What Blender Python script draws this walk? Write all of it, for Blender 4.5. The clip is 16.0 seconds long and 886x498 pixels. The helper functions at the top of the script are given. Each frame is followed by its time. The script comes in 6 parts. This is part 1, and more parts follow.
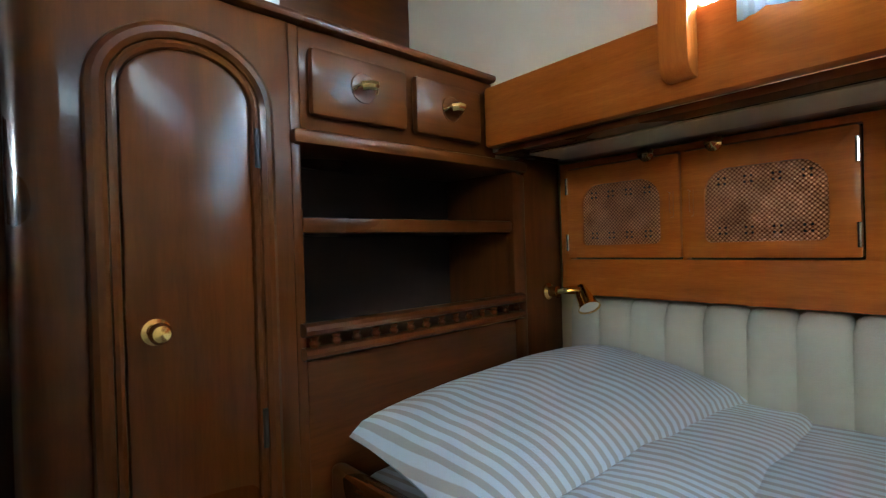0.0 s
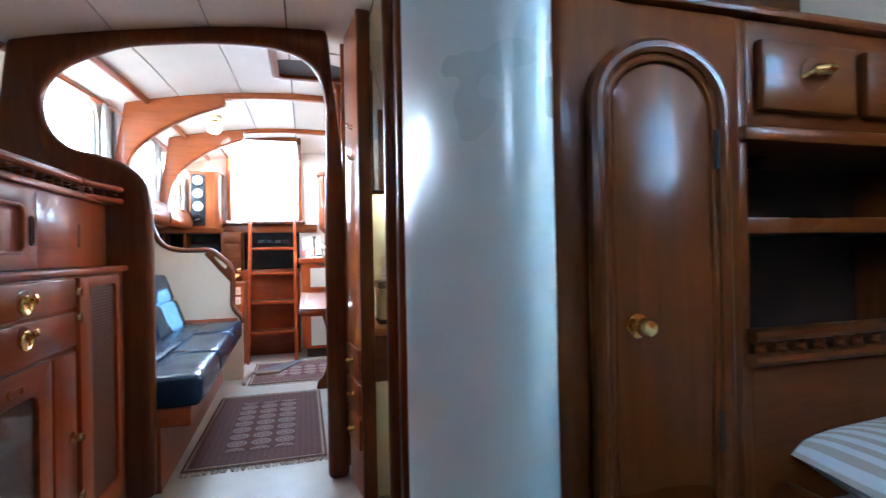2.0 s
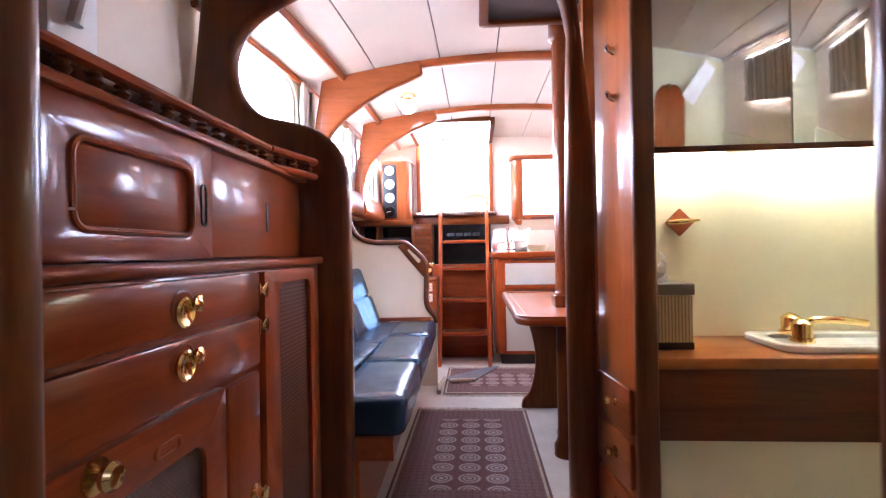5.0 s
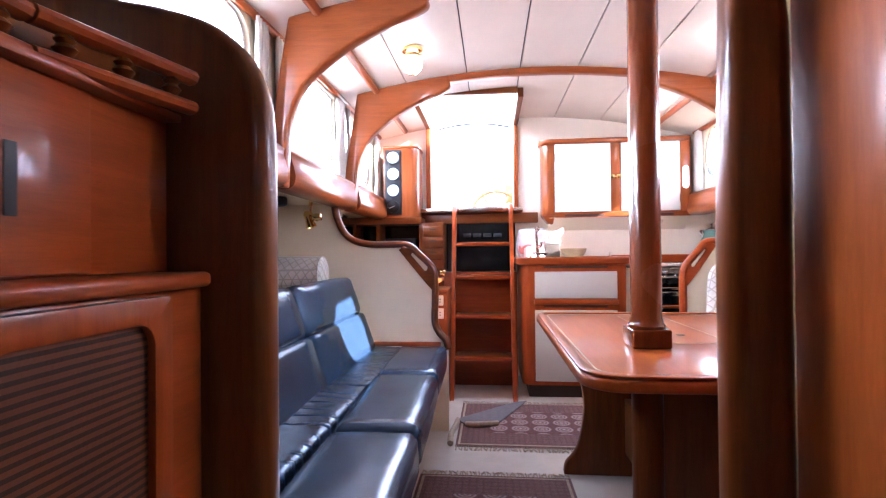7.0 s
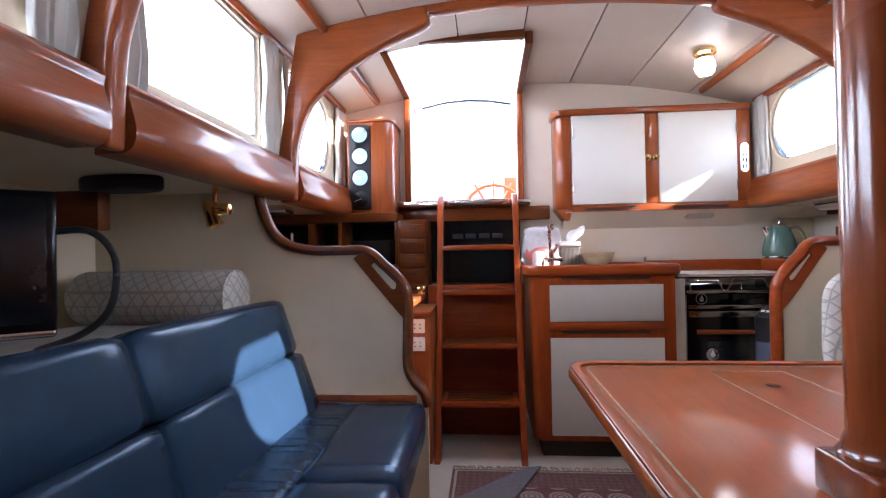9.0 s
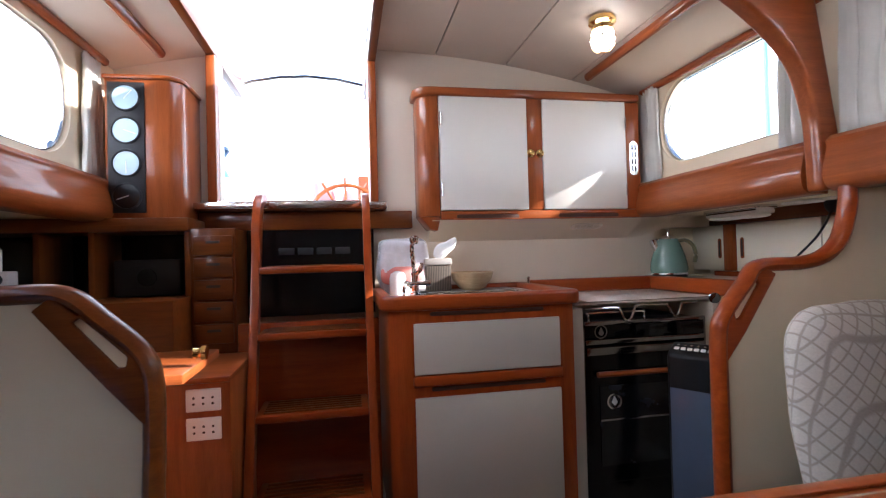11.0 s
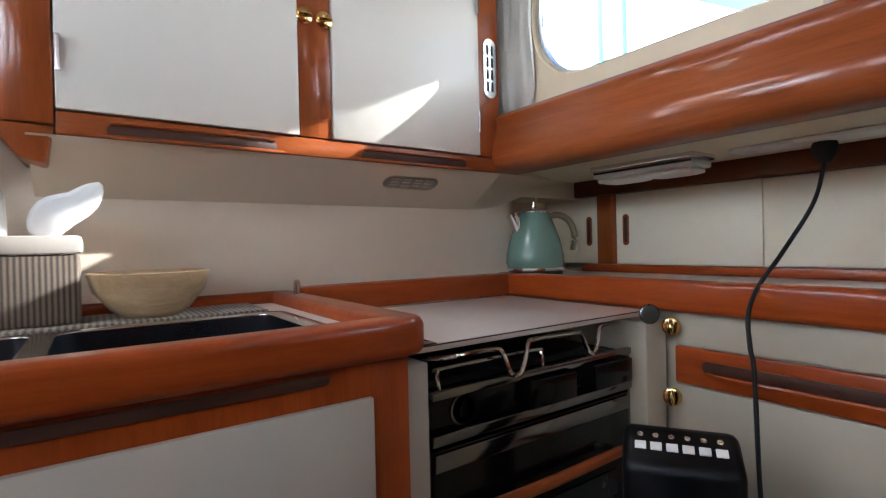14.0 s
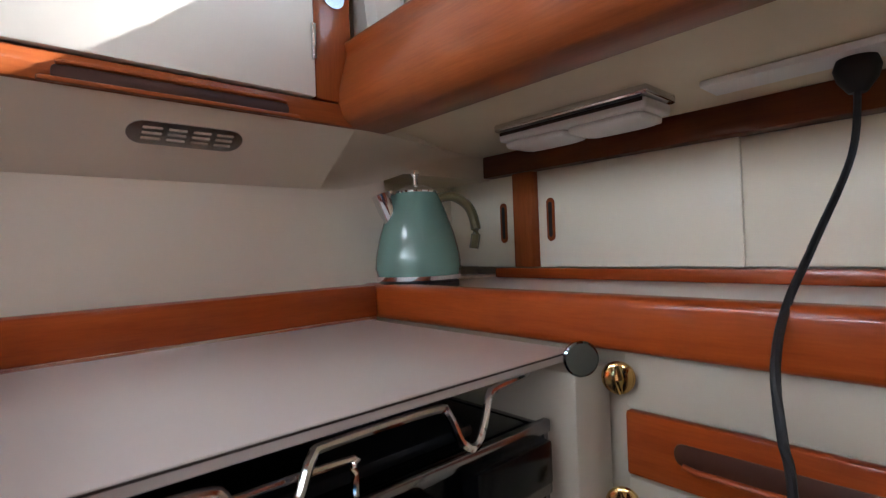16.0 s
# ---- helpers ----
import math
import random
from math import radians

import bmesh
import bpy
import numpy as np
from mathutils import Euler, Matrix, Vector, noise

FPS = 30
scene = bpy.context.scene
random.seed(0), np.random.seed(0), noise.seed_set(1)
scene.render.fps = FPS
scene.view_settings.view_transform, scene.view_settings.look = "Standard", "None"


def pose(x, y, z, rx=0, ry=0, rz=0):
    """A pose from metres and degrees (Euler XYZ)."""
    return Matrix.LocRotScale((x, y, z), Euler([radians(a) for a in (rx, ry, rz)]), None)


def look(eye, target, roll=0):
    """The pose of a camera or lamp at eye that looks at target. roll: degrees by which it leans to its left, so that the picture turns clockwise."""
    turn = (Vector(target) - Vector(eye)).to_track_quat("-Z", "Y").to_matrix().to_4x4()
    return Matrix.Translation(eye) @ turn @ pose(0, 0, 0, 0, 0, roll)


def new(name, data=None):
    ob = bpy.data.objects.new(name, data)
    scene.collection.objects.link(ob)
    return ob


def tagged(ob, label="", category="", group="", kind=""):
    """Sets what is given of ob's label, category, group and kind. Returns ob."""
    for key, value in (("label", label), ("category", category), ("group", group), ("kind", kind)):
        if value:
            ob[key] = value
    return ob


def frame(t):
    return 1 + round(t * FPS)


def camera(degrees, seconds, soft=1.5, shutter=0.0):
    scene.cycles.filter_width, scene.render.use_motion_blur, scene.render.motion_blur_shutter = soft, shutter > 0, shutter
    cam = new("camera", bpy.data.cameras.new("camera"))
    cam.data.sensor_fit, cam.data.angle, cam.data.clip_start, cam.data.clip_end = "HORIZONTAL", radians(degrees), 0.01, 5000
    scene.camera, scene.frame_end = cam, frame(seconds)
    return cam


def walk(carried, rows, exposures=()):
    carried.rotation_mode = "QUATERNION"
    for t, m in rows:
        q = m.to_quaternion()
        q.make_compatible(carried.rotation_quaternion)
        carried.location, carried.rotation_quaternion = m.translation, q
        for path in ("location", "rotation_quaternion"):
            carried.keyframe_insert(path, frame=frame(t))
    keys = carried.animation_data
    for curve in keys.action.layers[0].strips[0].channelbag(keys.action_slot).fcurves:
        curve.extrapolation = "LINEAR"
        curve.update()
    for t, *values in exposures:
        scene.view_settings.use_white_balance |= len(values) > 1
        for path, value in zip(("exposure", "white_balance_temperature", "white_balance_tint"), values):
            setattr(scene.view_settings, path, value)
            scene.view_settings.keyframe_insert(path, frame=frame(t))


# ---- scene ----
cam = camera(83.8, 16.0, 1.2, 0.25)
PATH = [
    (0, (0.779, 0.499, 0.973), (2.156, 1.949, 0.958), -1.7),
    (0.5, (0.743, 0.476, 0.957), (1.993, 2.037, 0.951), -1.4),
    (1, (0.674, 0.497, 0.951), (1.752, 2.182, 0.946), -1.3),
    (1.5, (0.585, 0.557, 0.966), (1.434, 2.368, 0.971), -1.2),
    (2, (0.488, 0.629, 0.981), (1.029, 2.555, 0.993), -1.1),
    (2.5, (0.408, 0.696, 0.988), (0.775, 2.662, 0.996), -1.3),
    (3, (0.348, 0.765, 0.989), (0.619, 2.746, 0.999), -1.2),
    (3.5, (0.332, 0.903, 0.992), (0.514, 2.895, 1.0), -1.6),
    (4, (0.339, 1.056, 0.988), (0.407, 3.055, 0.997), -1.3),
    (4.5, (0.325, 1.181, 0.956), (0.262, 3.18, 0.967), -1.0),
    (5, (0.3, 1.31, 0.961), (0.166, 3.306, 0.971), -1.0),
    (5.2, (0.271, 1.404, 0.955), (0.137, 3.399, 0.981), -1.5),
    (7.5, (0.236, 2.332, 0.998), (0.032, 4.321, 1.013), -0.5),
    (8, (0.208, 2.578, 1.019), (0.0, 4.567, 1.023), -0.7),
    (8.5, (0.22, 2.822, 0.987), (0.03, 4.813, 1.006), -0.8),
    (9, (0.236, 3.021, 1.006), (0.06, 5.013, 1.032), -1.0),
    (9.5, (0.261, 3.186, 1.021), (0.114, 5.18, 1.05), -1.2),
    (10, (0.302, 3.379, 1.052), (0.377, 5.378, 1.075), -1.4),
    (10.2, (0.3, 3.446, 1.059), (0.49, 5.437, 1.083), -1.5),
    (12.3, (0.416, 4.345, 1.105), (1.014, 6.253, 1.134), -0.9),
    (12.5, (0.44, 4.411, 1.094), (1.147, 6.282, 1.118), -0.8),
    (13, (0.569, 4.597, 1.07), (1.478, 6.378, 1.084), -1.0),
    (13.2, (0.632, 4.675, 1.063), (1.589, 6.431, 1.072), -1.0),
    (13.5, (0.706, 4.775, 1.054), (1.73, 6.493, 1.06), -1.1),
    (14, (0.787, 4.904, 1.043), (1.943, 6.536, 1.029), -1.3),
    (14.5, (0.874, 5.011, 1.023), (2.151, 6.55, 0.998), -1.7),
    (15, (1.05, 5.09, 0.953), (2.385, 6.579, 0.928), -1.9),
    (15.5, (1.175, 5.146, 0.975), (2.525, 6.622, 0.944), -2.0),
    (16, (1.253, 5.185, 1.023), (2.586, 6.676, 1.019), -2.2),
]
EXPOSURES = [(0.0, 3.8, 5600, -2), (0.5, 3.8, 5750, 0), (1.5, 3.9, 4950, -1), (2.0, 3.85, 4800, 2), (3.0, 3.9, 4850, 7), (3.5, 3.9, 5150, 15), (5.0, 3.9, 5450, 25),
             (7.5, 3.15, 5400, 22), (8.5, 2.5, 5400, 18), (10.0, 2.2, 5550, 15), (12.5, 1.4, 5700, 12), (14.0, 1.85, 5550, 6), (15.0, 1.62, 5700, 11), (16.0, 2.0, 5600, 10)]
walk(cam, [(t, look(eye, target, roll)) for t, eye, target, roll in PATH], EXPOSURES)

# ---- world, sun and large lights ----
SUN = Vector((-1.0, 0.33, -0.46)).normalized()
world = bpy.data.worlds.new("sky")
scene.world = world
world.use_nodes = True
sky = world.node_tree.nodes.new("ShaderNodeTexSky")
sky.sky_type, sky.sun_disc = "NISHITA", False
sky.sun_elevation = math.asin(-SUN.z)
sky.sun_rotation = math.atan2(-SUN.x, -SUN.y)
bg = world.node_tree.nodes["Background"]
bg.inputs["Strength"].default_value = 0.08
world.node_tree.links.new(sky.outputs["Color"], bg.inputs["Color"])

sun = new("sun", bpy.data.lights.new("sun", "SUN"))
sun.data.energy, sun.data.angle, sun.data.color = 5.0, radians(0.5), (1.0, 0.93, 0.82)
sun.matrix_world = look((0, 0, 0), SUN)


def window_light(name, at, toward, w, h, watts, color=(0.90, 0.95, 1.0)):
    ob = new(name, bpy.data.lights.new(name, "AREA"))
    ob.data.shape, ob.data.size, ob.data.size_y = "RECTANGLE", w, h
    ob.data.energy, ob.data.color = watts, color
    ob.matrix_world = look(at, Vector(at) + Vector(toward))
    return ob


for y0, y1, watts in ((3.10, 3.88, 1.4), (4.20, 4.88, 1.4), (5.10, 5.76, 1.5)):
    window_light("window_light", (-0.72, (y0 + y1) / 2, 1.66), (1, 0, .40), y1 - y0 + .1, .5, watts)
for y0, y1 in ((3.55, 3.95), (4.30, 4.86)):
    window_light("window_light", (1.90, (y0 + y1) / 2, 1.66), (-1, 0, .12), y1 - y0 + .1, .5, 1.55)
window_light("hatch_light", (0.105, 5.80, 2.20), (0, 0, -1), .62, .74, 2.0)
# Blue lamp under an added, unseen hatch over the forward cabin.
window_light("hatch_light", (1.18, -0.05, 1.965), (0, 0, -1), .34, .38, .15, (0.62, 0.80, 1.0))
# Lamp at the added port window, to brighten the berth side.
window_light("window_light", (-0.72, -0.26, 1.64), (1, .15, .30), .74, .30, .23, (0.50, 0.70, 1.0))
window_light("window_light", (1.76, 2.27, 1.60), (-1, 0, 0), .44, .28, 1.2)
window_light("window_light", (1.75, 0.51, 1.53), (-1, 0, 0), .56, .30, 1.3, (0.85, 0.93, 1.0))

# ---- helpers of this scene ----
import itertools

BASE = {}


def put(name, bm, mat, parent=None, label="", sharp=35):
    """Links a bmesh given in world places as one mesh object, under parent if one is given."""
    me = bpy.data.meshes.new(name)
    base = BASE.get(parent, Vector((0, 0, 0)))
    bmesh.ops.recalc_face_normals(bm, faces=bm.faces[:])
    if base.length:
        bmesh.ops.translate(bm, verts=bm.verts[:], vec=-base)
    bm.to_mesh(me)
    bm.free()
    me.materials.append(mat)
    me.shade_smooth()
    me.set_sharp_from_angle(angle=radians(sharp))
    ob = new(name, me)
    if parent is not None:
        ob.parent = parent
        BASE[ob] = base
    if label:
        ob["label"] = label
    return ob


def part(name, bm, mat, parent, label=""):
    return put(name, bm, mat, parent, label)


def thing(name, label, category, at=(0, 0, 0), group="", kind=""):
    ob = new(name)
    ob.location = at
    ob.empty_display_size = 0.05
    BASE[ob] = Vector(at)
    return tagged(ob, label, category, group, kind)


def solo(name, bm, mat, label, category, group="", kind=""):
    return tagged(put(name, bm, mat), label, category, group, kind)


def struct(name, bm, mat, label, category):
    return tagged(put(name, bm, mat), label, category, "", "structure")


def bevel_all(bm, geom_edges, w, seg=2):
    es = [e for e in geom_edges if e.is_valid and len(e.link_faces) == 2 and e.calc_face_angle(0) > 0.9]
    if es and w > 0:
        bmesh.ops.bevel(bm, geom=es, offset=w, segments=seg, profile=0.5, affect="EDGES", clamp_overlap=True)


def box(x0, x1, y0, y1, z0, z1, b=0.004, bm=None, seg=2):
    tmp = bmesh.new()
    bmesh.ops.create_cube(tmp, size=1)
    for v in tmp.verts:
        v.co = Vector((x0 + (v.co.x + .5) * (x1 - x0), y0 + (v.co.y + .5) * (y1 - y0), z0 + (v.co.z + .5) * (z1 - z0)))
    bevel_all(tmp, tmp.edges[:], min(b, .45 * min(abs(x1 - x0), abs(y1 - y0), abs(z1 - z0))), seg)
    return merge(bm, tmp)


def merge(bm, tmp):
    if bm is None:
        return tmp
    me = bpy.data.meshes.new("tmp")
    tmp.to_mesh(me)
    tmp.free()
    bm.from_mesh(me)
    bpy.data.meshes.remove(me)
    return bm


def moved(bm, m):
    bmesh.ops.transform(bm, matrix=m, verts=bm.verts[:])
    return bm


def about(p, rx=0, ry=0, rz=0):
    return Matrix.Translation(p) @ pose(0, 0, 0, rx, ry, rz) @ Matrix.Translation(-Vector(p))


def smooth(pts, n=5, closed=False):
    """A Catmull-Rom curve through points."""
    P = [Vector(p) for p in pts]
    out = []
    count = len(P)
    for i in range(count if closed else count - 1):
        if closed:
            a, b, c, d = P[i - 1], P[i], P[(i + 1) % count], P[(i + 2) % count]
        else:
            a, b, c, d = P[max(i - 1, 0)], P[i], P[i + 1], P[min(i + 2, count - 1)]
        for k in range(n):
            t = k / n
            out.append(.5 * ((2 * b) + (c - a) * t + (2 * a - 5 * b + 4 * c - d) * t * t + (3 * b - a - 3 * c + d) * t ** 3))
    if not closed:
        out.append(P[-1])
    return out


def rrect(u0, u1, v0, v1, r, n=6):
    """A rounded rectangle outline; r: one radius or four (low-low, high-low, high-high, low-high)."""
    rs = r if isinstance(r, (tuple, list)) else (r,) * 4
    out = []
    for (cu, cv, a), q in zip(((u0, v0, 180), (u1, v0, 270), (u1, v1, 0), (u0, v1, 90)), rs):
        if q < 1e-4:
            out.append((cu, cv))
            continue
        ou = cu + q if cu == u0 else cu - q
        ov = cv + q if cv == v0 else cv - q
        for k in range(n + 1):
            w = radians(a + 90 * k / n)
            out.append((ou + q * math.cos(w), ov + q * math.sin(w)))
    return out


AX = {"x": lambda u, v, a: (a, u, v), "y": lambda u, v, a: (u, a, v), "z": lambda u, v, a: (u, v, a)}


def plate(outer, axis, a0, a1, holes=(), b=0.0, seg=2, bm=None):
    """A plate with an outline and holes, across axis, from a0 to a1, its rims rounded by b."""
    tmp = bmesh.new()
    edges = []
    for loop in (outer, *holes):
        vs = [tmp.verts.new(AX[axis](p[0], p[1], a0)) for p in loop]
        edges += [tmp.edges.new((vs[i], vs[(i + 1) % len(vs)])) for i in range(len(vs))]
    if holes:
        bmesh.ops.triangle_fill(tmp, edges=edges, use_beauty=True, use_dissolve=False)
    else:
        tmp.faces.new([e.verts[0] for e in edges])
    rim = [e for e in tmp.edges if len(e.link_faces) == 1]
    got = bmesh.ops.extrude_face_region(tmp, geom=tmp.faces[:])
    vs = [g for g in got["geom"] if isinstance(g, bmesh.types.BMVert)]
    d = AX[axis](0, 0, a1 - a0)
    bmesh.ops.translate(tmp, verts=vs, vec=d)
    bmesh.ops.recalc_face_normals(tmp, faces=tmp.faces[:])
    if b:
        bevel_all(tmp, tmp.edges[:], b, seg)
    return merge(bm, tmp)


def lathe(profile, at, axis="z", n=20, bm=None):
    """Turned from (radius, height) pairs about an axis through at."""
    tmp = bmesh.new()
    rings = []
    for r, h in profile:
        ring = []
        for k in range(n):
            w = 2 * math.pi * k / n
            c, s_ = r * math.cos(w), r * math.sin(w)
            p = {"z": (c, s_, h), "y": (c, h, s_), "x": (h, c, s_)}[axis]
            ring.append(tmp.verts.new(Vector(at) + Vector(p)))
        rings.append(ring)
    for a, c in zip(rings, rings[1:]):
        for k in range(n):
            tmp.faces.new((a[k], a[(k + 1) % n], c[(k + 1) % n], c[k]))
    for ring in (rings[0], rings[-1]):
        if (ring[0].co - ring[n // 2].co).length > 1e-4:
            tmp.faces.new(ring)
    bmesh.ops.remove_doubles(tmp, verts=tmp.verts[:], dist=1e-5)
    return merge(bm, tmp)


def tube(pts, r, n=8, bm=None, flat=1.0, up=(0, 0, 1)):
    """A bar swept along points; flat squeezes it across."""
    tmp = bmesh.new()
    P = [Vector(p) for p in pts]
    rings = []
    for i, p in enumerate(P):
        d = (P[min(i + 1, len(P) - 1)] - P[max(i - 1, 0)]).normalized()
        s_ = d.cross(Vector(up))
        s_ = s_.normalized() if s_.length > 1e-4 else Vector((1, 0, 0))
        u = s_.cross(d)
        rr = r[i] if isinstance(r, (list, tuple)) else r
        rings.append([tmp.verts.new(p + rr * (math.cos(2 * math.pi * k / n) * s_ * flat + math.sin(2 * math.pi * k / n) * u)) for k in range(n)])
    for a, c in zip(rings, rings[1:]):
        for k in range(n):
            tmp.faces.new((a[k], a[(k + 1) % n], c[(k + 1) % n], c[k]))
    tmp.faces.new(rings[0])
    tmp.faces.new(rings[-1])
    return merge(bm, tmp)


def pad(lo, hi, r, n=8, puff=0.0, bm=None, rumple=0.0, seed=0):
    """A stuffed cushion: a rounded box whose faces swell by puff and rumple."""
    tmp = bmesh.new()
    bmesh.ops.create_cube(tmp, size=2)
    bmesh.ops.subdivide_edges(tmp, edges=tmp.edges[:], cuts=n, use_grid_fill=True)
    lo, hi = Vector(lo), Vector(hi)
    c, h = (lo + hi) / 2, (hi - lo) / 2
    rr = Vector([min(r, .98 * q) for q in h])
    for v in tmp.verts:
        q = v.co.copy()
        # crowd the grid towards the rims
        q = Vector([math.copysign(abs(k) ** .8, k) for k in q])
        p = Vector([q[i] * h[i] for i in range(3)])
        inner = Vector([max(-(h[i] - rr[i]), min(h[i] - rr[i], p[i])) for i in range(3)])
        d = p - inner
        if d.length > 1e-6:
            e = Vector([d[i] / rr[i] for i in range(3)])
            e = e.normalized() * max(abs(k) for k in e)
            p = inner + Vector([e[i] * rr[i] for i in range(3)])
        if puff:
            for i in range(3):
                j, k = (i + 1) % 3, (i + 2) % 3
                f = (1 - min(1, abs(p[j] / h[j])) ** 2) * (1 - min(1, abs(p[k] / h[k])) ** 2)
                p[i] += math.copysign(puff, p[i]) * f * (abs(p[i]) / h[i]) ** 2
        w = c + p
        if rumple:
            w += rumple * noise.noise_vector(w * 9 + Vector((seed, seed, 0)))
        v.co = w
    return merge(bm, tmp)

# ---- materials ----
def material(name):
    m = bpy.data.materials.new(name)
    m.use_nodes = True
    nt = m.node_tree
    return m, nt, nt.nodes["Principled BSDF"]


def node(nt, kind, **values):
    n = nt.nodes.new(kind)
    for k, v in values.items():
        if k in n.inputs:
            n.inputs[k].default_value = v
    return n


def coords(nt, scale=(1, 1, 1), turn=(0, 0, 0)):
    tc = nt.nodes.new("ShaderNodeTexCoord")
    mp = nt.nodes.new("ShaderNodeMapping")
    mp.inputs["Scale"].default_value = scale
    mp.inputs["Rotation"].default_value = [radians(a) for a in turn]
    nt.links.new(tc.outputs["Object"], mp.inputs["Vector"])
    return mp.outputs["Vector"]


def ramp(nt, fac, stops):
    r = nt.nodes.new("ShaderNodeValToRGB")
    el = r.color_ramp.elements
    while len(el) < len(stops):
        el.new(0.5)
    for e, (p, c) in zip(el, stops):
        e.position, e.color = p, (*c, 1)
    nt.links.new(fac, r.inputs["Fac"])
    return r.outputs["Color"]


def bump(nt, p, height, strength, dist=0.01):
    b = nt.nodes.new("ShaderNodeBump")
    b.inputs["Strength"].default_value, b.inputs["Distance"].default_value = strength, dist
    nt.links.new(height, b.inputs["Height"])
    nt.links.new(b.outputs["Normal"], p.inputs["Normal"])


def mixc(nt, fac, a, b, how="MULTIPLY"):
    m = nt.nodes.new("ShaderNodeMix")
    m.data_type, m.blend_type = "RGBA", how
    for s_, v in ((0, fac), (6, a), (7, b)):
        if hasattr(v, "node"):
            nt.links.new(v, m.inputs[s_])
        else:
            m.inputs[s_].default_value = v if s_ == 0 else (*v, 1)
    return m.outputs[2]


def wood(name, grain, dark, light, rough=0.30, coat=0.5):
    """Varnished timber, its grain along x, y or z."""
    m, nt, p = material(name)
    k = {"x": (1.2, 16, 16), "y": (16, 1.2, 16), "z": (16, 16, 1.2)}[grain]
    v = coords(nt, k)
    n1 = node(nt, "ShaderNodeTexNoise", Scale=2.2, Detail=8.0, Roughness=0.62, Distortion=0.6)
    nt.links.new(v, n1.inputs["Vector"])
    n2 = node(nt, "ShaderNodeTexNoise", Scale=22.0, Detail=3.0, Roughness=0.6)
    nt.links.new(v, n2.inputs["Vector"])
    big = node(nt, "ShaderNodeTexNoise", Scale=2.6, Detail=2.0)
    nt.links.new(coords(nt), big.inputs["Vector"])
    c = ramp(nt, n1.outputs["Fac"], [(0.28, dark), (0.72, light)])
    c2 = ramp(nt, n2.outputs["Fac"], [(0.35, (.90, .86, .84)), (0.6, (1, 1, 1))])
    c3 = ramp(nt, big.outputs["Fac"], [(0.3, (.80, .78, .76)), (0.7, (1.0, 1.0, 1.0))])
    nt.links.new(mixc(nt, 1.0, mixc(nt, 1.0, c, c2), c3), p.inputs["Base Color"])
    r = ramp(nt, big.outputs["Fac"], [(0.3, (rough - .02,) * 3), (0.7, (rough + .03,) * 3)])
    nt.links.new(r, p.inputs["Roughness"])
    p.inputs["Specular IOR Level"].default_value = 0.16
    p.inputs["Coat Weight"].default_value = coat
    p.inputs["Coat Roughness"].default_value = 0.10
    p.inputs["Coat IOR"].default_value = 1.5
    return m


def paint(name, color, rough=0.5, var=0.06, scale=6.0, bumps=0.05, fine=140.0, coat=0.0, metal=0.0):
    """A plain surface with blotches and a fine tooth."""
    m, nt, p = material(name)
    v = coords(nt)
    a = node(nt, "ShaderNodeTexNoise", Scale=scale, Detail=4.0, Roughness=0.6)
    b = node(nt, "ShaderNodeTexNoise", Scale=fine, Detail=3.0)
    nt.links.new(v, a.inputs["Vector"])
    nt.links.new(v, b.inputs["Vector"])
    lo = tuple(q * (1 - 2 * var) for q in color)
    nt.links.new(ramp(nt, a.outputs["Fac"], [(0.3, lo), (0.7, color)]), p.inputs["Base Color"])
    nt.links.new(ramp(nt, a.outputs["Fac"], [(0.3, (min(1, rough + .08),) * 3), (0.7, (max(0, rough - .04),) * 3)]), p.inputs["Roughness"])
    p.inputs["Coat Weight"].default_value = coat
    p.inputs["Coat Roughness"].default_value = 0.08
    p.inputs["Metallic"].default_value = metal
    if bumps:
        bump(nt, p, b.outputs["Fac"], bumps, 0.003)
    return m


def glow(name, color, strength):
    m, nt, p = material(name)
    p.inputs["Base Color"].default_value = (*color, 1)
    p.inputs["Emission Color"].default_value = (*color, 1)
    p.inputs["Emission Strength"].default_value = strength
    return m


def striped(name, axis, pitch, a, b, duty=0.5, rough=0.85, turn=(0, 0, 0), weave=260.0):
    m, nt, p = material(name)
    v = coords(nt, (1, 1, 1), turn)
    w = nt.nodes.new("ShaderNodeTexWave")
    w.wave_type, w.bands_direction, w.wave_profile = "BANDS", axis.upper(), "SIN"
    w.inputs["Scale"].default_value = 0.314 / pitch
    w.inputs["Distortion"].default_value = 0.25
    w.inputs["Detail"].default_value = 1.0
    nt.links.new(v, w.inputs["Vector"])
    c = ramp(nt, w.outputs["Fac"], [(duty - .08, a), (duty + .08, b)])
    n = node(nt, "ShaderNodeTexNoise", Scale=5.0, Detail=3.0)
    nt.links.new(v, n.inputs["Vector"])
    f = node(nt, "ShaderNodeTexNoise", Scale=weave, Detail=2.0)
    nt.links.new(v, f.inputs["Vector"])
    c = mixc(nt, 1.0, c, ramp(nt, n.outputs["Fac"], [(.3, (.86, .86, .86)), (.7, (1, 1, 1))]))
    nt.links.new(c, p.inputs["Base Color"])
    p.inputs["Roughness"].default_value = rough
    p.inputs["Sheen Weight"].default_value = 0.15
    bump(nt, p, f.outputs["Fac"], 0.25, 0.002)
    return m


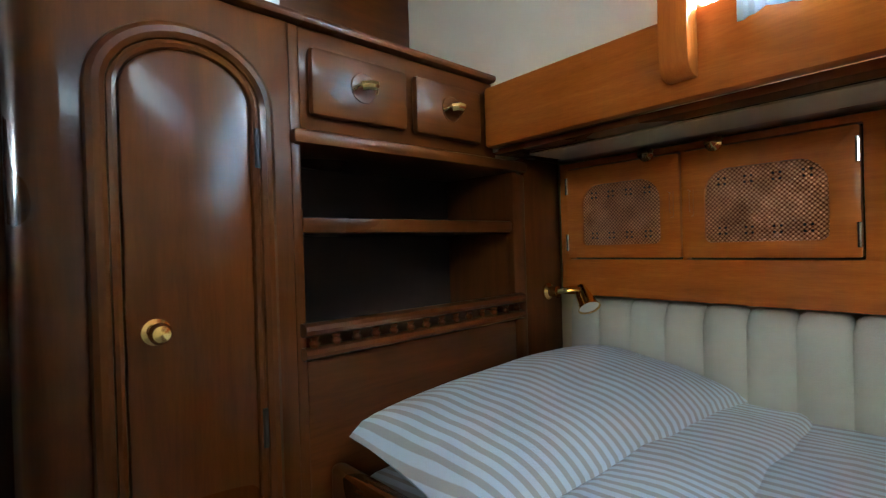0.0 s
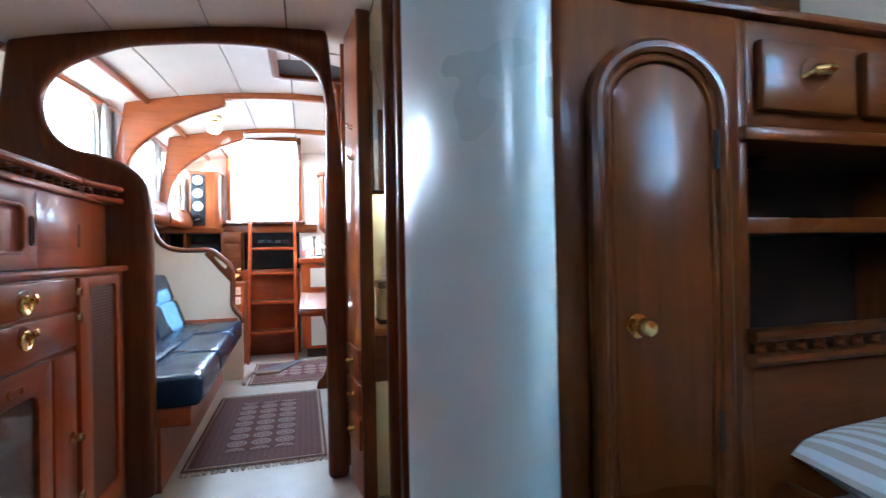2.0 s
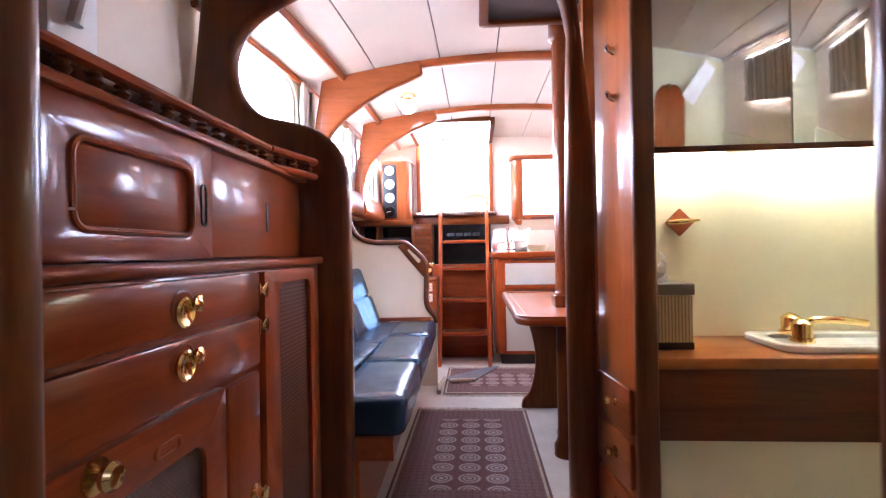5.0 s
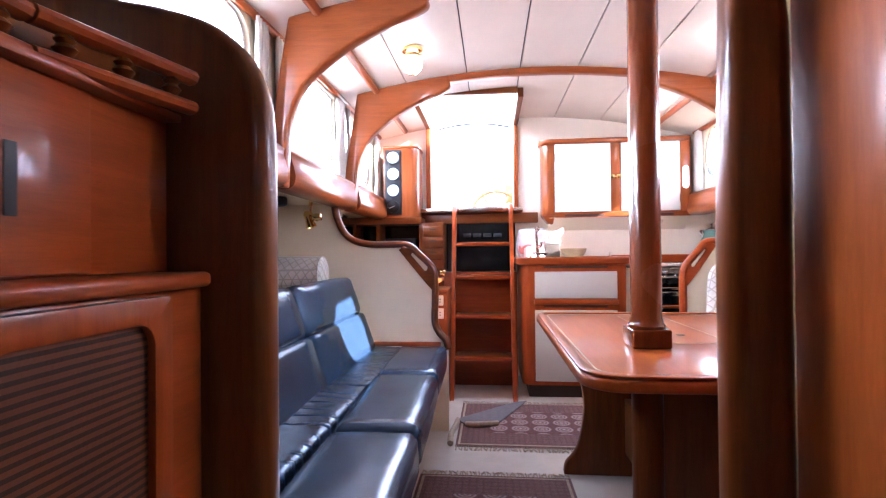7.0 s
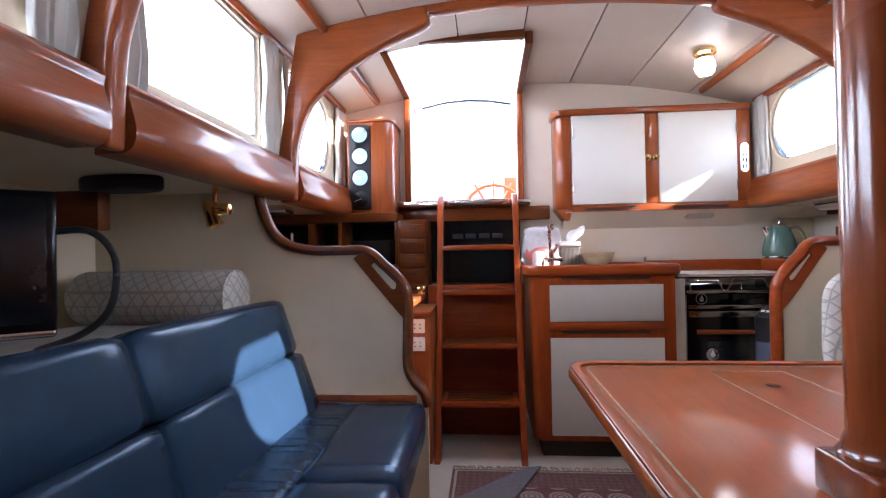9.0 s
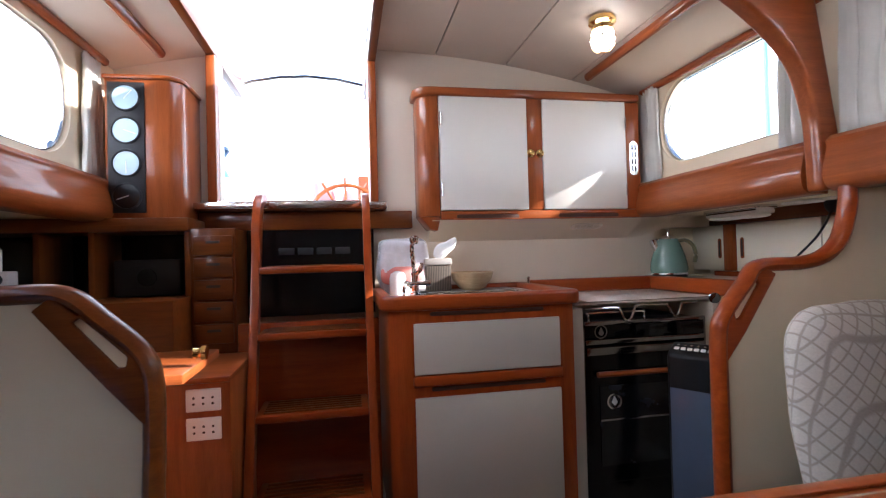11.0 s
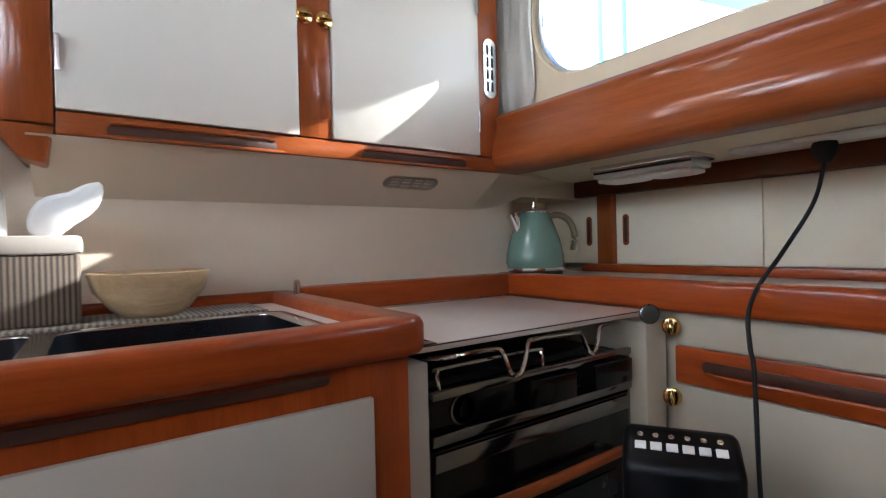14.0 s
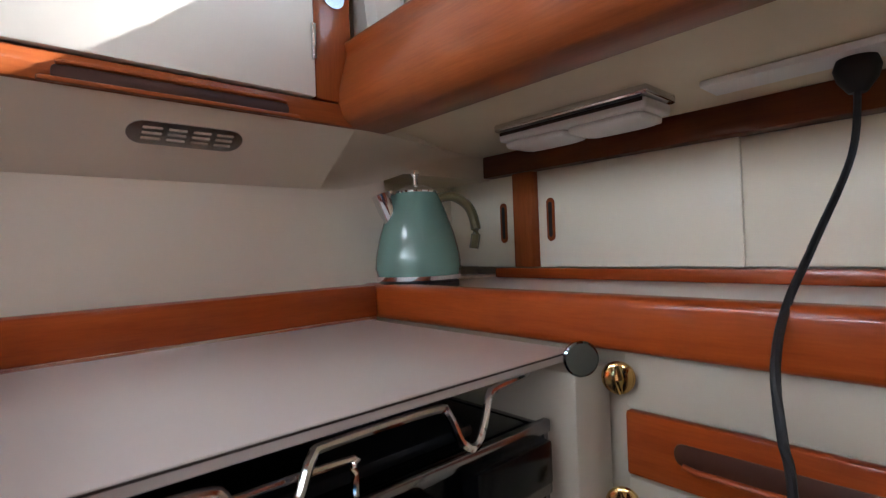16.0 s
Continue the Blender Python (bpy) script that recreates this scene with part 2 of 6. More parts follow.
def leather(name, color, folds=0.35, creases=0.0):
    m, nt, p = material(name)
    v = coords(nt)
    fold = node(nt, "ShaderNodeTexNoise", Scale=7.0, Detail=4.0, Roughness=0.55, Distortion=1.2)
    cell = nt.nodes.new("ShaderNodeTexVoronoi")
    cell.inputs["Scale"].default_value = 260.0
    for q in (fold, cell):
        nt.links.new(v, q.inputs["Vector"])
    nt.links.new(ramp(nt, fold.outputs["Fac"], [(.3, tuple(q * .90 for q in color)), (.7, color)]), p.inputs["Base Color"])
    nt.links.new(ramp(nt, fold.outputs["Fac"], [(.3, (.27,) * 3), (.7, (.21,) * 3)]), p.inputs["Roughness"])
    p.inputs["Specular IOR Level"].default_value = 0.34
    p.inputs["Specular Tint"].default_value = (0.45, 0.70, 1.0, 1)
    add = nt.nodes.new("ShaderNodeMath")
    add.operation = "MULTIPLY_ADD"
    nt.links.new(cell.outputs["Distance"], add.inputs[0])
    add.inputs[1].default_value = 0.08
    nt.links.new(fold.outputs["Fac"], add.inputs[2])
    if creases:
        wave = nt.nodes.new("ShaderNodeTexWave")
        wave.wave_type, wave.bands_direction, wave.wave_profile = "BANDS", "Y", "SIN"
        for k, q in (("Scale", 5.2), ("Distortion", 9.0), ("Detail", 2.0), ("Detail Scale", 0.6)):
            wave.inputs[k].default_value = q
        nt.links.new(coords(nt, (0.5, 1, 1)), wave.inputs["Vector"])
        mask = node(nt, "ShaderNodeTexNoise", Scale=4.5, Detail=1.0)
        nt.links.new(v, mask.inputs["Vector"])
        sharp = ramp(nt, wave.outputs["Fac"], [(.55, (0, 0, 0)), (1.0, (1, 1, 1))])
        both = mixc(nt, 1.0, sharp, ramp(nt, mask.outputs["Fac"], [(.42, (0, 0, 0)), (.60, (1, 1, 1))]))
        sm = nt.nodes.new("ShaderNodeMath")
        sm.operation = "MULTIPLY_ADD"
        nt.links.new(both, sm.inputs[0])
        sm.inputs[1].default_value = creases
        nt.links.new(add.outputs[0], sm.inputs[2])
        add = sm
    bump(nt, p, add.outputs[0], folds, 0.012)
    return m


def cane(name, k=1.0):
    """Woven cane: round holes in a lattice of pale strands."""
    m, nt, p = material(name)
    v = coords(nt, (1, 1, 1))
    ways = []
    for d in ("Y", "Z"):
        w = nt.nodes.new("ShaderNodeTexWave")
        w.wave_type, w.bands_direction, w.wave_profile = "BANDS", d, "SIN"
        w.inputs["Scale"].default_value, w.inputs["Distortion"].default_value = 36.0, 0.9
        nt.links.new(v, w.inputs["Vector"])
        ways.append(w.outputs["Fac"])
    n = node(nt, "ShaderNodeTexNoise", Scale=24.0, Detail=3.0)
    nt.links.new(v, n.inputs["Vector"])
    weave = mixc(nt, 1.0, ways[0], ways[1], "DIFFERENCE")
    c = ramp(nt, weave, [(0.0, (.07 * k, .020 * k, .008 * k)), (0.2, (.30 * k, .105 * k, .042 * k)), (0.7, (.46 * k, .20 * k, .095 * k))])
    c = mixc(nt, 1.0, c, ramp(nt, n.outputs["Fac"], [(.3, (.60, .55, .52)), (.7, (1, 1, 1))]))
    nt.links.new(c, p.inputs["Base Color"])
    p.inputs["Roughness"].default_value = 0.22
    p.inputs["Coat Weight"].default_value = 0.6
    bump(nt, p, weave, 0.9, 0.004)
    return m


def quilt(name, color, line, scale, turn, axes):
    """Quilted cloth with raised diamond lines."""
    m, nt, p = material(name)
    v = coords(nt, scale, turn)
    br = nt.nodes.new("ShaderNodeTexVoronoi")
    br.distance, br.feature = "CHEBYCHEV", "F1"
    br.inputs["Scale"].default_value = 1.0
    br.inputs["Randomness"].default_value = 0.0
    nt.links.new(v, br.inputs["Vector"])
    n = node(nt, "ShaderNodeTexNoise", Scale=9.0, Detail=4.0)
    nt.links.new(v, n.inputs["Vector"])
    c = ramp(nt, br.outputs["Distance"], [(.40, color), (.46, line)])
    c = mixc(nt, 1.0, c, ramp(nt, n.outputs["Fac"], [(.3, (.85, .85, .85)), (.7, (1, 1, 1))]))
    nt.links.new(c, p.inputs["Base Color"])
    p.inputs["Roughness"].default_value = 0.8
    bump(nt, p, br.outputs["Distance"], 0.4, 0.006)
    return m


def carpet(name, ground, mark, cell, origin=(0, 0, 0)):
    """Knotted rug with rows of ringed medallions."""
    m, nt, p = material(name)
    v = coords(nt, (1 / cell[0], 1 / cell[1], 0.001))
    vor = nt.nodes.new("ShaderNodeTexVoronoi")
    vor.inputs["Scale"].default_value, vor.inputs["Randomness"].default_value = 1.0, 0.0
    nt.links.new(v, vor.inputs["Vector"])
    n = node(nt, "ShaderNodeTexNoise", Scale=160.0, Detail=2.0)
    nt.links.new(coords(nt), n.inputs["Vector"])
    c = ramp(nt, vor.outputs["Distance"], [(.06, mark), (.12, ground), (.22, mark), (.27, ground), (.36, mark), (.44, ground)])
    c = mixc(nt, 1.0, c, ramp(nt, n.outputs["Fac"], [(.35, (.6, .6, .6)), (.65, (1, 1, 1))]))
    nt.links.new(c, p.inputs["Base Color"])
    p.inputs["Roughness"].default_value = 0.95
    bump(nt, p, n.outputs["Fac"], 0.5, 0.004)
    return m


def metal(name, color, rough=0.15):
    return paint(name, color, rough, 0.04, 12.0, 0.02, 90.0, 0.0, 1.0)


def clear(name, tint=(1, 1, 1), rough=0.0):
    m, nt, p = material(name)
    p.inputs["Base Color"].default_value = (*tint, 1)
    p.inputs["Roughness"].default_value = rough
    p.inputs["Transmission Weight"].default_value = 1.0
    p.inputs["IOR"].default_value = 1.05
    return m


DK, LT = (0.098, 0.023, 0.0040), (0.185, 0.049, 0.0080)
MDK, MLT = (0.250, 0.058, 0.013), (0.385, 0.100, 0.024)
M_WX, M_WY, M_WZ = wood("mahogany x", "x", DK, LT, .3, .32), wood("mahogany y", "y", DK, LT, .3, .32), wood("mahogany z", "z", DK, LT, .3, .32)
M_CX, M_CY, M_CZ = wood("cherry x", "x", MDK, MLT), wood("cherry y", "y", MDK, MLT), wood("cherry z", "z", MDK, MLT)
FDK, FLT = (0.070, 0.0175, 0.0030), (0.118, 0.0320, 0.0055)
M_FX, M_FY, M_FZ = wood("brown mahogany x", "x", FDK, FLT, .28, .22), wood("brown mahogany y", "y", FDK, FLT, .28, .22), wood("brown mahogany z", "z", FDK, FLT, .28, .22)
# Brighter orange wood: window light on beam and berth locker put into colour.
ODK, OLT = (0.42, 0.100, 0.010), (0.60, 0.162, 0.020)
M_OY, M_OZ = wood("lit orange wood y", "y", ODK, OLT), wood("lit orange wood z", "z", ODK, OLT)
PDK, PLT = (0.245, 0.039, 0.0060), (0.360, 0.070, 0.0105)
M_PX, M_PY, M_PZ = wood("passage mahogany x", "x", PDK, PLT), wood("passage mahogany y", "y", PDK, PLT), wood("passage mahogany z", "z", PDK, PLT)
M_TABLE = wood("varnished tabletop", "y", (0.29, 0.058, 0.007), (0.37, 0.086, 0.011), 0.34, 0.6)
M_CEIL = paint("ceiling vinyl", (0.60, 0.49, 0.385), 0.5, 0.03, 3.0, 0.12, 320.0)
M_CREAM = paint("cream lining", (0.75, 0.64, 0.46), 0.55, 0.04, 2.5, 0.08, 260.0)
M_WALL = paint("off-white bulkhead", (0.75, 0.64, 0.50), 0.5, 0.03, 2.5, 0.06, 220.0)
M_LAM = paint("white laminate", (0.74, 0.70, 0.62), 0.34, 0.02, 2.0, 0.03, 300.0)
# White laminate darkened for the weaker light on the low fronts.
M_LAM_DIM = paint("dimmed white laminate", (0.50, 0.46, 0.39), 0.36, 0.03, 2.0, 0.03, 300.0)
# Cream laminate with the shade below the counter put into its colour.
M_CREAM_DIM = paint("dimmed cream laminate", (0.46, 0.40, 0.31), 0.36, 0.03, 2.0, 0.03, 300.0)
# Cream lightened to make up for missing light under the side deck.
M_CREAM_LIFT = paint("lightened cream sliding door", (0.84, 0.76, 0.60), 0.4, 0.02, 2.0, 0.03, 260.0)
M_COUNTER = paint("counter laminate", (0.60, 0.53, 0.48), 0.30, 0.02, 1.0, 0.02, 300.0)
M_MAST = paint("white mast paint", (0.36, 0.42, 0.41), 0.28, 0.05, 2.0, 0.02, 60.0, 0.2)
M_SOLE = paint("cabin sole", (0.53, 0.48, 0.40), 0.45, 0.08, 5.0, 0.08, 180.0)
M_NAVY = leather("navy leather", (0.019, 0.037, 0.066), 0.06)
M_NAVY.node_tree.nodes["Principled BSDF"].inputs["Specular IOR Level"].default_value = 0.20
M_NAVYS = leather("polished navy leather", (0.014, 0.030, 0.062), 0.08)
M_NAVYS.node_tree.nodes["Principled BSDF"].inputs["Specular IOR Level"].default_value = 0.62
M_NAVYF = leather("creased navy leather", (0.014, 0.030, 0.062), 0.42, 1.6)
M_NAVYF.node_tree.nodes["Principled BSDF"].inputs["Specular IOR Level"].default_value = 0.62
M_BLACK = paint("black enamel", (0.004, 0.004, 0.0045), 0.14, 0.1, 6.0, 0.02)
M_BLACK.node_tree.nodes["Principled BSDF"].inputs["Specular IOR Level"].default_value = 0.28
# Dark colour for small dark parts and for painted shade in recesses.
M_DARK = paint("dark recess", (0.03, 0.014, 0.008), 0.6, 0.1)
M_RUBBER = paint("black rubber", (0.010, 0.010, 0.012), 0.55, 0.1)
M_BRASS = metal("polished brass", (0.85, 0.60, 0.24), 0.12)
M_STEEL = metal("stainless steel", (0.72, 0.72, 0.72), 0.16)
M_SINK = paint("dark polished sink", (0.20, 0.22, 0.26), 0.22, 0.03, 4.0, 0.0, 90.0, 0.0, 1.0)
M_TRIMS = metal("cooker trim", (0.27, 0.26, 0.26), 0.12)
M_CHROME = metal("chrome", (0.85, 0.85, 0.86), 0.06)
M_PLASTIC = paint("white plastic", (0.80, 0.80, 0.78), 0.4, 0.02)
M_CURTAIN = striped("ribbed curtain", "y", 0.028, (0.52, 0.49, 0.43), (0.74, 0.71, 0.64))
M_BED = striped("striped sheet", "x", 0.021, (0.48, 0.43, 0.38), (0.66, 0.69, 0.72), 0.45)
M_PILLOW = striped("striped pillowcase", "x", 0.021, (0.48, 0.43, 0.38), (0.66, 0.69, 0.72), 0.45)
M_UPH = striped("channelled upholstery", "y", 0.11, (0.38, 0.35, 0.29), (0.60, 0.57, 0.50), 0.25)
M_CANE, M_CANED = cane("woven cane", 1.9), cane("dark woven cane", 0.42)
M_RIB = striped("ribbed dark cane", "z", 0.011, (0.035, 0.011, 0.005), (0.125, 0.036, 0.012), 0.45, 0.45)
M_RIB.node_tree.nodes["Principled BSDF"].inputs["Sheen Weight"].default_value = 0.0
M_RIB.node_tree.nodes["Principled BSDF"].inputs["Specular IOR Level"].default_value = 0.2
M_QUILT = quilt("diamond quilt", (0.58, 0.55, 0.49), (0.38, 0.34, 0.29), (29, 29, 29), (0, 45, 0), "xz")
M_BOLSTER = quilt("quilted bolster", (0.50, 0.47, 0.42), (0.34, 0.31, 0.27), (30, 30, 30), (45, 40, 0), "xz")
M_RUG = carpet("runner field", (0.14, 0.055, 0.050), (0.42, 0.34, 0.31), (0.118, 0.105))
M_RUGB = carpet("rug border", (0.145, 0.066, 0.060), (0.21, 0.12, 0.10), (0.03, 0.03))
M_FRINGE = paint("rug fringe", (0.45, 0.36, 0.26), 0.9, 0.2, 60.0, 0.4, 300.0)
M_RUGBACK = paint("rug backing", (0.16, 0.15, 0.16), 0.9, 0.1, 40.0, 0.3)
M_GLASS = clear("window glass")
M_MIRROR = metal("mirror silver", (0.86, 0.87, 0.85), 0.01)
M_SAGE = paint("sage enamel", (0.14, 0.23, 0.185), 0.2, 0.03, 5.0, 0.01, 60.0, 0.5)
M_BAMBOO = wood("pale bamboo", "x", (0.42, 0.29, 0.15), (0.62, 0.47, 0.28), 0.4, 0.2)
M_WICKER = striped("wicker", "x", 0.0075, (0.025, 0.016, 0.011), (0.13, 0.095, 0.065), 0.5)
M_BAG = clear("thin plastic", (0.95, 0.95, 0.97), 0.35)
M_PINK = paint("pink plastic", (0.65, 0.22, 0.18), 0.4, 0.1)
M_TISSUE = paint("tissue paper", (0.85, 0.85, 0.84), 0.8, 0.03)
M_VAN = wood("orange worktop", "x", (0.40, 0.125, 0.018), (0.52, 0.18, 0.030), 0.3, 0.5)
M_HEAD = paint("head laminate", (0.72, 0.70, 0.48), 0.45, 0.03, 2.0, 0.03)
M_CERAMIC = paint("white ceramic", (0.82, 0.82, 0.80), 0.12, 0.01, 2.0, 0.0, 60.0, 0.5)
M_SCREEN = paint("dark screen", (0.006, 0.007, 0.010), 0.22, 0.05)
M_DIAL = paint("dial face", (0.40, 0.55, 0.62), 0.15, 0.05)
M_WATER = paint("harbour water", (0.05, 0.10, 0.12), 0.15, 0.2, 0.5, 0.3, 2.0)
M_DECK = paint("white deck", (0.75, 0.74, 0.72), 0.6, 0.05)
M_LAMPGLASS = glow("lit lamp glass", (1.0, 0.97, 0.92), 4.0)
M_TUBE = glow("lit tube", (1.0, 0.92, 0.66), 3.9)
# Near-black wood colour that paints the shade inside the finger grooves.
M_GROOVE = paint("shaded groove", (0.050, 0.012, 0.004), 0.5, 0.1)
# Red lightened so the colour holds the wash of outdoor glare.
M_CARPETRED = paint("glare-paled red canvas", (0.66, 0.30, 0.30), 0.8, 0.1)

# ---- the large structure ----
def crown(y):
    return 1.955 + 0.105 * (1 - math.exp(-max(0.0, y - 2.88) * 1.3))


def zc(x, y):
    return crown(y) - 0.11 * (x - 0.5) ** 2


XL, XR = -0.64, 1.80          # cabin sides
HL, HR = -1.30, 2.36          # hull lining
YF, YA = -1.40, 6.10          # bow end and aft bulkhead

struct("floor", box(HL - .1, HR + .1, YF - .1, YA + .1, -0.05, 0.0, 0), M_SOLE, "pale beige cabin sole with faint scuffs", "floor")
struct("wall_bow", box(HL - .1, HR + .1, YF - .06, YF, 0, 2.1, 0), M_CREAM, "plain cream bow end of the cabin", "wall")
struct("hull_lining_port", box(HL - .06, HL, YF, YA, 0, 1.30, 0), M_CREAM, "cream vinyl hull lining", "wall")
struct("hull_lining_starboard", box(HR, HR + .06, YF, YA, 0, 1.30, 0), M_CREAM, "cream vinyl hull lining", "wall")
struct("side_deck_port", box(HL - .06, XL + .02, YF, YA, 1.262, 1.31, 0), M_CREAM, "underside of the side deck, cream vinyl", "ceiling")
struct("side_deck_starboard", box(XR - .02, HR + .06, 1.30, YA, 1.262, 1.31, 0), M_CREAM, "underside of the side deck, cream vinyl", "ceiling")
struct("side_deck_forward", box(XR - .1, HR + .06, YF, 1.30, 1.20, 1.31, 0), M_CREAM, "underside of the forward side deck, cream vinyl", "ceiling")

# ceiling panels with dark joints; the companion hatch stays open
def ceiling_sheet(bm, x0, x1, y0, y1, dz, thick, nx=4, ny=10):
    lo, hi = [], []
    for j in range(ny + 1):
        y = y0 + (y1 - y0) * j / ny
        lo.append([bm.verts.new((x0 + (x1 - x0) * i / nx, y, zc(x0 + (x1 - x0) * i / nx, y) + dz)) for i in range(nx + 1)])
        hi.append([bm.verts.new((x0 + (x1 - x0) * i / nx, y, zc(x0 + (x1 - x0) * i / nx, y) + dz + thick)) for i in range(nx + 1)])
    for g in (lo, hi):
        for j in range(ny):
            for i in range(nx):
                bm.faces.new((g[j][i], g[j][i + 1], g[j + 1][i + 1], g[j + 1][i]))
    for j in range(ny):
        bm.faces.new((lo[j][0], lo[j + 1][0], hi[j + 1][0], hi[j][0]))
        bm.faces.new((lo[j][nx], lo[j + 1][nx], hi[j + 1][nx], hi[j][nx]))
    for i in range(nx):
        bm.faces.new((lo[0][i], lo[0][i + 1], hi[0][i + 1], hi[0][i]))
        bm.faces.new((lo[ny][i], lo[ny][i + 1], hi[ny][i + 1], hi[ny][i]))


SEAMS = (XL - .06, -0.24, 0.12, 0.43, 0.76, 1.11, 1.46, XR + .06)
ADDED_HATCH = (1.00, 1.36, -0.25, 0.15)     # unseen forward hatch, added for top light
bm, back = bmesh.new(), bmesh.new()
for x0, x1 in zip(SEAMS, SEAMS[1:]):
    spans = [(2.9, YA)] if x1 < -.2 or x0 > .4 else [(2.9, 5.38)]
    for y0, y1 in spans:
        ceiling_sheet(bm, x0 + .0035, x1 - .0035, y0, y1, 0, .012)
        ceiling_sheet(back, x0, x1, y0, y1, .013, .03)
    fore = [(YF, 1.62), (1.627, 2.9)]
    for y0, y1 in fore:
        if x0 < ADDED_HATCH[1] and x1 > ADDED_HATCH[0] and y0 < 0:
            for a, c in ((YF, ADDED_HATCH[2]), (ADDED_HATCH[3], 1.62)):
                ceiling_sheet(bm, x0 + .0035, x1 - .0035, a, c, 0, .012, 3, 3)
                ceiling_sheet(back, x0, x1, a, c, .013, .03, 3, 3)
        else:
            ceiling_sheet(bm, x0 + .0035, x1 - .0035, y0, y1, 0, .012, 3, 4)
            ceiling_sheet(back, x0, x1, y0, y1, .013, .03, 3, 4)
struct("ceiling", bm, M_CEIL, "warm cream vinyl headliner panels with fine joints", "ceiling")
struct("ceiling_backing", back, M_DARK, "dark deckhead showing in the joints", "ceiling")

# cabin sides with their windows
def oval(y0, y1, z0, z1, big, small):
    """Window outline in y and z: one end round, the other nearly square."""
    return rrect(y0, y1, z0, z1, big if isinstance(big, tuple) else (small, big, big, small), 8)


WIN_L = [rrect(3.10, 3.88, 1.49, 1.86, .10), rrect(4.20, 4.88, 1.47, 1.875, .015), oval(5.10, 5.76, 1.46, 1.86, .17, .03)]
WIN_R = [rrect(3.55, 3.95, 1.47, 1.84, (.17, .03, .03, .17), 8), rrect(4.30, 4.86, 1.46, 1.84, .10), oval(5.19, 5.88, 1.475, 1.85, .17, .03)]
side = [(2.9, 1.29), (YA, 1.29), (YA, 2.05), (2.9, 2.05)]
struct("wall_port", plate(side, "x", XL - .05, XL, WIN_L), M_CREAM, "cream cabin side with three large windows", "wall")
struct("wall_starboard", plate(side, "x", XR, XR + .05, WIN_R), M_CREAM, "cream cabin side with three large windows", "wall")
fwd = [(YF, 1.19), (2.9, 1.19), (2.9, 2.05), (YF, 2.05)]
# Unseen port window, added as a way in for light.
ADDED_WIN = [rrect(-.62, .10, 1.50, 1.78, .06)]
struct("wall_port_forward", plate(fwd, "x", XL - .05, XL, ADDED_WIN), M_WALL, "off-white forward cabin side", "wall")
FWIN = [rrect(.22, .80, 1.345, 1.70, .03), rrect(2.06, 2.48, 1.47, 1.73, .06)]
struct("wall_starboard_forward", plate(fwd, "x", 1.68, 1.73, FWIN), M_WALL, "off-white forward cabin side with a small window", "wall")
struct("wall_starboard_step", box(1.73, XR + .05, 2.86, 2.9, 1.19, 2.05, 0), M_WALL, "off-white return of the cabin side", "wall")

def window(n, outline, x, side_x, kind_label):
    t = thing("window_%d" % n, kind_label, "window", (x, outline[0][0], 1.4), "", "structure")
    c = Vector((sum(p[0] for p in outline) / len(outline), sum(p[1] for p in outline) / len(outline)))
    inner = [tuple(c + (Vector(p) - c) * .955) for p in outline]
    part("window_frame", plate([tuple(c + (Vector(p) - c) * 1.0) for p in outline], "x", x + .012 * side_x, x + .04 * side_x, [inner], .003), M_STEEL, t, "brushed metal window frame")
    g = part("pane", plate(inner, "x", x + .022 * side_x, x + .026 * side_x), M_GLASS, t)
    g.visible_shadow = False
    return t


for i, o in enumerate(WIN_L):
    window(i + 1, o, XL, -1, "large cabin window with a metal frame, bright daylight outside")
for i, o in enumerate(WIN_R):
    window(i + 4, o, XR, 1, "large cabin window with a metal frame, bright daylight outside")
window(9, FWIN[1], 1.68, 1, "small washroom window above the vanity")
window(8, ADDED_WIN[0], XL, -1, "added forward cabin window, unseen, that lights the berth side")
window(7, FWIN[0], 1.68, 1, "small forward cabin window above the berth")

# bulkhead between the passage and the saloon, with its arched opening
ARCH_B = [(0.575, 0.0), (0.575, 1.0), (0.585, 1.5)] + [tuple(v) for v in smooth(
    [(0.59, 1.62), (0.56, 1.75), (0.49, 1.835), (0.37, 1.875), (0.18, 1.885), (0.0, 1.875), (-0.18, 1.85), (-0.31, 1.80), (-0.42, 1.735), (-0.475, 1.66),
     (-0.49, 1.58), (-0.465, 1.49), (-0.40, 1.425), (-0.30, 1.398), (-0.21, 1.365), (-0.145, 1.305), (-0.115, 1.22), (-0.11, 1.10)], 4)] + [(-0.11, 0.5), (-0.115, 0.0)]
def arch_halves(inner, outer_right, outer_top, outer_left, axis, a0, a1, b):
    loop = outer_right + outer_top + outer_left + inner[::-1]
    return plate(loop, axis, a0, a1, (), b, 3)
BULK = struct("bulkhead_saloon", arch_halves(ARCH_B, [(0.664, 0.0), (0.664, 1.29)], [(x / 10, zc(x / 10, 2.9) + .008) for x in range(6, -7, -1)], [(XL - .02, 1.29), (HL, 1.26), (HL, 0.0)], "y", 2.86, 2.925, .024),
       M_WZ, "dark varnished mahogany bulkhead with an arched opening", "bulkhead")
for v in BULK.data.vertices:
    v.co.y += .022 - .056 * max(0.0, min(1.0, (v.co.x + .1) / .68))
struct("wall_head_aft", box(0.70, HR, 2.93, 2.955, 0, 1.98, 0), M_HEAD, "pale yellow laminate back wall of the washroom", "wall")
struct("wall_saloon_forward", plate([(0.664, 0), (HR, 0), (HR, 1.26), (XR, 1.26), (XR, 1.92), (0.664, 1.96)], "y", 2.96, 2.985), M_CZ, "varnished wood forward wall of the saloon", "wall")

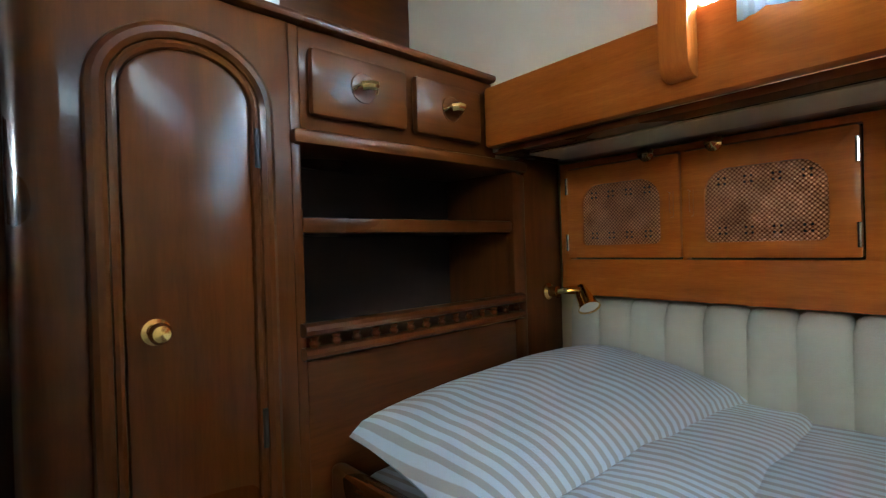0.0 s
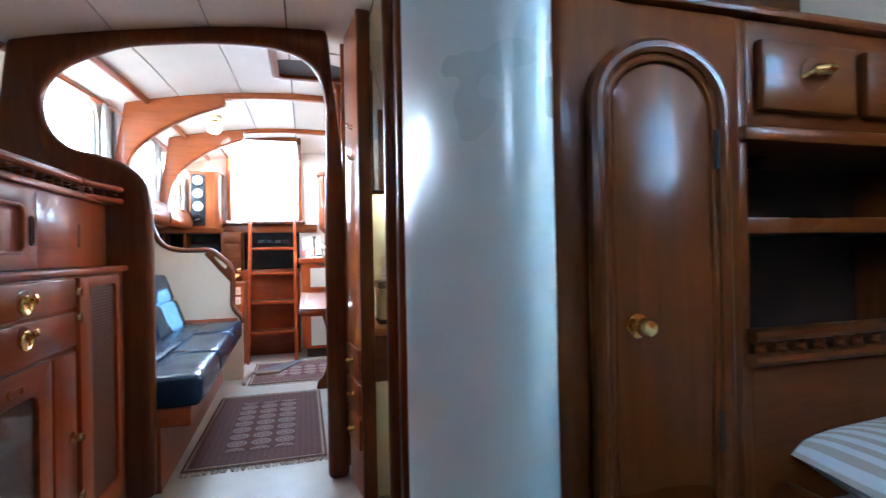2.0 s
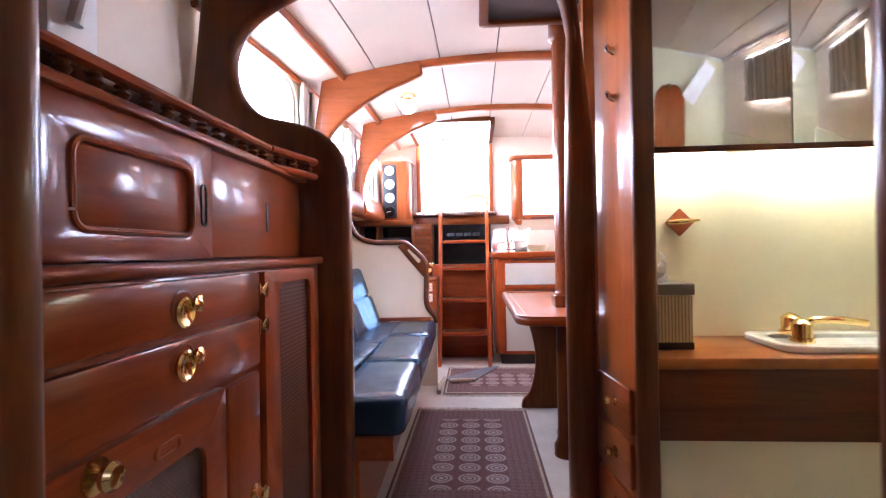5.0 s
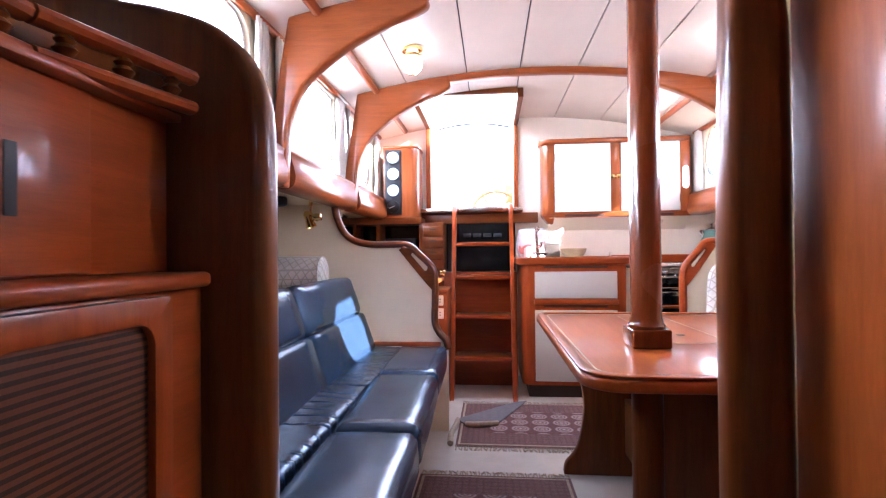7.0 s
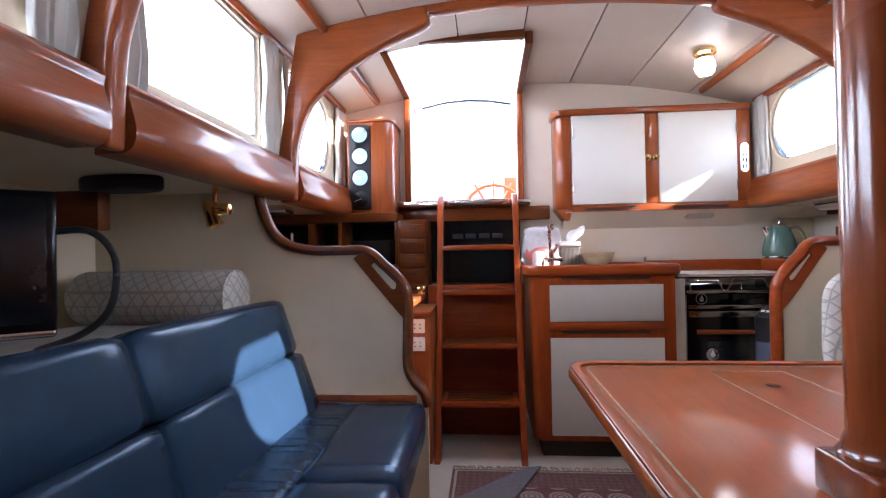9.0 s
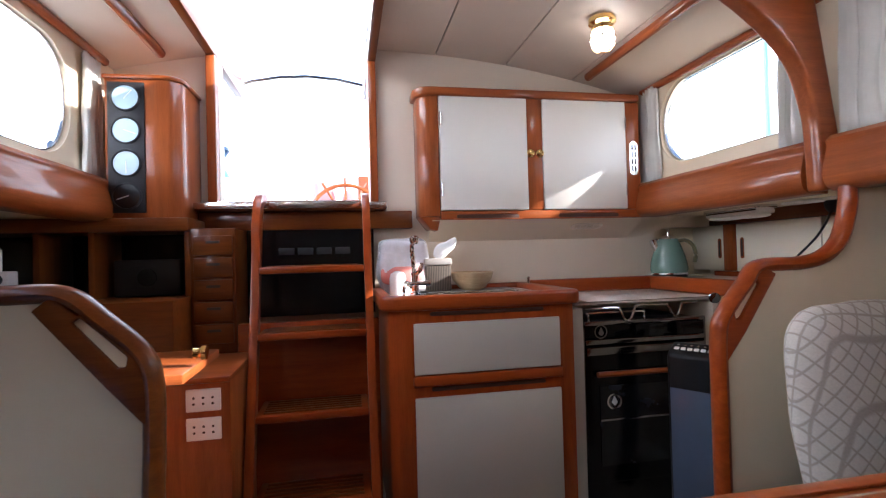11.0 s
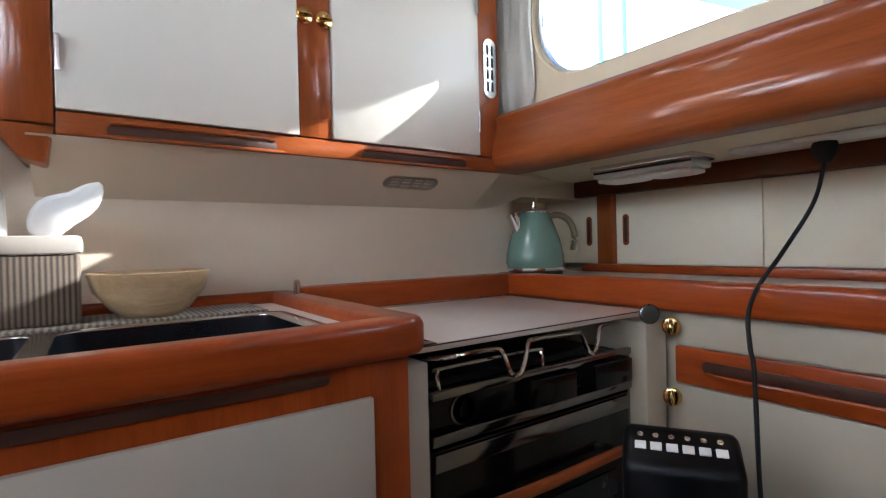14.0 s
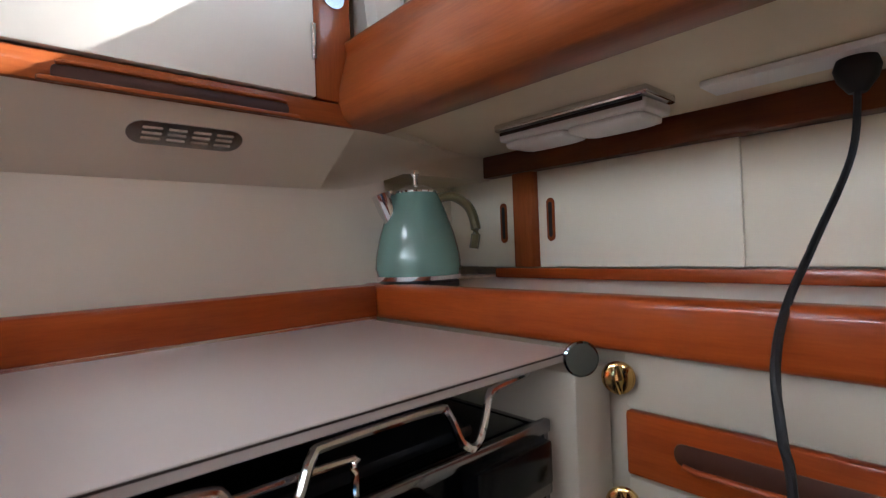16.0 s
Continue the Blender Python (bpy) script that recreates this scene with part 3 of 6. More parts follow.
# aft bulkhead with the companionway
aft = [(HL, 0), (HR, 0), (HR, 1.27), (XR + .05, 1.27)] + [(x / 10, zc(x / 10, YA) + .03) for x in range(18, 4, -1)] + [(0.43, zc(.43, YA) + .03), (0.43, 1.33), (-0.22, 1.33), (-0.22, zc(-.22, YA) + .03), (-0.4, zc(-.4, YA) + .03), (XL - .05, zc(XL, YA) + .03), (XL - .05, 1.27), (HL, 1.27)]
struct("wall_aft", plate(aft, "y", YA, YA + .06, [rrect(1.90, 2.33, .945, 1.20, .002)]), M_WALL, "off-white aft bulkhead with the companionway opening", "wall")

struct("galley_alcove", box(1.875, 2.36, 6.262, 6.29, .92, 1.24, 0), M_CREAM, "cream back of the corner alcove", "wall")
struct("galley_alcove_side", box(1.875, 1.90, 6.16, 6.262, .92, 1.24, 0), M_CREAM, "cream side of the corner alcove", "wall")
struct("galley_alcove_end", box(2.361, 2.39, 6.10, 6.29, .90, 1.30, 0), M_CREAM, "cream end of the corner alcove", "wall")
struct("galley_alcove_top", box(1.90, 2.36, 6.16, 6.262, 1.201, 1.24, 0), M_CREAM, "cream top of the corner alcove", "wall")
struct("galley_alcove_base", box(1.90, 2.36, 6.16, 6.262, .90, .9405, 0), M_COUNTER, "counter end in the corner alcove", "wall")


def arch_frame(name, y, mat):
    """Laminated deck beam with a big knee at each side."""
    t = thing(name, "varnished laminated deck beam with a curved knee at each side", "beam", (0.5, y, 1.24), "arched frames of the saloon", "structure")
    h = .03
    inner = smooth([(-0.555, 1.245), (-0.548, 1.40), (-0.535, 1.50), (-0.48, 1.635), (-0.35, 1.75), (-0.18, 1.845), (-0.02, 1.905), (0.02, 1.935), (0.015, 1.975)], 4)
    d = zc(0, y) - 2.0
    inner = [(p.x, p.y + (d * max(0, min(1, (p.y - 1.5) / .4)))) for p in inner]
    edge = [(x / 100, zc(x / 100, y) + .004) for x in range(2, -62, -8)] + [(-0.625, 1.42), (-0.60, 1.25)]
    part("knee", plate(inner + edge, "y", y - h, y + h, (), .014, 3), mat, t)
    part("knee", plate([(1.16 - (p[0]), p[1]) for p in (inner + edge)][::-1], "y", y - h, y + h, (), .014, 3), mat, t)
    n = 14
    xs = [0.0 + 1.16 * i / n for i in range(n + 1)]
    part("beam", plate([(x, zc(x, y) - .036) for x in xs] + [(x, zc(x, y) + .004) for x in xs[::-1]], "y", y - h + .004, y + h - .004, (), .008, 2), mat, t)
    return t


arch_frame("deck_beam_1", 4.02, M_CX)
arch_frame("deck_beam_2", 5.03, M_CX)

# moulded shelf under the windows, both sides
def moulded_shelf(name, x, s_, y0, y1, mat):
    t = thing(name, "varnished moulded wooden shelf under the windows", "shelf", (x, y0, 1.24), "", "structure")
    prof = [(x, 1.395), (x + s_ * .018, 1.41)] + [(x + s_ * (.09), 1.405)] + [(x + s_ * .09, 1.245), (x + s_ * .02, 1.245)]
    face = smooth([(x + s_ * .02, 1.245), (x - s_ * .006, 1.262), (x - s_ * .014, 1.30), (x - s_ * .004, 1.345), (x + s_ * .004, 1.375), (x, 1.395)], 4)
    loop = [(p[0], p[1]) for p in prof[:4]] + [(p.x, p.y) for p in face[:-1]]
    part("shelf_face", plate(loop, "y", y0, y1, (), .004), mat, t)
    return t


for y0, y1 in ((2.93, 3.985), (4.055, 4.995), (5.065, YA - .005)):
    moulded_shelf("window_shelf_port", -0.55, -1, y0, y1, M_CY)
    moulded_shelf("window_shelf_starboard", 1.72, 1, y0, y1, M_CY)

# stringers and cornice strips along the ceiling
for x, w in ((-0.42, .022), (1.50, .022), (XL + .012, .018), (XR - .012, .018)):
    bm = bmesh.new()
    pts = [(x, y / 10, zc(x, y / 10) - .008) for y in range(29, 61)]
    struct("trim", tube(pts, w, 10, None, .9), M_CY, "varnished wooden stringer along the ceiling", "trim")

# companion hatch coaming and slides
hatch = thing("companion_hatch", "varnished coaming of the open companion hatch", "hatch", (0.1, 5.7, 2.0), "", "structure")
part("coaming", box(-0.262, -0.222, 5.36, YA + .55, 1.985, 2.16, .006), M_WY, hatch)
part("coaming", box(0.432, 0.472, 5.36, YA + .55, 1.995, 2.16, .006), M_WY, hatch)
part("coaming", box(-0.222, 0.432, 5.335, 5.378, 2.02, 2.16, .006), M_WX, hatch)
part("door_post", box(-0.262, -0.222, YA - .05, YA + .10, 1.33, 1.984, .006), M_CZ, hatch)
part("door_post", box(0.432, 0.470, YA - .04, YA + .10, 1.33, 1.994, .006), M_CZ, hatch)
part("sill", box(-0.30, 0.50, 5.975, YA + .10, 1.297, 1.333, .01), M_WX, hatch, "dark varnished sill")
part("strip", box(-0.298, 0.498, 5.9690, 5.9745, 1.304, 1.331, .001), M_STEEL, hatch, "bright metal strip along the sill")
part("track", box(-0.215, 0.425, 6.00, 6.08, 1.334, 1.342, .002), M_STEEL, hatch, "bright metal sill track")
struct("trim", box(-0.30, 0.62, 6.03, YA - .001, 1.215, 1.296, .006), M_WX, "dark wood panel under the companionway sill", "trim")

# ---- small makers ----
def knob(at, axis, s_, r=0.019, mat=None, parent=None, label="polished brass knob"):
    """A round knob on a rose, standing out along axis by s_."""
    prof = [(r * 1.25, 0), (r * 1.25, .003 * s_), (r * .45, .005 * s_), (r * .4, .012 * s_), (r * .95, .017 * s_), (r, .024 * s_), (r * .75, .031 * s_), (0.0005, .033 * s_)]
    return part("knob", lathe(prof, at, axis, 18), mat or M_BRASS, parent, label)


def button_latch(at, axis, s_, parent, r=0.022):
    ob = part("latch", lathe([(r, 0), (r, .003 * s_), (r * .8, .006 * s_), (0.0005, .007 * s_)], at, axis, 18), M_BRASS, parent, "brass turn latch")
    d = Vector(AX[axis](r * .8, 0, 0)) if axis != "z" else Vector((r, 0, 0))
    a = Vector(at) + Vector({"x": (.009 * s_, 0, 0), "y": (0, .009 * s_, 0)}[axis])
    part("thumb_turn", tube([a - d, a, a + d], [.003, .0055, .003], 8), M_BRASS, ob)
    return ob


def baluster_rail(name, p0, p1, height, n, mat, label, k=1.0):
    """A low gallery rail: two bars with turned spindles between."""
    p0, p1 = Vector(p0), Vector(p1)
    t = thing(name, label, "rail", p0)
    lift = Vector((0, 0, height))
    part("bottom_rail", tube([p0, p1], .011, 10, None, 1.3), mat, t)
    part("top_rail", tube([p0 + lift, p1 + lift], .012, 10, None, 1.3), mat, t)
    prof = [(.006 * k, 0), (.009 * k, height * .08), (.005 * k, height * .18), (.0095 * k, height * .40), (.0055 * k, height * .54), (.0085 * k, height * .64), (.0045 * k, height * .80), (.0085 * k, height)]
    dark = M_WZ if mat in (M_PY, M_PZ) else mat
    for i in range(n):
        q = p0 + (p1 - p0) * ((i + .5) / n)
        part("spindle", lathe(prof, q, "z", 10), dark, t)
    return t


def drawer(name, x0, x1, y0, y1, z0, z1, mat, label, face, pull, parent=None, group=""):
    t = thing(name, label, "drawer", ((x0 + x1) / 2, (y0 + y1) / 2, z0), group)
    part("front", box(x0, x1, y0, y1, z0, z1, .006), mat, t)
    if pull:
        ax, s_, at, r = pull
        rim = [(r * 1.15, 0), (r * 1.2, .004 * s_), (r, .006 * s_), (r * .9, .001 * s_), (0.0005, .0005 * s_)]
        part("pull_cup", lathe(rim, at, ax, 20), M_BRASS, t, "round brass pull cup")
        knob(at, ax, s_, r * .62, None, t)
    return t


# ---- forward cabin ----
loc = thing("wardrobe_locker", "dark varnished mahogany locker with an arched door and rounded corner", "locker", (.97, 1.35, 0))
body = [(.862, 1.264)] + [(1.165, 1.264), (1.165, 1.52), (.815, 1.52), (.815, 1.311)] + [(.815 + .047 * (1 - math.cos(radians(a))), 1.311 - .047 * math.sin(radians(a))) for a in range(15, 90, 15)]
part("carcass", plate(body, "z", 0, 1.352, (), .003), M_FZ, loc)
part("top", box(.82, 1.70, 1.250, 1.52, 1.353, 1.370, .007), M_FX, loc)
ARCH = [(.919, .08), (1.089, .08), (1.089, 1.19)] + [(1.004 + .085 * math.cos(radians(a)), 1.19 + .066 * math.sin(radians(a))) for a in range(10, 180, 10)] + [(.919, 1.19)]
door = part("door", plate(ARCH, "y", 1.247, 1.2635, (), .004), M_FZ, loc, "dark arched locker door")
def arch_line(g, z0):
    return [(.919 - g, 1.25, z0), (.919 - g, 1.25, 1.19)] + [(1.004 - (.085 + g) * math.cos(radians(a)), 1.25, 1.19 + (.066 + g) * math.sin(radians(a))) for a in range(10, 180, 10)] + [(1.089 + g, 1.25, 1.19), (1.089 + g, 1.25, z0)]
part("moulding", tube(arch_line(.026, .05), .013, 10, None, 1.0, (0, 1, 0)), M_FZ, loc)
part("bead", tube(arch_line(.008, .05), .007, 8, None, 1.0, (0, 1, 0)), M_FZ, loc)
knob((.953, 1.247, .868), "y", -1, .0145, None, door)
for z in (1.13, .70):
    part("hinge", lathe([(.004, -.03), (.004, .03)], (1.098, 1.242, z), "z", 10), M_RUBBER, door)

cab = thing("shelf_cabinet", "dark mahogany cabinet with two drawers over open shelves", "cabinet", (1.5, 1.35, 0))
part("side", box(1.166, 1.184, 1.266, 1.52, .0, 1.352, .003), M_FZ, cab)
# Back and lining coloured dark to deepen the shade in the shelves.
part("back", box(1.184, 1.95, 1.50, 1.52, .0, 1.352, 0), M_DARK, cab, "back of the shelves, darkened for the recess shade")
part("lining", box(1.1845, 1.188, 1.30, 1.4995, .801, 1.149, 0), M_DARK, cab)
part("apron", box(1.184, 1.75, 1.266, 1.29, .50, .785, .003), M_FX, cab)
part("side", box(1.7505, 1.770, 1.266, 1.4995, .0, 1.181, .003), M_FZ, cab)
part("shelf_board", box(1.184, 1.749, 1.268, 1.50, .785, .800, .003), M_FX, cab)
part("shelf_board", box(1.184, 1.749, 1.268, 1.50, 1.000, 1.028, .005), M_FX, cab)
part("shelf_board", box(1.166, 1.80, 1.252, 1.50, 1.150, 1.176, .008), M_FX, cab)
part("drawer_rail", box(1.184, 1.69, 1.266, 1.50, 1.177, 1.352, .003), M_FX, cab)
part("stile", box(1.75, 1.80, 1.262, 1.30, .50, 1.149, .012), M_FZ, cab)
part("corner_post", box(1.80, 1.96, 1.268, 1.30, .50, 1.19, .004), M_FZ, cab)
for x0, x1 in ((1.197, 1.405), (1.428, 1.622)):
    d = part("drawer", box(x0, x1, 1.246, 1.2655, 1.200, 1.316, .008), M_FX, cab)
    xc = (x0 + x1) / 2
    part("recess", lathe([(.028, 0), (.026, -.002), (.001, -.0025)], (xc, 1.2462, 1.262), "y", 20), M_FX, d)
    part("pull", tube(smooth([(xc - .022, 1.246, 1.257), (xc - .012, 1.232, 1.262), (xc + .012, 1.224, 1.264), (xc + .022, 1.238, 1.256)], 3), [.004] * 3 + [.009] * 4 + [.005] * 3, 10), M_BRASS, d, "brass finger pull")
baluster_rail("gallery_rail", (1.172, 1.258, .797), (1.765, 1.258, .797), .040, 14, M_FX, "dark turned gallery rail across the shelf")
solo("bulkhead_panel", box(1.20, 1.685, 1.56, 1.58, 1.372, 1.93, .002), M_FX, "dark wood panel above the locker", "panel", kind="structure")
struct("bulkhead_forward", plate([(.72, 0), (1.70, 0), (1.70, 1.96), (.72, 1.955)], "y", 1.60, 1.64), M_FZ, "dark mahogany bulkhead behind the lockers", "bulkhead")
cl = thing("small_case", "small pale case lying on top of the locker", "case", (1.10, 1.36, 1.371))
part("shell", box(1.05, 1.19, 1.33, 1.44, 1.371, 1.44, .012), M_PLASTIC, cl)
part("clasp", box(1.10, 1.12, 1.326, 1.3295, 1.40, 1.42, .001), M_CHROME, cl)

# beam clamp and lockers over the berth
BEAM = struct("beam_shelf", box(1.645, 1.68, -1.3, 1.262, 1.195, 1.335, .010), M_OY, "varnished orange-brown shelf beam over the berth", "beam")
SOFFIT = struct("trim", box(1.681, 1.94, -1.3, 1.262, 1.183, 1.197, .002), M_FY, "dark wood soffit behind the shelf beam", "trim")
SPANEL = struct("trim", box(1.735, 1.865, -1.2, 1.20, 1.178, 1.1825, .001), paint("olive panel", (.34, .28, .17), .5), "olive panel let into the soffit", "trim")
kb = thing("window_bracket", "curved varnished bracket under the cabin window", "bracket", (1.67, .80, 1.30), "", "structure")
part("bracket", plate([(p.x, p.y) for p in smooth([(1.643, 1.222), (1.618, 1.228), (1.606, 1.262), (1.610, 1.40), (1.622, 1.56), (1.640, 1.75)], 4)] + [(1.69, 1.75), (1.69, 1.337), (1.643, 1.337)], "y", .776, .824, (), .008, 2), M_OZ, kb)

bl = thing("berth_locker", "varnished berth locker with two woven cane doors", "locker", (1.95, .7, .83))
part("face_frame", plate([(-.60, .83), (1.262, .83), (1.262, 1.183), (-.60, 1.183)], "x", 1.955, 1.985, [rrect(.932, 1.235, .925, 1.168, .004), rrect(.615, .925, .925, 1.168, .004)], .002), M_OY, bl)
for y0, y1, yn in ((.932, 1.232, .950), (.618, .924, .906)):
    d = part("door", plate(rrect(y0, y1, .93, 1.163, .004), "x", 1.945, 1.962, [rrect(y0 + .045, y1 - .045, .962, 1.116, (.014, .014, .05, .05), 8)], .004), M_OY, bl)
    part("cane_panel", box(1.953, 1.957, y0 + .036, y1 - .036, .956, 1.122, 0), M_CANE, d, "woven cane panel")
    # Small dark discs paint the drilled vent holes onto the cane.
    for yv, zv in itertools.product((y0 + .078 + i * (y1 - y0 - .156) / 3 for i in range(4)), (.986, 1.090)):
        for du, dv in itertools.product((-.006, .006), (-.006, .006)):
            part("vent_plug", lathe([(.0027, 0), (.0027, -.0012), (.0018, -.0014), (.0002, -.0006)], (1.9528, yv + du, zv + dv), "x", 8), M_DARK, d)
    part("grip", plate(rrect(yn - .006, yn + .006, 1.02, 1.085, .006), "x", 1.940, 1.9445, [rrect(yn - .003, yn + .003, 1.03, 1.075, .003)], .001), M_OY, d)
    part("latch", lathe([(.019, 0), (.018, -.005), (.009, -.008), (.008, -.016), (.013, -.020), (.001, -.023)], (1.945, yn + (.055 if yn > .93 else -.05), 1.172), "x", 14), M_BRASS, d, "brass turn latch")
    for z in (.97, 1.12):
        part("hinge", lathe([(.0045, -.022), (.0045, .022)], (1.943, y1 - .002 if yn > .93 else y0 + .002, z) if yn < .93 else (1.943, y1, z), "z", 10), M_STEEL, d)
# Locker inside takes its darkness from the colour.
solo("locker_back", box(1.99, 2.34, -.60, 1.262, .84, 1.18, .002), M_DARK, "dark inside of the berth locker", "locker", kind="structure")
up = thing("headboard_cushion", "pale channelled upholstery panel along the berth side", "cushion", (1.98, .6, .55))
M_CHANNEL = paint("cream cloth", (0.58, 0.54, 0.42), 0.85, 0.05, 9.0, 0.3, 320.0)
for i in range(20):
    y1 = 1.255 - i * .088
    part("channel", pad((1.975, y1 - .088, .52), (2.045, y1, .818), .020, 6, .010), M_CHANNEL, up)

berth = thing("berth", "mahogany berth base with a raised leeboard", "bed", (1.6, .3, 0))
part("base", box(1.26, 2.05, -1.3, 1.264, 0, .46, .004), M_FY, berth)
part("leeboard", box(1.215, 1.245, -1.3, 1.262, 0, .600, .012), M_FY, berth)
mt = thing("mattress", "mattress in a striped grey and cream sheet", "mattress", (1.6, .3, .46))
part("mattress_body", pad((1.248, -1.28, .46), (1.972, 1.258, .575), .045, 10, .006), M_BED, mt)
du = thing("duvet", "striped grey-blue duvet folded over the berth", "duvet", (1.65, .2, .57))
part("cover", pad((1.27, -1.2, .545), (1.965, .84, .615), .04, 14, .015, None, .012, 3), M_BED, du)
part("turned_hem", pad((1.262, .70, .575), (1.962, .885, .628), .024, 12, .008, None, .010, 6), M_BED, du, "hem of the duvet folded back")

def pillow():
    t = thing("pillow", "plump striped grey-blue pillow with a flanged end", "pillow", (1.62, 1.08, .58))
    b = bmesh.new()
    n = 26
    rows = {}
    for s_ in (1, -1):
        for i in range(n + 1):
            for j in range(n + 1):
                u, v = -1 + 2 * i / n, -1 + 2 * j / n
                rim = max(abs(u), abs(v)) > .999
                if s_ < 0 and rim:
                    rows[s_, i, j] = rows[1, i, j]
                    continue
                w = max(0.0, (1 - abs(u) ** 3.0)) ** .55 * max(0.0, (1 - abs(v) ** 2.6)) ** .55
                x, y = .385 * u * (1 - .05 * (1 - v * v)), .205 * v
                z = s_ * .082 * w + .008 * noise.noise(Vector((u * 2.2, v * 2.2, s_ * 3))) * w
                rows[s_, i, j] = b.verts.new((x, y, z))
        for i in range(n):
            for j in range(n):
                f = (rows[s_, i, j], rows[s_, i + 1, j], rows[s_, i + 1, j + 1], rows[s_, i, j + 1])
                if len(set(f)) == 4:
                    try:
                        b.faces.new(f)
                    except ValueError:
                        pass
    moved(b, Matrix.Translation((1.62, 1.055, .632)) @ pose(0, 0, 0, 7, -3, -6))
    part("pillowcase", b, M_PILLOW, t)
    return t


pillow()

rl = thing("reading_lamp", "brass reading lamp on a swivel over the berth", "lamp", (1.90, 1.25, .83))
part("wall_plate", lathe([(.022, 0), (.022, -.006), (.014, -.012), (.013, -.03), (.016, -.034), (.001, -.036)], (1.888, 1.267, .842), "y", 18), M_BRASS, rl)
part("arm", tube(smooth([(1.888, 1.24, .842), (1.90, 1.222, .846), (1.925, 1.210, .848), (1.945, 1.200, .842)], 3), .008, 8), M_BRASS, rl)
lamp_turn = about((1.950, 1.190, .822), -34, 24, 0)
part("shade", moved(lathe([(.010, .040), (.021, .032), (.024, -.02), (.030, -.032), (.027, -.031), (.018, .0)], (1.950, 1.190, .822), "z", 20), lamp_turn), M_BRASS, rl)
part("lens", moved(lathe([(.0265, -.028), (.001, -.031)], (1.950, 1.190, .822), "z", 20), lamp_turn), M_CERAMIC, rl, "pale bluish lamp lens")

def swing(ob, pivot, turn):
    """Turns a finished thing about an upright line through pivot."""
    for o in (ob, *ob.children_recursive):
        if o.type == "MESH":
            b_ = BASE.get(o, Vector((0, 0, 0)))
            o.data.transform(Matrix.Translation(-b_) @ about(pivot, 0, 0, turn) @ Matrix.Translation(b_))


swing(BEAM, (1.645, 1.262, 0), -4.5)
swing(SOFFIT, (1.68, 1.262, 0), -4.5)
swing(SPANEL, (1.68, 1.262, 0), -4.5)
swing(bl, (1.95, 1.262, 0), -4.0)
swing(up, (1.98, 1.262, 0), -4.0)
swing(kb, (1.645, 1.262, 0), -4.5)

# painted mast standing on its step through the cabin
mast = thing("mast", "white painted oval yacht mast passing through the cabin", "mast", (.693, 1.254, 0), "", "structure")
MC, MA, MB, MT = (.699, 1.254), .062, .160, radians(9)
def mast_ring(g, n=48):
    pts = []
    for k in range(n):
        w = 2 * math.pi * k / n
        u, v = (MA + g) * math.copysign(abs(math.cos(w)) ** .86, math.cos(w)), (MB + g) * math.copysign(abs(math.sin(w)) ** .86, math.sin(w))
        pts.append((MC[0] + u * math.cos(MT) - v * math.sin(MT), MC[1] + u * math.sin(MT) + v * math.cos(MT)))
    return pts
part("tube", plate(mast_ring(0), "z", 0.0, 2.02), M_MAST, mast)
part("collar", plate(mast_ring(.022), "z", 1.905, 1.965, [mast_ring(.001)], .004), M_RUBBER, mast, "dark rubber collar at the deck")
part("step", plate(mast_ring(.03), "z", 0.001, .03, [mast_ring(.001)], .004), M_STEEL, mast, "metal mast step")

M_VOILE, nt_, p_ = material("thin blue-white voile")
thin = nt_.nodes.new("ShaderNodeBsdfTranslucent")
thin.inputs["Color"].default_value = (0.62, 0.80, 0.92, 1)
p_.inputs["Base Color"].default_value, p_.inputs["Roughness"].default_value = (0.60, 0.72, 0.80, 1), 0.9
both_ = nt_.nodes.new("ShaderNodeMixShader")
both_.inputs[0].default_value = 0.6
nt_.links.new(p_.outputs[0], both_.inputs[1])
nt_.links.new(thin.outputs[0], both_.inputs[2])
nt_.links.new(both_.outputs[0], nt_.nodes["Material Output"].inputs["Surface"])
bc = thing("berth_curtain", "thin blue-white curtain hanging over the berth window", "curtain", (1.58, .45, 1.29))
f_ = [(1.580 + .010 * math.sin(i * .75) + .004 * math.sin(i * 2.1) - .05 * (1 - i / 70), .12 + .60 * i / 70) for i in range(71)]
part("cloth", plate(f_ + [(x + .002, y) for x, y in f_[::-1]], "z", 1.285, 1.72), M_VOILE, bc)
part("rod", tube([(1.55, .08, 1.735), (1.60, .76, 1.735)], .006, 8), M_STEEL, bc)

# doorway posts between the forward cabin and the passage
jr = thing("door_frame_1", "dark varnished door posts with rounded mouldings", "door frame", (.72, 1.66, 0), "", "structure")
part("post", box(.695, .79, 1.56, 1.815, 0, 1.955, .010, None, 3), M_WZ, jr)
for y, r in ((1.572, .014), (1.66, .018), (1.79, .024)):
    part("moulding", lathe([(r, 0), (r, 1.95)], (.697, y, 0), "z", 14), M_WZ, jr)
jl = thing("door_frame_2", "dark varnished door post with a rounded edge", "door frame", (-.12, 1.7, 0), "", "structure")
part("post", box(-.22, -.105, 1.65, 1.735, 0, 1.94, .012, None, 3), M_WZ, jl)
part("moulding", lathe([(.030, 0), (.030, 1.935)], (-.096, 1.692, 0), "z", 18), M_WZ, jl)

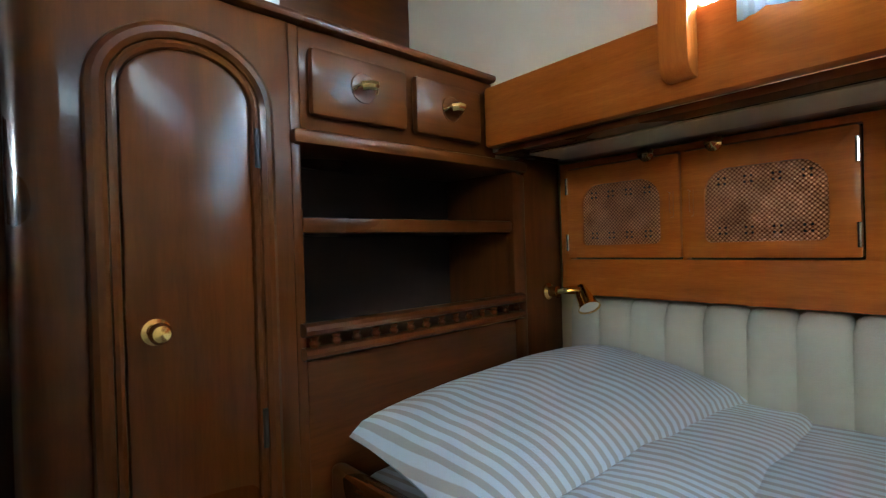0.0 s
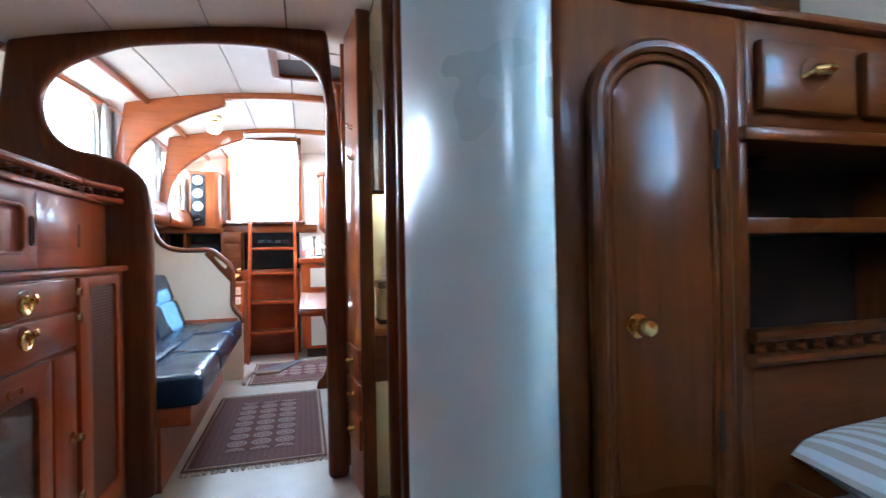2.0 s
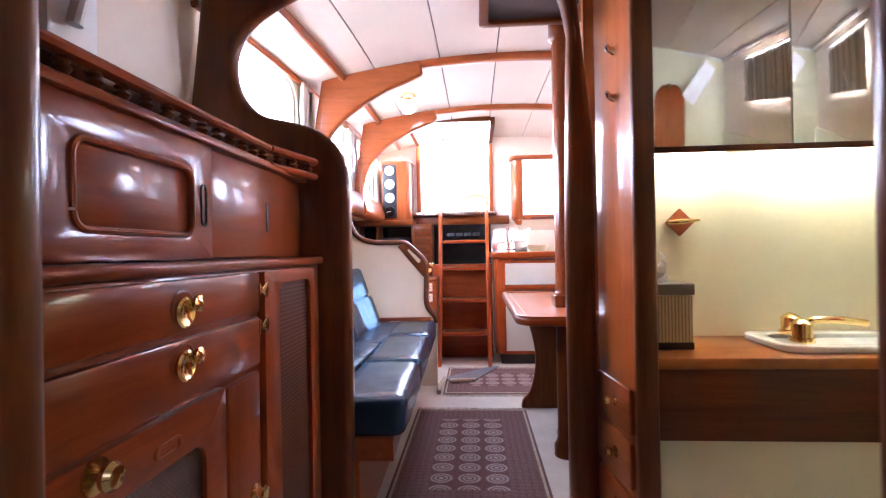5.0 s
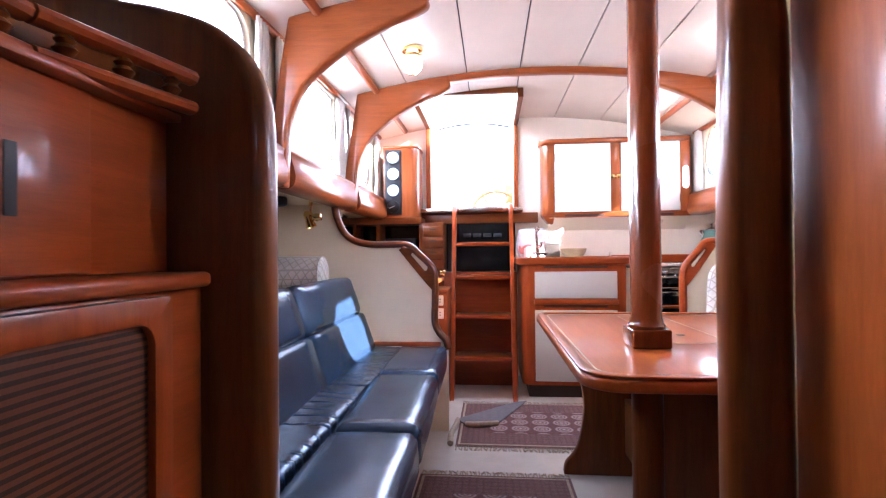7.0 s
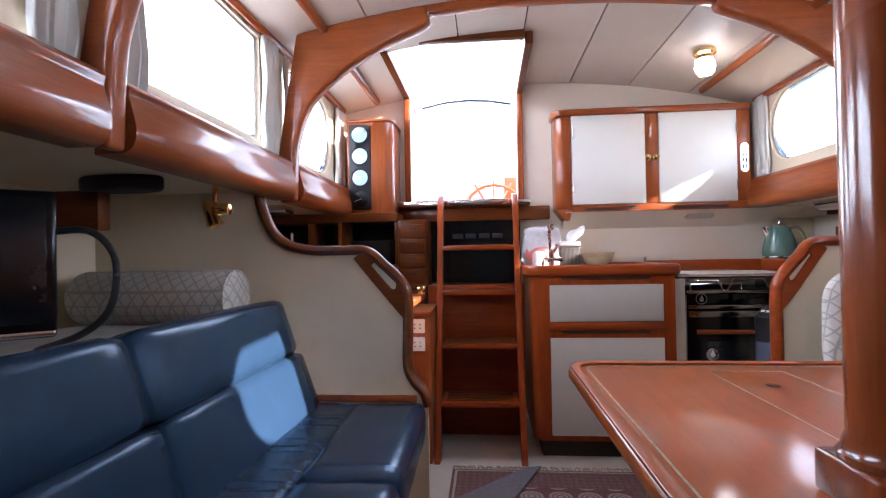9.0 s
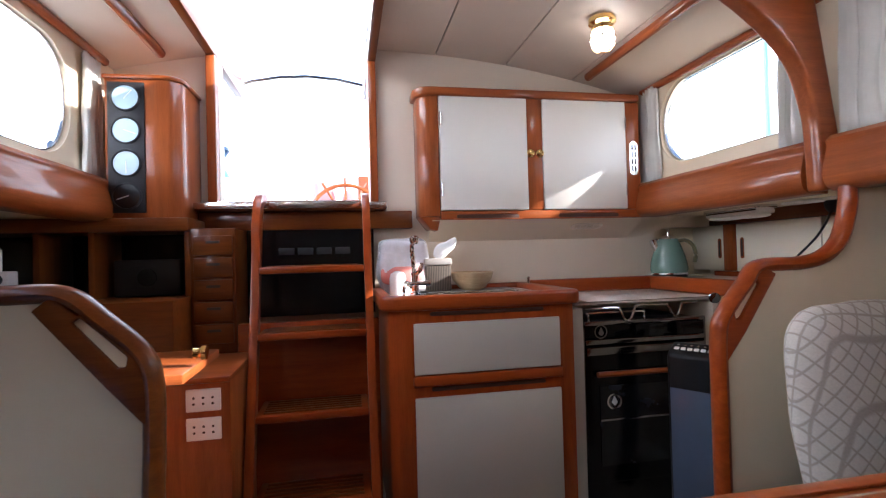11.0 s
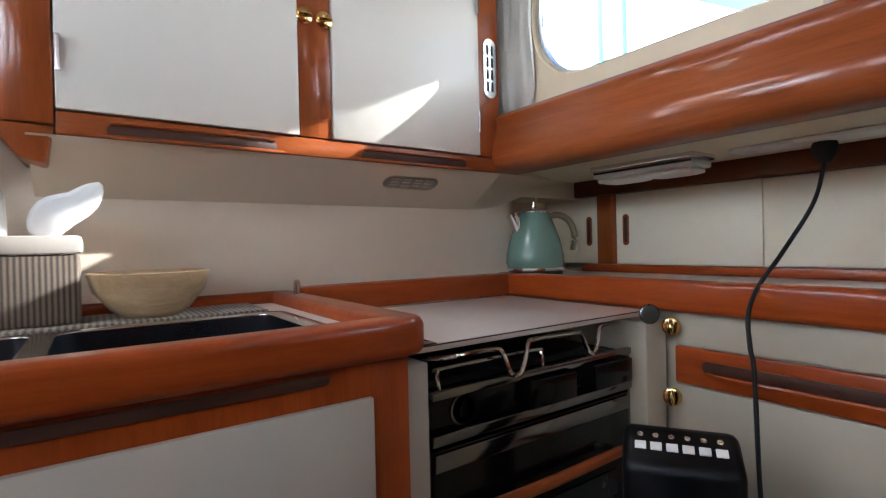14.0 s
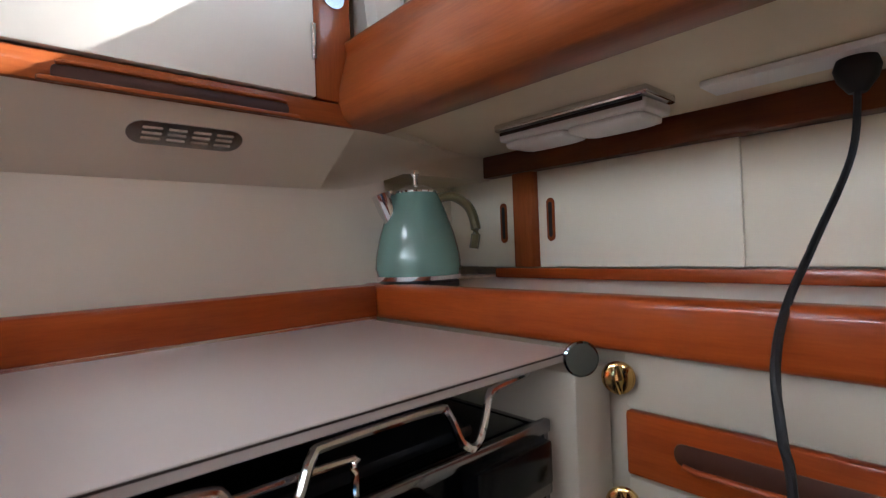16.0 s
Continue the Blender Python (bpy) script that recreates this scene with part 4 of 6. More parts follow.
lk = thing("port_locker", "tall varnished mahogany locker with a top drawer beside the doorway", "locker", (-.3, 1.2, 0))
part("carcass", box(-.62, -.150, .55, 1.648, 0, 1.93, .012, None, 3), M_PZ, lk)
d = part("drawer", box(-.1495, -.132, 1.10, 1.640, 1.335, 1.50, .008), M_PY, lk)
part("pull", lathe([(.026, 0), (.020, .004), (.012, .012), (.016, .018), (.001, .022)], (-.132, 1.57, 1.415), "x", 18), M_BRASS, d, "brass drawer pull")
part("rail", box(-.1495, -.128, .60, 1.664, 1.300, 1.325, .008), M_PY, lk)
dd = part("door", box(-.1495, -.138, .80, 1.640, .08, 1.285, .006), M_PZ, lk)
knob((-.138, 1.0, .9), "x", 1, .018, None, dd)

# ---- passage, port side ----
cb = thing("passage_cabinet", "varnished mahogany passage cabinet with drawers and cane doors", "cabinet", (-.3, 2.3, 0))
part("carcass", box(-.66, -.205, 1.737, 2.858, 0, .928, .003), M_PY, cb)
part("counter", box(-.68, -.186, 1.737, 2.858, .9285, .952, .008, None, 3), M_PY, cb)
part("upper_back", box(-.66, -.262, 1.737, 2.858, .953, 1.190, .002), M_PY, cb)
for z0, z1, zc_ in ((.832, .922, .873), (.716, .822, .785)):
    d = part("drawer", box(-.2045, -.188, 1.806, 2.395, z0, z1, .006), M_PY, cb)
    part("pull_cup", lathe([(.032, .001), (.033, .003), (.029, .004), (.026, .0005), (.001, .0002)], (-.188, 2.098, zc_), "x", 24), M_PY, d)
    part("pull", lathe([(.024, 0), (.026, .006), (.022, .009), (.014, .005), (.001, .004)], (-.187, 2.098, zc_ - .006), "x", 22), M_BRASS, d, "brass flush pull")
    part("knob", lathe([(.007, 0), (.007, .010), (.013, .015), (.014, .022), (.001, .027)], (-.187, 2.112, zc_ + .008), "x", 16), M_BRASS, d)
d = part("cane_door", plate(rrect(1.806, 2.235, .12, .706, .004), "x", -.2045, -.188, [rrect(1.875, 2.165, .19, .630, .035)], .005), M_PY, cb)
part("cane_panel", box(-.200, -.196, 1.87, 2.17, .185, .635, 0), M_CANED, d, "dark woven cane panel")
part("grip", plate(rrect(2.02, 2.09, .648, .672, .011), "x", -.188, -.184, [rrect(2.03, 2.08, .653, .667, .006)], .001), M_PY, d)
knob((-.187, 1.905, .684), "x", 1, .019, None, d)
d = part("narrow_door", box(-.2045, -.186, 2.245, 2.385, .12, .702, .006), M_PZ, cb)
knob((-.186, 2.345, .45), "x", 1, .014, None, d)
d = part("tall_door", plate(rrect(2.415, 2.760, .10, .922, .004), "x", -.2045, -.186, [rrect(2.50, 2.725, .17, .890, .03)], .005), M_PZ, cb)
part("louvre_panel", box(-.201, -.197, 2.495, 2.73, .165, .895, 0), M_RIB, d, "dark woven cane panel")
for z in (.880, .800, .25):
    part("hinge", plate([(2.385, z - .018), (2.397, z - .006), (2.425, z - .02), (2.43, z), (2.425, z + .02), (2.397, z + .006), (2.385, z + .018)], "x", -.1875, -.183, (), .001), M_BRASS, d, "brass butterfly hinge")
sd = part("sliding_door", plate(rrect(1.815, 2.300, .956, 1.186, .003), "x", -.2615, -.246, [rrect(1.95, 2.225, 1.005, 1.125, .022)], .004), M_PY, cb)
part("panel", box(-.259, -.253, 1.94, 2.235, .995, 1.135, .002), M_PY, sd)
part("bead", tube([(-.247, p[0], p[1]) for p in rrect(1.945, 2.23, 1.0, 1.13, .026)] + [(-.247, 1.945, 1.03)], .006, 8, None, 1, (1, 0, 0)), M_PY, sd)
part("grip", plate(rrect(2.258, 2.280, 1.02, 1.105, .01), "x", -.246, -.243, [rrect(2.263, 2.275, 1.027, 1.098, .005)], .001), M_DARK, sd)
part("inner_door", box(-.2615, -.254, 2.305, 2.70, .956, 1.186, .003), M_PY, cb)
part("grip", box(-.254, -.2525, 2.585, 2.600, 1.02, 1.10, .0005), M_DARK, cb)
part("step_ledge", box(-.66, -.235, 1.737, 2.858, 1.187, 1.200, .004), M_PY, cb)
baluster_rail("gallery_rail", (-.262, 1.745, 1.203), (-.262, 2.615, 1.203), .046, 15, M_PY, "dark turned gallery rail along the passage shelf", 1.45)
baluster_rail("gallery_rail", (-.258, 2.620, 1.203), (-.205, 2.835, 1.203), .046, 3, M_PY, "short end of the gallery rail at the bulkhead", 1.45)
solo("rail_back_board", box(-.312, -.300, 1.74, 2.85, 1.2005, 1.285, .003), M_WY, "dark mahogany board behind the gallery rail", "board", kind="structure")
wp = thing("wall_telephone", "white plastic handset hanging in the passage", "telephone", (-.42, 2.16, 1.30))
part("cradle", box(-.45, -.42, 2.10, 2.215, 1.31, 1.62, .006), M_PLASTIC, wp)
part("handset", tube(smooth([(-.405, 2.14, 1.375), (-.395, 2.15, 1.46), (-.405, 2.165, 1.58)], 4), .014, 10), M_PLASTIC, wp)

# ---- washroom, starboard ----
nl = thing("narrow_chest", "tall varnished cherry panel with three small drawers", "chest", (.72, 2.72, 0))
M_SATIN = wood("satin cherry", "z", (0.34, 0.075, 0.012), (0.48, 0.125, 0.022), 0.34, 0.25)
part("carcass", box(.700, .745, 2.60, 2.859, 0, 1.945, .004), M_SATIN, nl)
part("edge_post", box(.694, .750, 2.575, 2.599, 0, 1.945, .008, None, 3), M_WZ, nl)
for z0 in (.475, .335, .195):
    d = part("drawer", box(.686, .6995, 2.615, 2.845, z0, z0 + .122, .006), M_CY, nl)
    knob((.686, 2.70, z0 + .07), "x", -1, .012, None, d)
for z in (1.375, 1.505):
    part("coat_hook", tube([(.699, 2.70, z), (.68, 2.695, z + .004), (.672, 2.685, z + .012)], [.012, .008, .005], 10), M_CHROME, nl, "chrome coat hook")
swing(nl, (.725, 2.60, 0), 6.5)
struct("wall_head_forward", box(.80, HR, 1.66, 1.70, 0, 1.97, 0), M_HEAD, "pale yellow laminate washroom wall", "wall")
struct("wall_head_outer", box(1.66, 1.70, 1.70, 2.93, 0, 1.189, 0), M_HEAD, "pale yellow laminate washroom side", "wall")
va = thing("vanity", "washroom vanity with a varnished orange worktop", "vanity", (1.2, 2.8, 0))
part("worktop", box(.752, 1.655, 2.600, 2.928, .650, .680, .006), M_VAN, va, "varnished orange wood worktop")
part("apron", box(.752, 1.655, 2.612, 2.64, .465, .6495, .003), M_WX, va, "dark wood apron")
part("front", box(.752, 1.655, 2.625, 2.64, .0, .464, .003), M_HEAD, va)
bs = thing("wash_basin", "white ceramic wash basin set in the worktop", "basin", (1.35, 2.75, .68))
outl = rrect(1.10, 1.60, 2.64, 2.90, .06)
part("rim", plate(outl, "z", .6805, .700, [rrect(1.14, 1.56, 2.67, 2.85, .06)], .006, 3), M_CERAMIC, bs)
part("bowl", plate(rrect(1.13, 1.57, 2.66, 2.86, .06), "z", .682, .685), M_CERAMIC, bs)
tp = thing("basin_tap", "gilt basin tap with two clear knobs", "tap", (1.2, 2.76, .70))
part("spout", tube(smooth([(1.22, 2.80, .71), (1.24, 2.78, .745), (1.30, 2.75, .752), (1.36, 2.73, .745)], 4), .010, 10), M_BRASS, tp)
for x, y in ((1.17, 2.70), (1.22, 2.83)):
    k = part("tap_knob", lathe([(.030, 0), (.030, .012), (.024, .014), (.026, .05), (.012, .06), (.001, .064)], (x, y, .701), "z", 14), M_BRASS, tp)
tb = thing("tissue_box", "wicker tissue box with a dark lid", "tissue box", (.84, 2.78, .68))
part("basket", box(.790, .888, 2.70, 2.83, .681, .83, .006), striped("straw weave", "x", 0.009, (0.25, 0.21, 0.11), (0.52, 0.46, 0.28), 0.3), tb)
part("foot_band", box(.788, .890, 2.698, 2.832, .6808, .702, .004), M_DARK, tb)
part("lid", box(.785, .893, 2.695, 2.835, .8305, .862, .005), paint("grey lid", (.20, .19, .15), .5), tb)
part("tissue", tube(smooth([(.83, 2.76, .862), (.82, 2.755, .89), (.835, 2.76, .92), (.82, 2.75, .95)], 3), [.022, .024, .022, .020, .018, .016, .013, .010, .006, .002], 7, None, .4), M_TISSUE, tb)
hk = thing("towel_hook", "gilt towel hook on a diamond wooden plate", "hook", (.945, 2.92, 1.04))
part("plate", plate([(.945, .995), (.99, 1.04), (.945, 1.085), (.90, 1.04)], "y", 2.918, 2.929, (), .003), M_CX, hk)
part("peg", tube([(.905, 2.912, 1.04), (.945, 2.905, 1.042), (1.0, 2.908, 1.046)], [.006, .009, .004], 10), M_BRASS, hk)
mc = thing("mirror_cabinet", "mirror-fronted washroom cabinet with a strip light below", "mirror", (1.2, 2.85, 1.28))
part("carcass", box(.752, 1.655, 2.83, 2.929, 1.255, 1.93, .002), M_HEAD, mc)
part("bottom_rail", box(.752, 1.655, 2.815, 2.829, 1.242, 1.260, .002), M_WX, mc)
part("mirror", box(.753, 1.230, 2.822, 2.8295, 1.261, 1.93, .001), M_MIRROR, mc)
part("mirror", box(1.234, 1.655, 2.822, 2.8295, 1.261, 1.93, .001), M_MIRROR, mc)
sl = thing("strip_light", "lit strip light under the mirror cabinet", "light", (1.2, 2.87, 1.27))
for x0, x1 in ((.84, 1.06), (1.16, 1.60)):
    part("tube", box(x0, x1, 2.86, 2.885, 1.238, 1.2535, .004), M_TUBE, sl)
hd = thing("arched_locker", "arched orange-brown wooden locker on the washroom wall", "locker", (1.02, 1.74, 0))
part("door", plate([(.94, .02), (1.24, .02), (1.24, 1.45)] + [(1.09 + .15 * math.cos(radians(a)), 1.45 + .15 * math.sin(radians(a))) for a in range(10, 180, 10)] + [(.94, 1.45)], "y", 1.702, 1.74, (), .008, 3), M_CZ, hd)
knob((1.09, 1.74, 1.58), "y", 1, .02, None, hd)
sc = thing("towel", "white towel hanging askew from a rail", "towel", (1.40, 1.8, 1.5))
part("cloth", moved(pad((1.30, 1.755, 1.42), (1.44, 1.785, 1.80), .012, 6, .003, None, .008, 2), about((1.37, 1.77, 1.6), 0, 38, 0)), M_TISSUE, sc)
part("rail", tube([(1.20, 1.77, 1.86), (1.62, 1.77, 1.80), (1.64, 2.5, 1.80)], .010, 8), M_PLASTIC, sc)

wc = thing("window_curtain", "beige pleated curtain drawn across the washroom window", "curtain", (1.65, 2.27, 1.44))
n_ = 60
f_ = [(1.655 + .006 * math.sin(i * 1.05), 2.075 + .445 * i / n_) for i in range(n_ + 1)]
part("cloth", plate(f_ + [(x + .003, y) for x, y in f_[::-1]], "z", 1.435, 1.725), M_CURTAIN, wc)
part("rod", tube([(1.66, 2.04, 1.742), (1.66, 2.54, 1.742)], .006, 8), M_STEEL, wc)

# ---- saloon ----
def rug(name, x0, x1, y0, y1, label):
    t = thing(name, label, "rug", ((x0 + x1) / 2, (y0 + y1) / 2, 0))
    part("border", box(x0, x1, y0, y1, .0005, .008, .002), M_RUGB, t, "patterned brown-red border")
    part("inner_band", box(x0 + .012, x1 - .012, y0 + .014, y1 - .014, .0082, .0092, 0), M_FRINGE, t)
    part("middle", box(x0 + .024, x1 - .024, y0 + .026, y1 - .026, .0094, .0100, 0), M_RUGB, t)
    part("field", box(x0 + .16, x1 - .16, y0 + .18, y1 - .18, .0102, .0110, 0), M_RUG, t, "field of pale ringed medallions")
    for ye, s_ in ((y0, -1), (y1, 1)):
        b = bmesh.new()
        rnd = random.Random(int(1000 * ye))
        n = int((x1 - x0) / .012)
        for i in range(n):
            x = x0 + (i + .5) * (x1 - x0) / n
            tube([(x, ye, .005), (x + rnd.uniform(-.008, .008), ye + s_ * .022, .005), (x + rnd.uniform(-.014, .014), ye + s_ * .045, .003)], .003, 5, b)
        part("fringe", b, M_FRINGE, t, "tangled pale fringe")
    return t


rug("runner_rug", -0.07, 0.58, 3.10, 4.29, "worn red-brown patterned runner rug with pale fringe")
r2 = rug("galley_rug", 0.06, 0.98, 4.62, 5.34, "worn red-brown rug with rows of medallions, one corner turned over")
part("turned_corner", plate([(.04, 4.98), (.10, 4.90), (.28, 4.93), (.47, 5.36), (.40, 5.34)], "z", .014, .022, (), .003), M_RUGBACK, r2, "folded grey underside of the rug")
part("turned_fringe", tube(smooth([(.10, 4.90, .02), (.16, 4.885, .026), (.22, 4.90, .024), (.28, 4.925, .02)], 4), .016, 8), M_FRINGE, r2)
part("turned_fringe", tube(smooth([(.035, 4.62, .016), (.03, 4.75, .022), (.045, 4.87, .022), (.05, 4.97, .018)], 4), .016, 8), M_FRINGE, r2)

# port settee
st = thing("settee", "long navy leather settee on a varnished wooden base", "sofa", (-.3, 3.9, 0))
b = plate([(-.62, 2.93), (.015, 2.93)] + [(.015 - .055 * (i / 10), 2.93 + 1.90 * i / 10) for i in range(11)] + [(-.62, 4.83)], "z", .27, .345, (), .010, 3)
part("seat_rail", b, M_CY, st, "varnished curved seat rail")
part("base", plate([(-.62, 2.93), (-.10, 2.93), (-.14, 4.83), (-.62, 4.83)], "z", .0, .269), M_CY, st)
for y0, y1 in ((2.935, 3.53), (3.532, 4.20), (4.202, 4.825)):
    part("seat_cushion", moved(pad((-.235, y0, .338), (.030, y1, .474), .034, 12, .004, None, .004, y0), about((-.1, 3.88, .4), 0, 0, 1.6)), M_NAVYS, st)
for y0, y1 in ((2.935, 4.018), (4.022, 4.825)):
    part("seat_cushion", pad((-.60, y0, .338), (-.237, y1, .470), .016, 14, .003, None, .007, y0), M_NAVYF, st)
    part("back_cushion", moved(pad((-.50, y0, .415), (-.375, y1, .655), .030, 14, .008, None, .003, y1), about((-.44, y0, .43), 0, -19, 0)), M_NAVY, st)
    part("back_cushion", moved(pad((-.505, y0, .652), (-.385, y1, .865), .034, 14, .008, None, .003, y1 + 2), about((-.44, y0, .43), 0, -19, 0)), M_NAVY, st)
part("end_strip", box(-.56, -.03, 4.8265, 4.8365, .466, .492, .003), M_CX, st, "varnished strip at the settee end")
pb = thing("pilot_berth", "cushioned ledge behind the settee back", "berth", (-.95, 3.9, 0))
part("base", box(HL + .002, -.62, 2.93, 4.83, 0, .70, .004), M_WY, pb)
part("cushion", pad((HL + .004, 2.94, .70), (-.615, 4.83, .775), .03, 8, .004, None, .003, 5), paint("grey ticking", (0.42, 0.40, 0.37), 0.85, 0.06, 14.0, 0.3), pb)
bo = thing("bolster", "round bolster cushion in quilted beige cloth", "cushion", (-.95, 4.70, .775))
prof = [(.001, .0), (.07, .002), (.090, .012), (.097, .03), (.099, .3), (.097, .57), (.090, .588), (.07, .598), (.001, .600)]
part("roll", lathe(prof, (-1.24, 4.705, .872), "x", 32), M_BOLSTER, bo)
part("piping", tube([(-.653, 4.705 + .094 * math.cos(radians(a)), .872 + .094 * math.sin(radians(a))) for a in range(0, 375, 15)], .004, 6, None, 1, (1, 0, 0)), M_BOLSTER, bo)

tv = thing("television", "black flat television on a stand, screen off", "television", (-.95, 4.0, .775))
m = Matrix.Translation((-1.01, 3.965, 0.985)) @ pose(0, 0, 0, -3, 0, 42)
shell = moved(box(-.265, .265, -.012, .035, -.16, .195, .010, None, 3), m)
part("casing", shell, M_BLACK, tv)
part("screen", moved(box(-.245, .245, -.0155, -.0125, -.125, .178, .001), m), M_SCREEN, tv)
part("trim_strip", moved(box(-.262, .262, -.020, -.0125, -.157, -.143, .003), m), M_STEEL, tv, "silver strip under the screen")
part("badge", moved(lathe([(.011, -.016), (.011, -.0185), (.008, -.019)], (.02, 0, -.135), "y", 16), m), M_CHROME, tv)
part("neck", moved(box(-.03, .03, .0, .03, -.21, -.158, .006), m), M_BLACK, tv)
part("foot", moved(plate([(.14 * math.cos(radians(a)), .08 * math.sin(radians(a))) for a in range(0, 360, 15)], "z", -.224, -.212, (), .003), m), M_BLACK, tv)
cb2 = thing("power_cable", "black cable looping from the television", "cable", (-.75, 4.1, .78))
part("cable", tube(smooth([(-.86, 4.16, 1.08), (-.78, 4.20, 1.085), (-.73, 4.22, 1.03), (-.72, 4.22, .95), (-.74, 4.21, .87), (-.79, 4.18, .82), (-.86, 4.13, .79)], 5), .009, 8), M_RUBBER, cb2)

wl = thing("reading_lamp", "brass swivel reading lamp under the window shelf", "lamp", (-.68, 4.66, 1.17))
part("stem", tube([(-.70, 4.66, 1.262), (-.70, 4.655, 1.20)], [.012, .007], 10), M_BRASS, wl)
part("arm", tube(smooth([(-.70, 4.655, 1.20), (-.68, 4.64, 1.18), (-.665, 4.63, 1.165)], 3), .008, 8), M_BRASS, wl)
part("shade", moved(lathe([(.010, .045), (.019, .03), (.022, -.02), (.028, -.045), (.025, -.044), (.015, .02)], (-.70, 4.63, 1.165), "z", 18), about((-.70, 4.63, 1.165), 0, -20, 0)), M_BRASS, wl)
part("swivel", lathe([(.001, -.025), (.018, -.022), (.022, 0), (.018, .022), (.001, .025)], (-.655, 4.63, 1.175), "x", 16), M_BRASS, wl)
ds = thing("mounted_speaker", "small black speaker under the side deck", "speaker", (-.9, 4.3, 1.20))
part("body", plate([(-.86 + .13 * math.cos(radians(a)), 4.42 + .06 * math.sin(radians(a))) for a in range(0, 360, 15)], "z", 1.215, 1.261, (), .012, 3), M_RUBBER, ds)
ck = thing("wooden_bracket", "dark wooden block under the side deck", "block", (-1.1, 4.45, 1.12))
part("block", box(-1.28, -.92, 4.40, 4.45, 1.10, 1.22, .004), M_WX, ck)

# partitions with handrail capping
def partition(name, y, cap, floor_x, mirror, label):
    t = thing(name, label, "partition", (floor_x, y, 0), "", "structure")
    pts = [tuple(p) for p in smooth(cap, 5)]
    end = HL if not mirror else HR
    loop = [(end, 0.0), (end, 1.26)] + pts + [(pts[-1][0], 0.0)]
    part("panel", plate(loop, "y", y - .012, y + .012), M_CREAM, t, "cream vinyl panel")
    part("capping", tube([(p[0], y, p[1]) for p in pts], .027, 12, None, .74, (0, 1, 0)), M_WX if not mirror else M_PX, t, "varnished wood capping")
    return t


CAP_L = [(-.632, 1.262), (-.618, 1.19), (-.575, 1.10), (-.51, 1.052), (-.42, 1.032), (-.32, 1.030), (-.215, 1.026), (-.15, .975), (-.08, .905), (-.062, .84), (-.062, .72), (-.064, .60), (-.04, .54), (-.005, .50), (.01, .45)]
partition("partition_1", 4.85, CAP_L, .01, False, "cream partition with a curved varnished capping rail")
gl = thing("grab_handle", "varnished handhold slot set in the partition", "handle", (-.15, 4.85, .9), "", "structure")
part("slotted_plate", plate([(-.225, 1.03), (-.262, 1.00), (-.135, .845), (-.062, .76), (-.058, .885)], "y", 4.826, 4.874, [[(-.195, .975), (-.180, .985), (-.100, .905), (-.103, .885), (-.118, .885)]], .006), M_WX, gl)
CAP_R = [(1.742, 1.262), (1.738, 1.19), (1.705, 1.10), (1.645, 1.052), (1.56, 1.035), (1.43, 1.03), (1.385, .985), (1.318, .905), (1.300, .85), (1.298, .72), (1.298, .40), (1.298, .02)]
partition("partition_2", 4.95, CAP_R, 1.30, True, "cream partition with a curved varnished capping rail")
gr = thing("grab_handle", "varnished handhold slot set in the partition", "handle", (1.38, 4.95, .9), "", "structure")
part("slotted_plate", plate([(1.425, 1.035), (1.47, 1.01), (1.37, .86), (1.30, .77), (1.296, .885)], "y", 4.926, 4.974, [[(1.415, .985), (1.402, .995), (1.335, .910), (1.338, .893), (1.352, .893)]], .006), M_PX, gr)

# dinette to starboard
de = thing("dinette_bench", "dinette bench with navy leather cushions", "bench", (1.7, 3.9, 0))
part("base", box(1.42, HR - .002, 2.99, 4.935, 0, .34, .006), M_CY, de)
part("seat_cushion", pad((1.40, 3.0, .34), (1.92, 4.93, .44), .04, 10, .008, None, .004, 4), M_NAVY, de)
part("back_cushion", moved(pad((1.90, 3.0, .43), (2.02, 4.925, .82), .045, 10, .01, None, .003, 9), about((1.95, 4, .45), 0, 10, 0)), M_NAVY, de)
part("back_board", box(2.10, HR - .002, 2.99, 4.935, .34, .80, .004), M_CY, de)
def quilted_cushion(at, size, turn, label):
    t = thing("throw_cushion", label, "cushion", at, "quilted cushions")
    b = pad((-size[0] / 2, -.055, -size[1] / 2), (size[0] / 2, .055, size[1] / 2), .075, 12, .03, None, .006, at[1])
    moved(b, Matrix.Translation(Vector(at) + Vector((0, 0, size[1] / 2))) @ turn)
    part("cover", b, M_QUILT, t)
    return t
quilted_cushion((1.69, 4.80, .44), (.62, .47), pose(0, 0, 0, -8, 3, 4), "plump beige cushion quilted in diamonds against the partition")
quilted_cushion((1.90, 4.55, .44), (.46, .46), pose(0, 0, 0, -10, -3, 50), "plump beige cushion quilted in diamonds in the corner")

tb2 = thing("dining_table", "glossy varnished cherry dining table with raised fiddle and leaf", "table", (.9, 3.9, 0))
TO = rrect(.452, 1.34, 3.240, 4.460, (.10, .05, .05, .07), 8)
part("tabletop", plate(TO, "z", .662, .694, (), .012, 3), M_TABLE, tb2)
fid = rrect(.457, 1.335, 3.245, 4.455, (.096, .05, .05, .066), 8)
fin = rrect(.483, 1.303, 3.275, 4.427, (.076, .04, .04, .046), 8)
part("rim", plate(fid, "z", .6945, .7015, [fin], .003, 2), M_TABLE, tb2)
part("inlay", plate(rrect(.497, 1.292, 3.289, 4.415, (.068, .035, .035, .036), 8), "z", .6942, .6952, [rrect(.501, 1.288, 3.293, 4.411, (.066, .033, .033, .034), 8)]), M_FRINGE, tb2, "pale inlaid line")
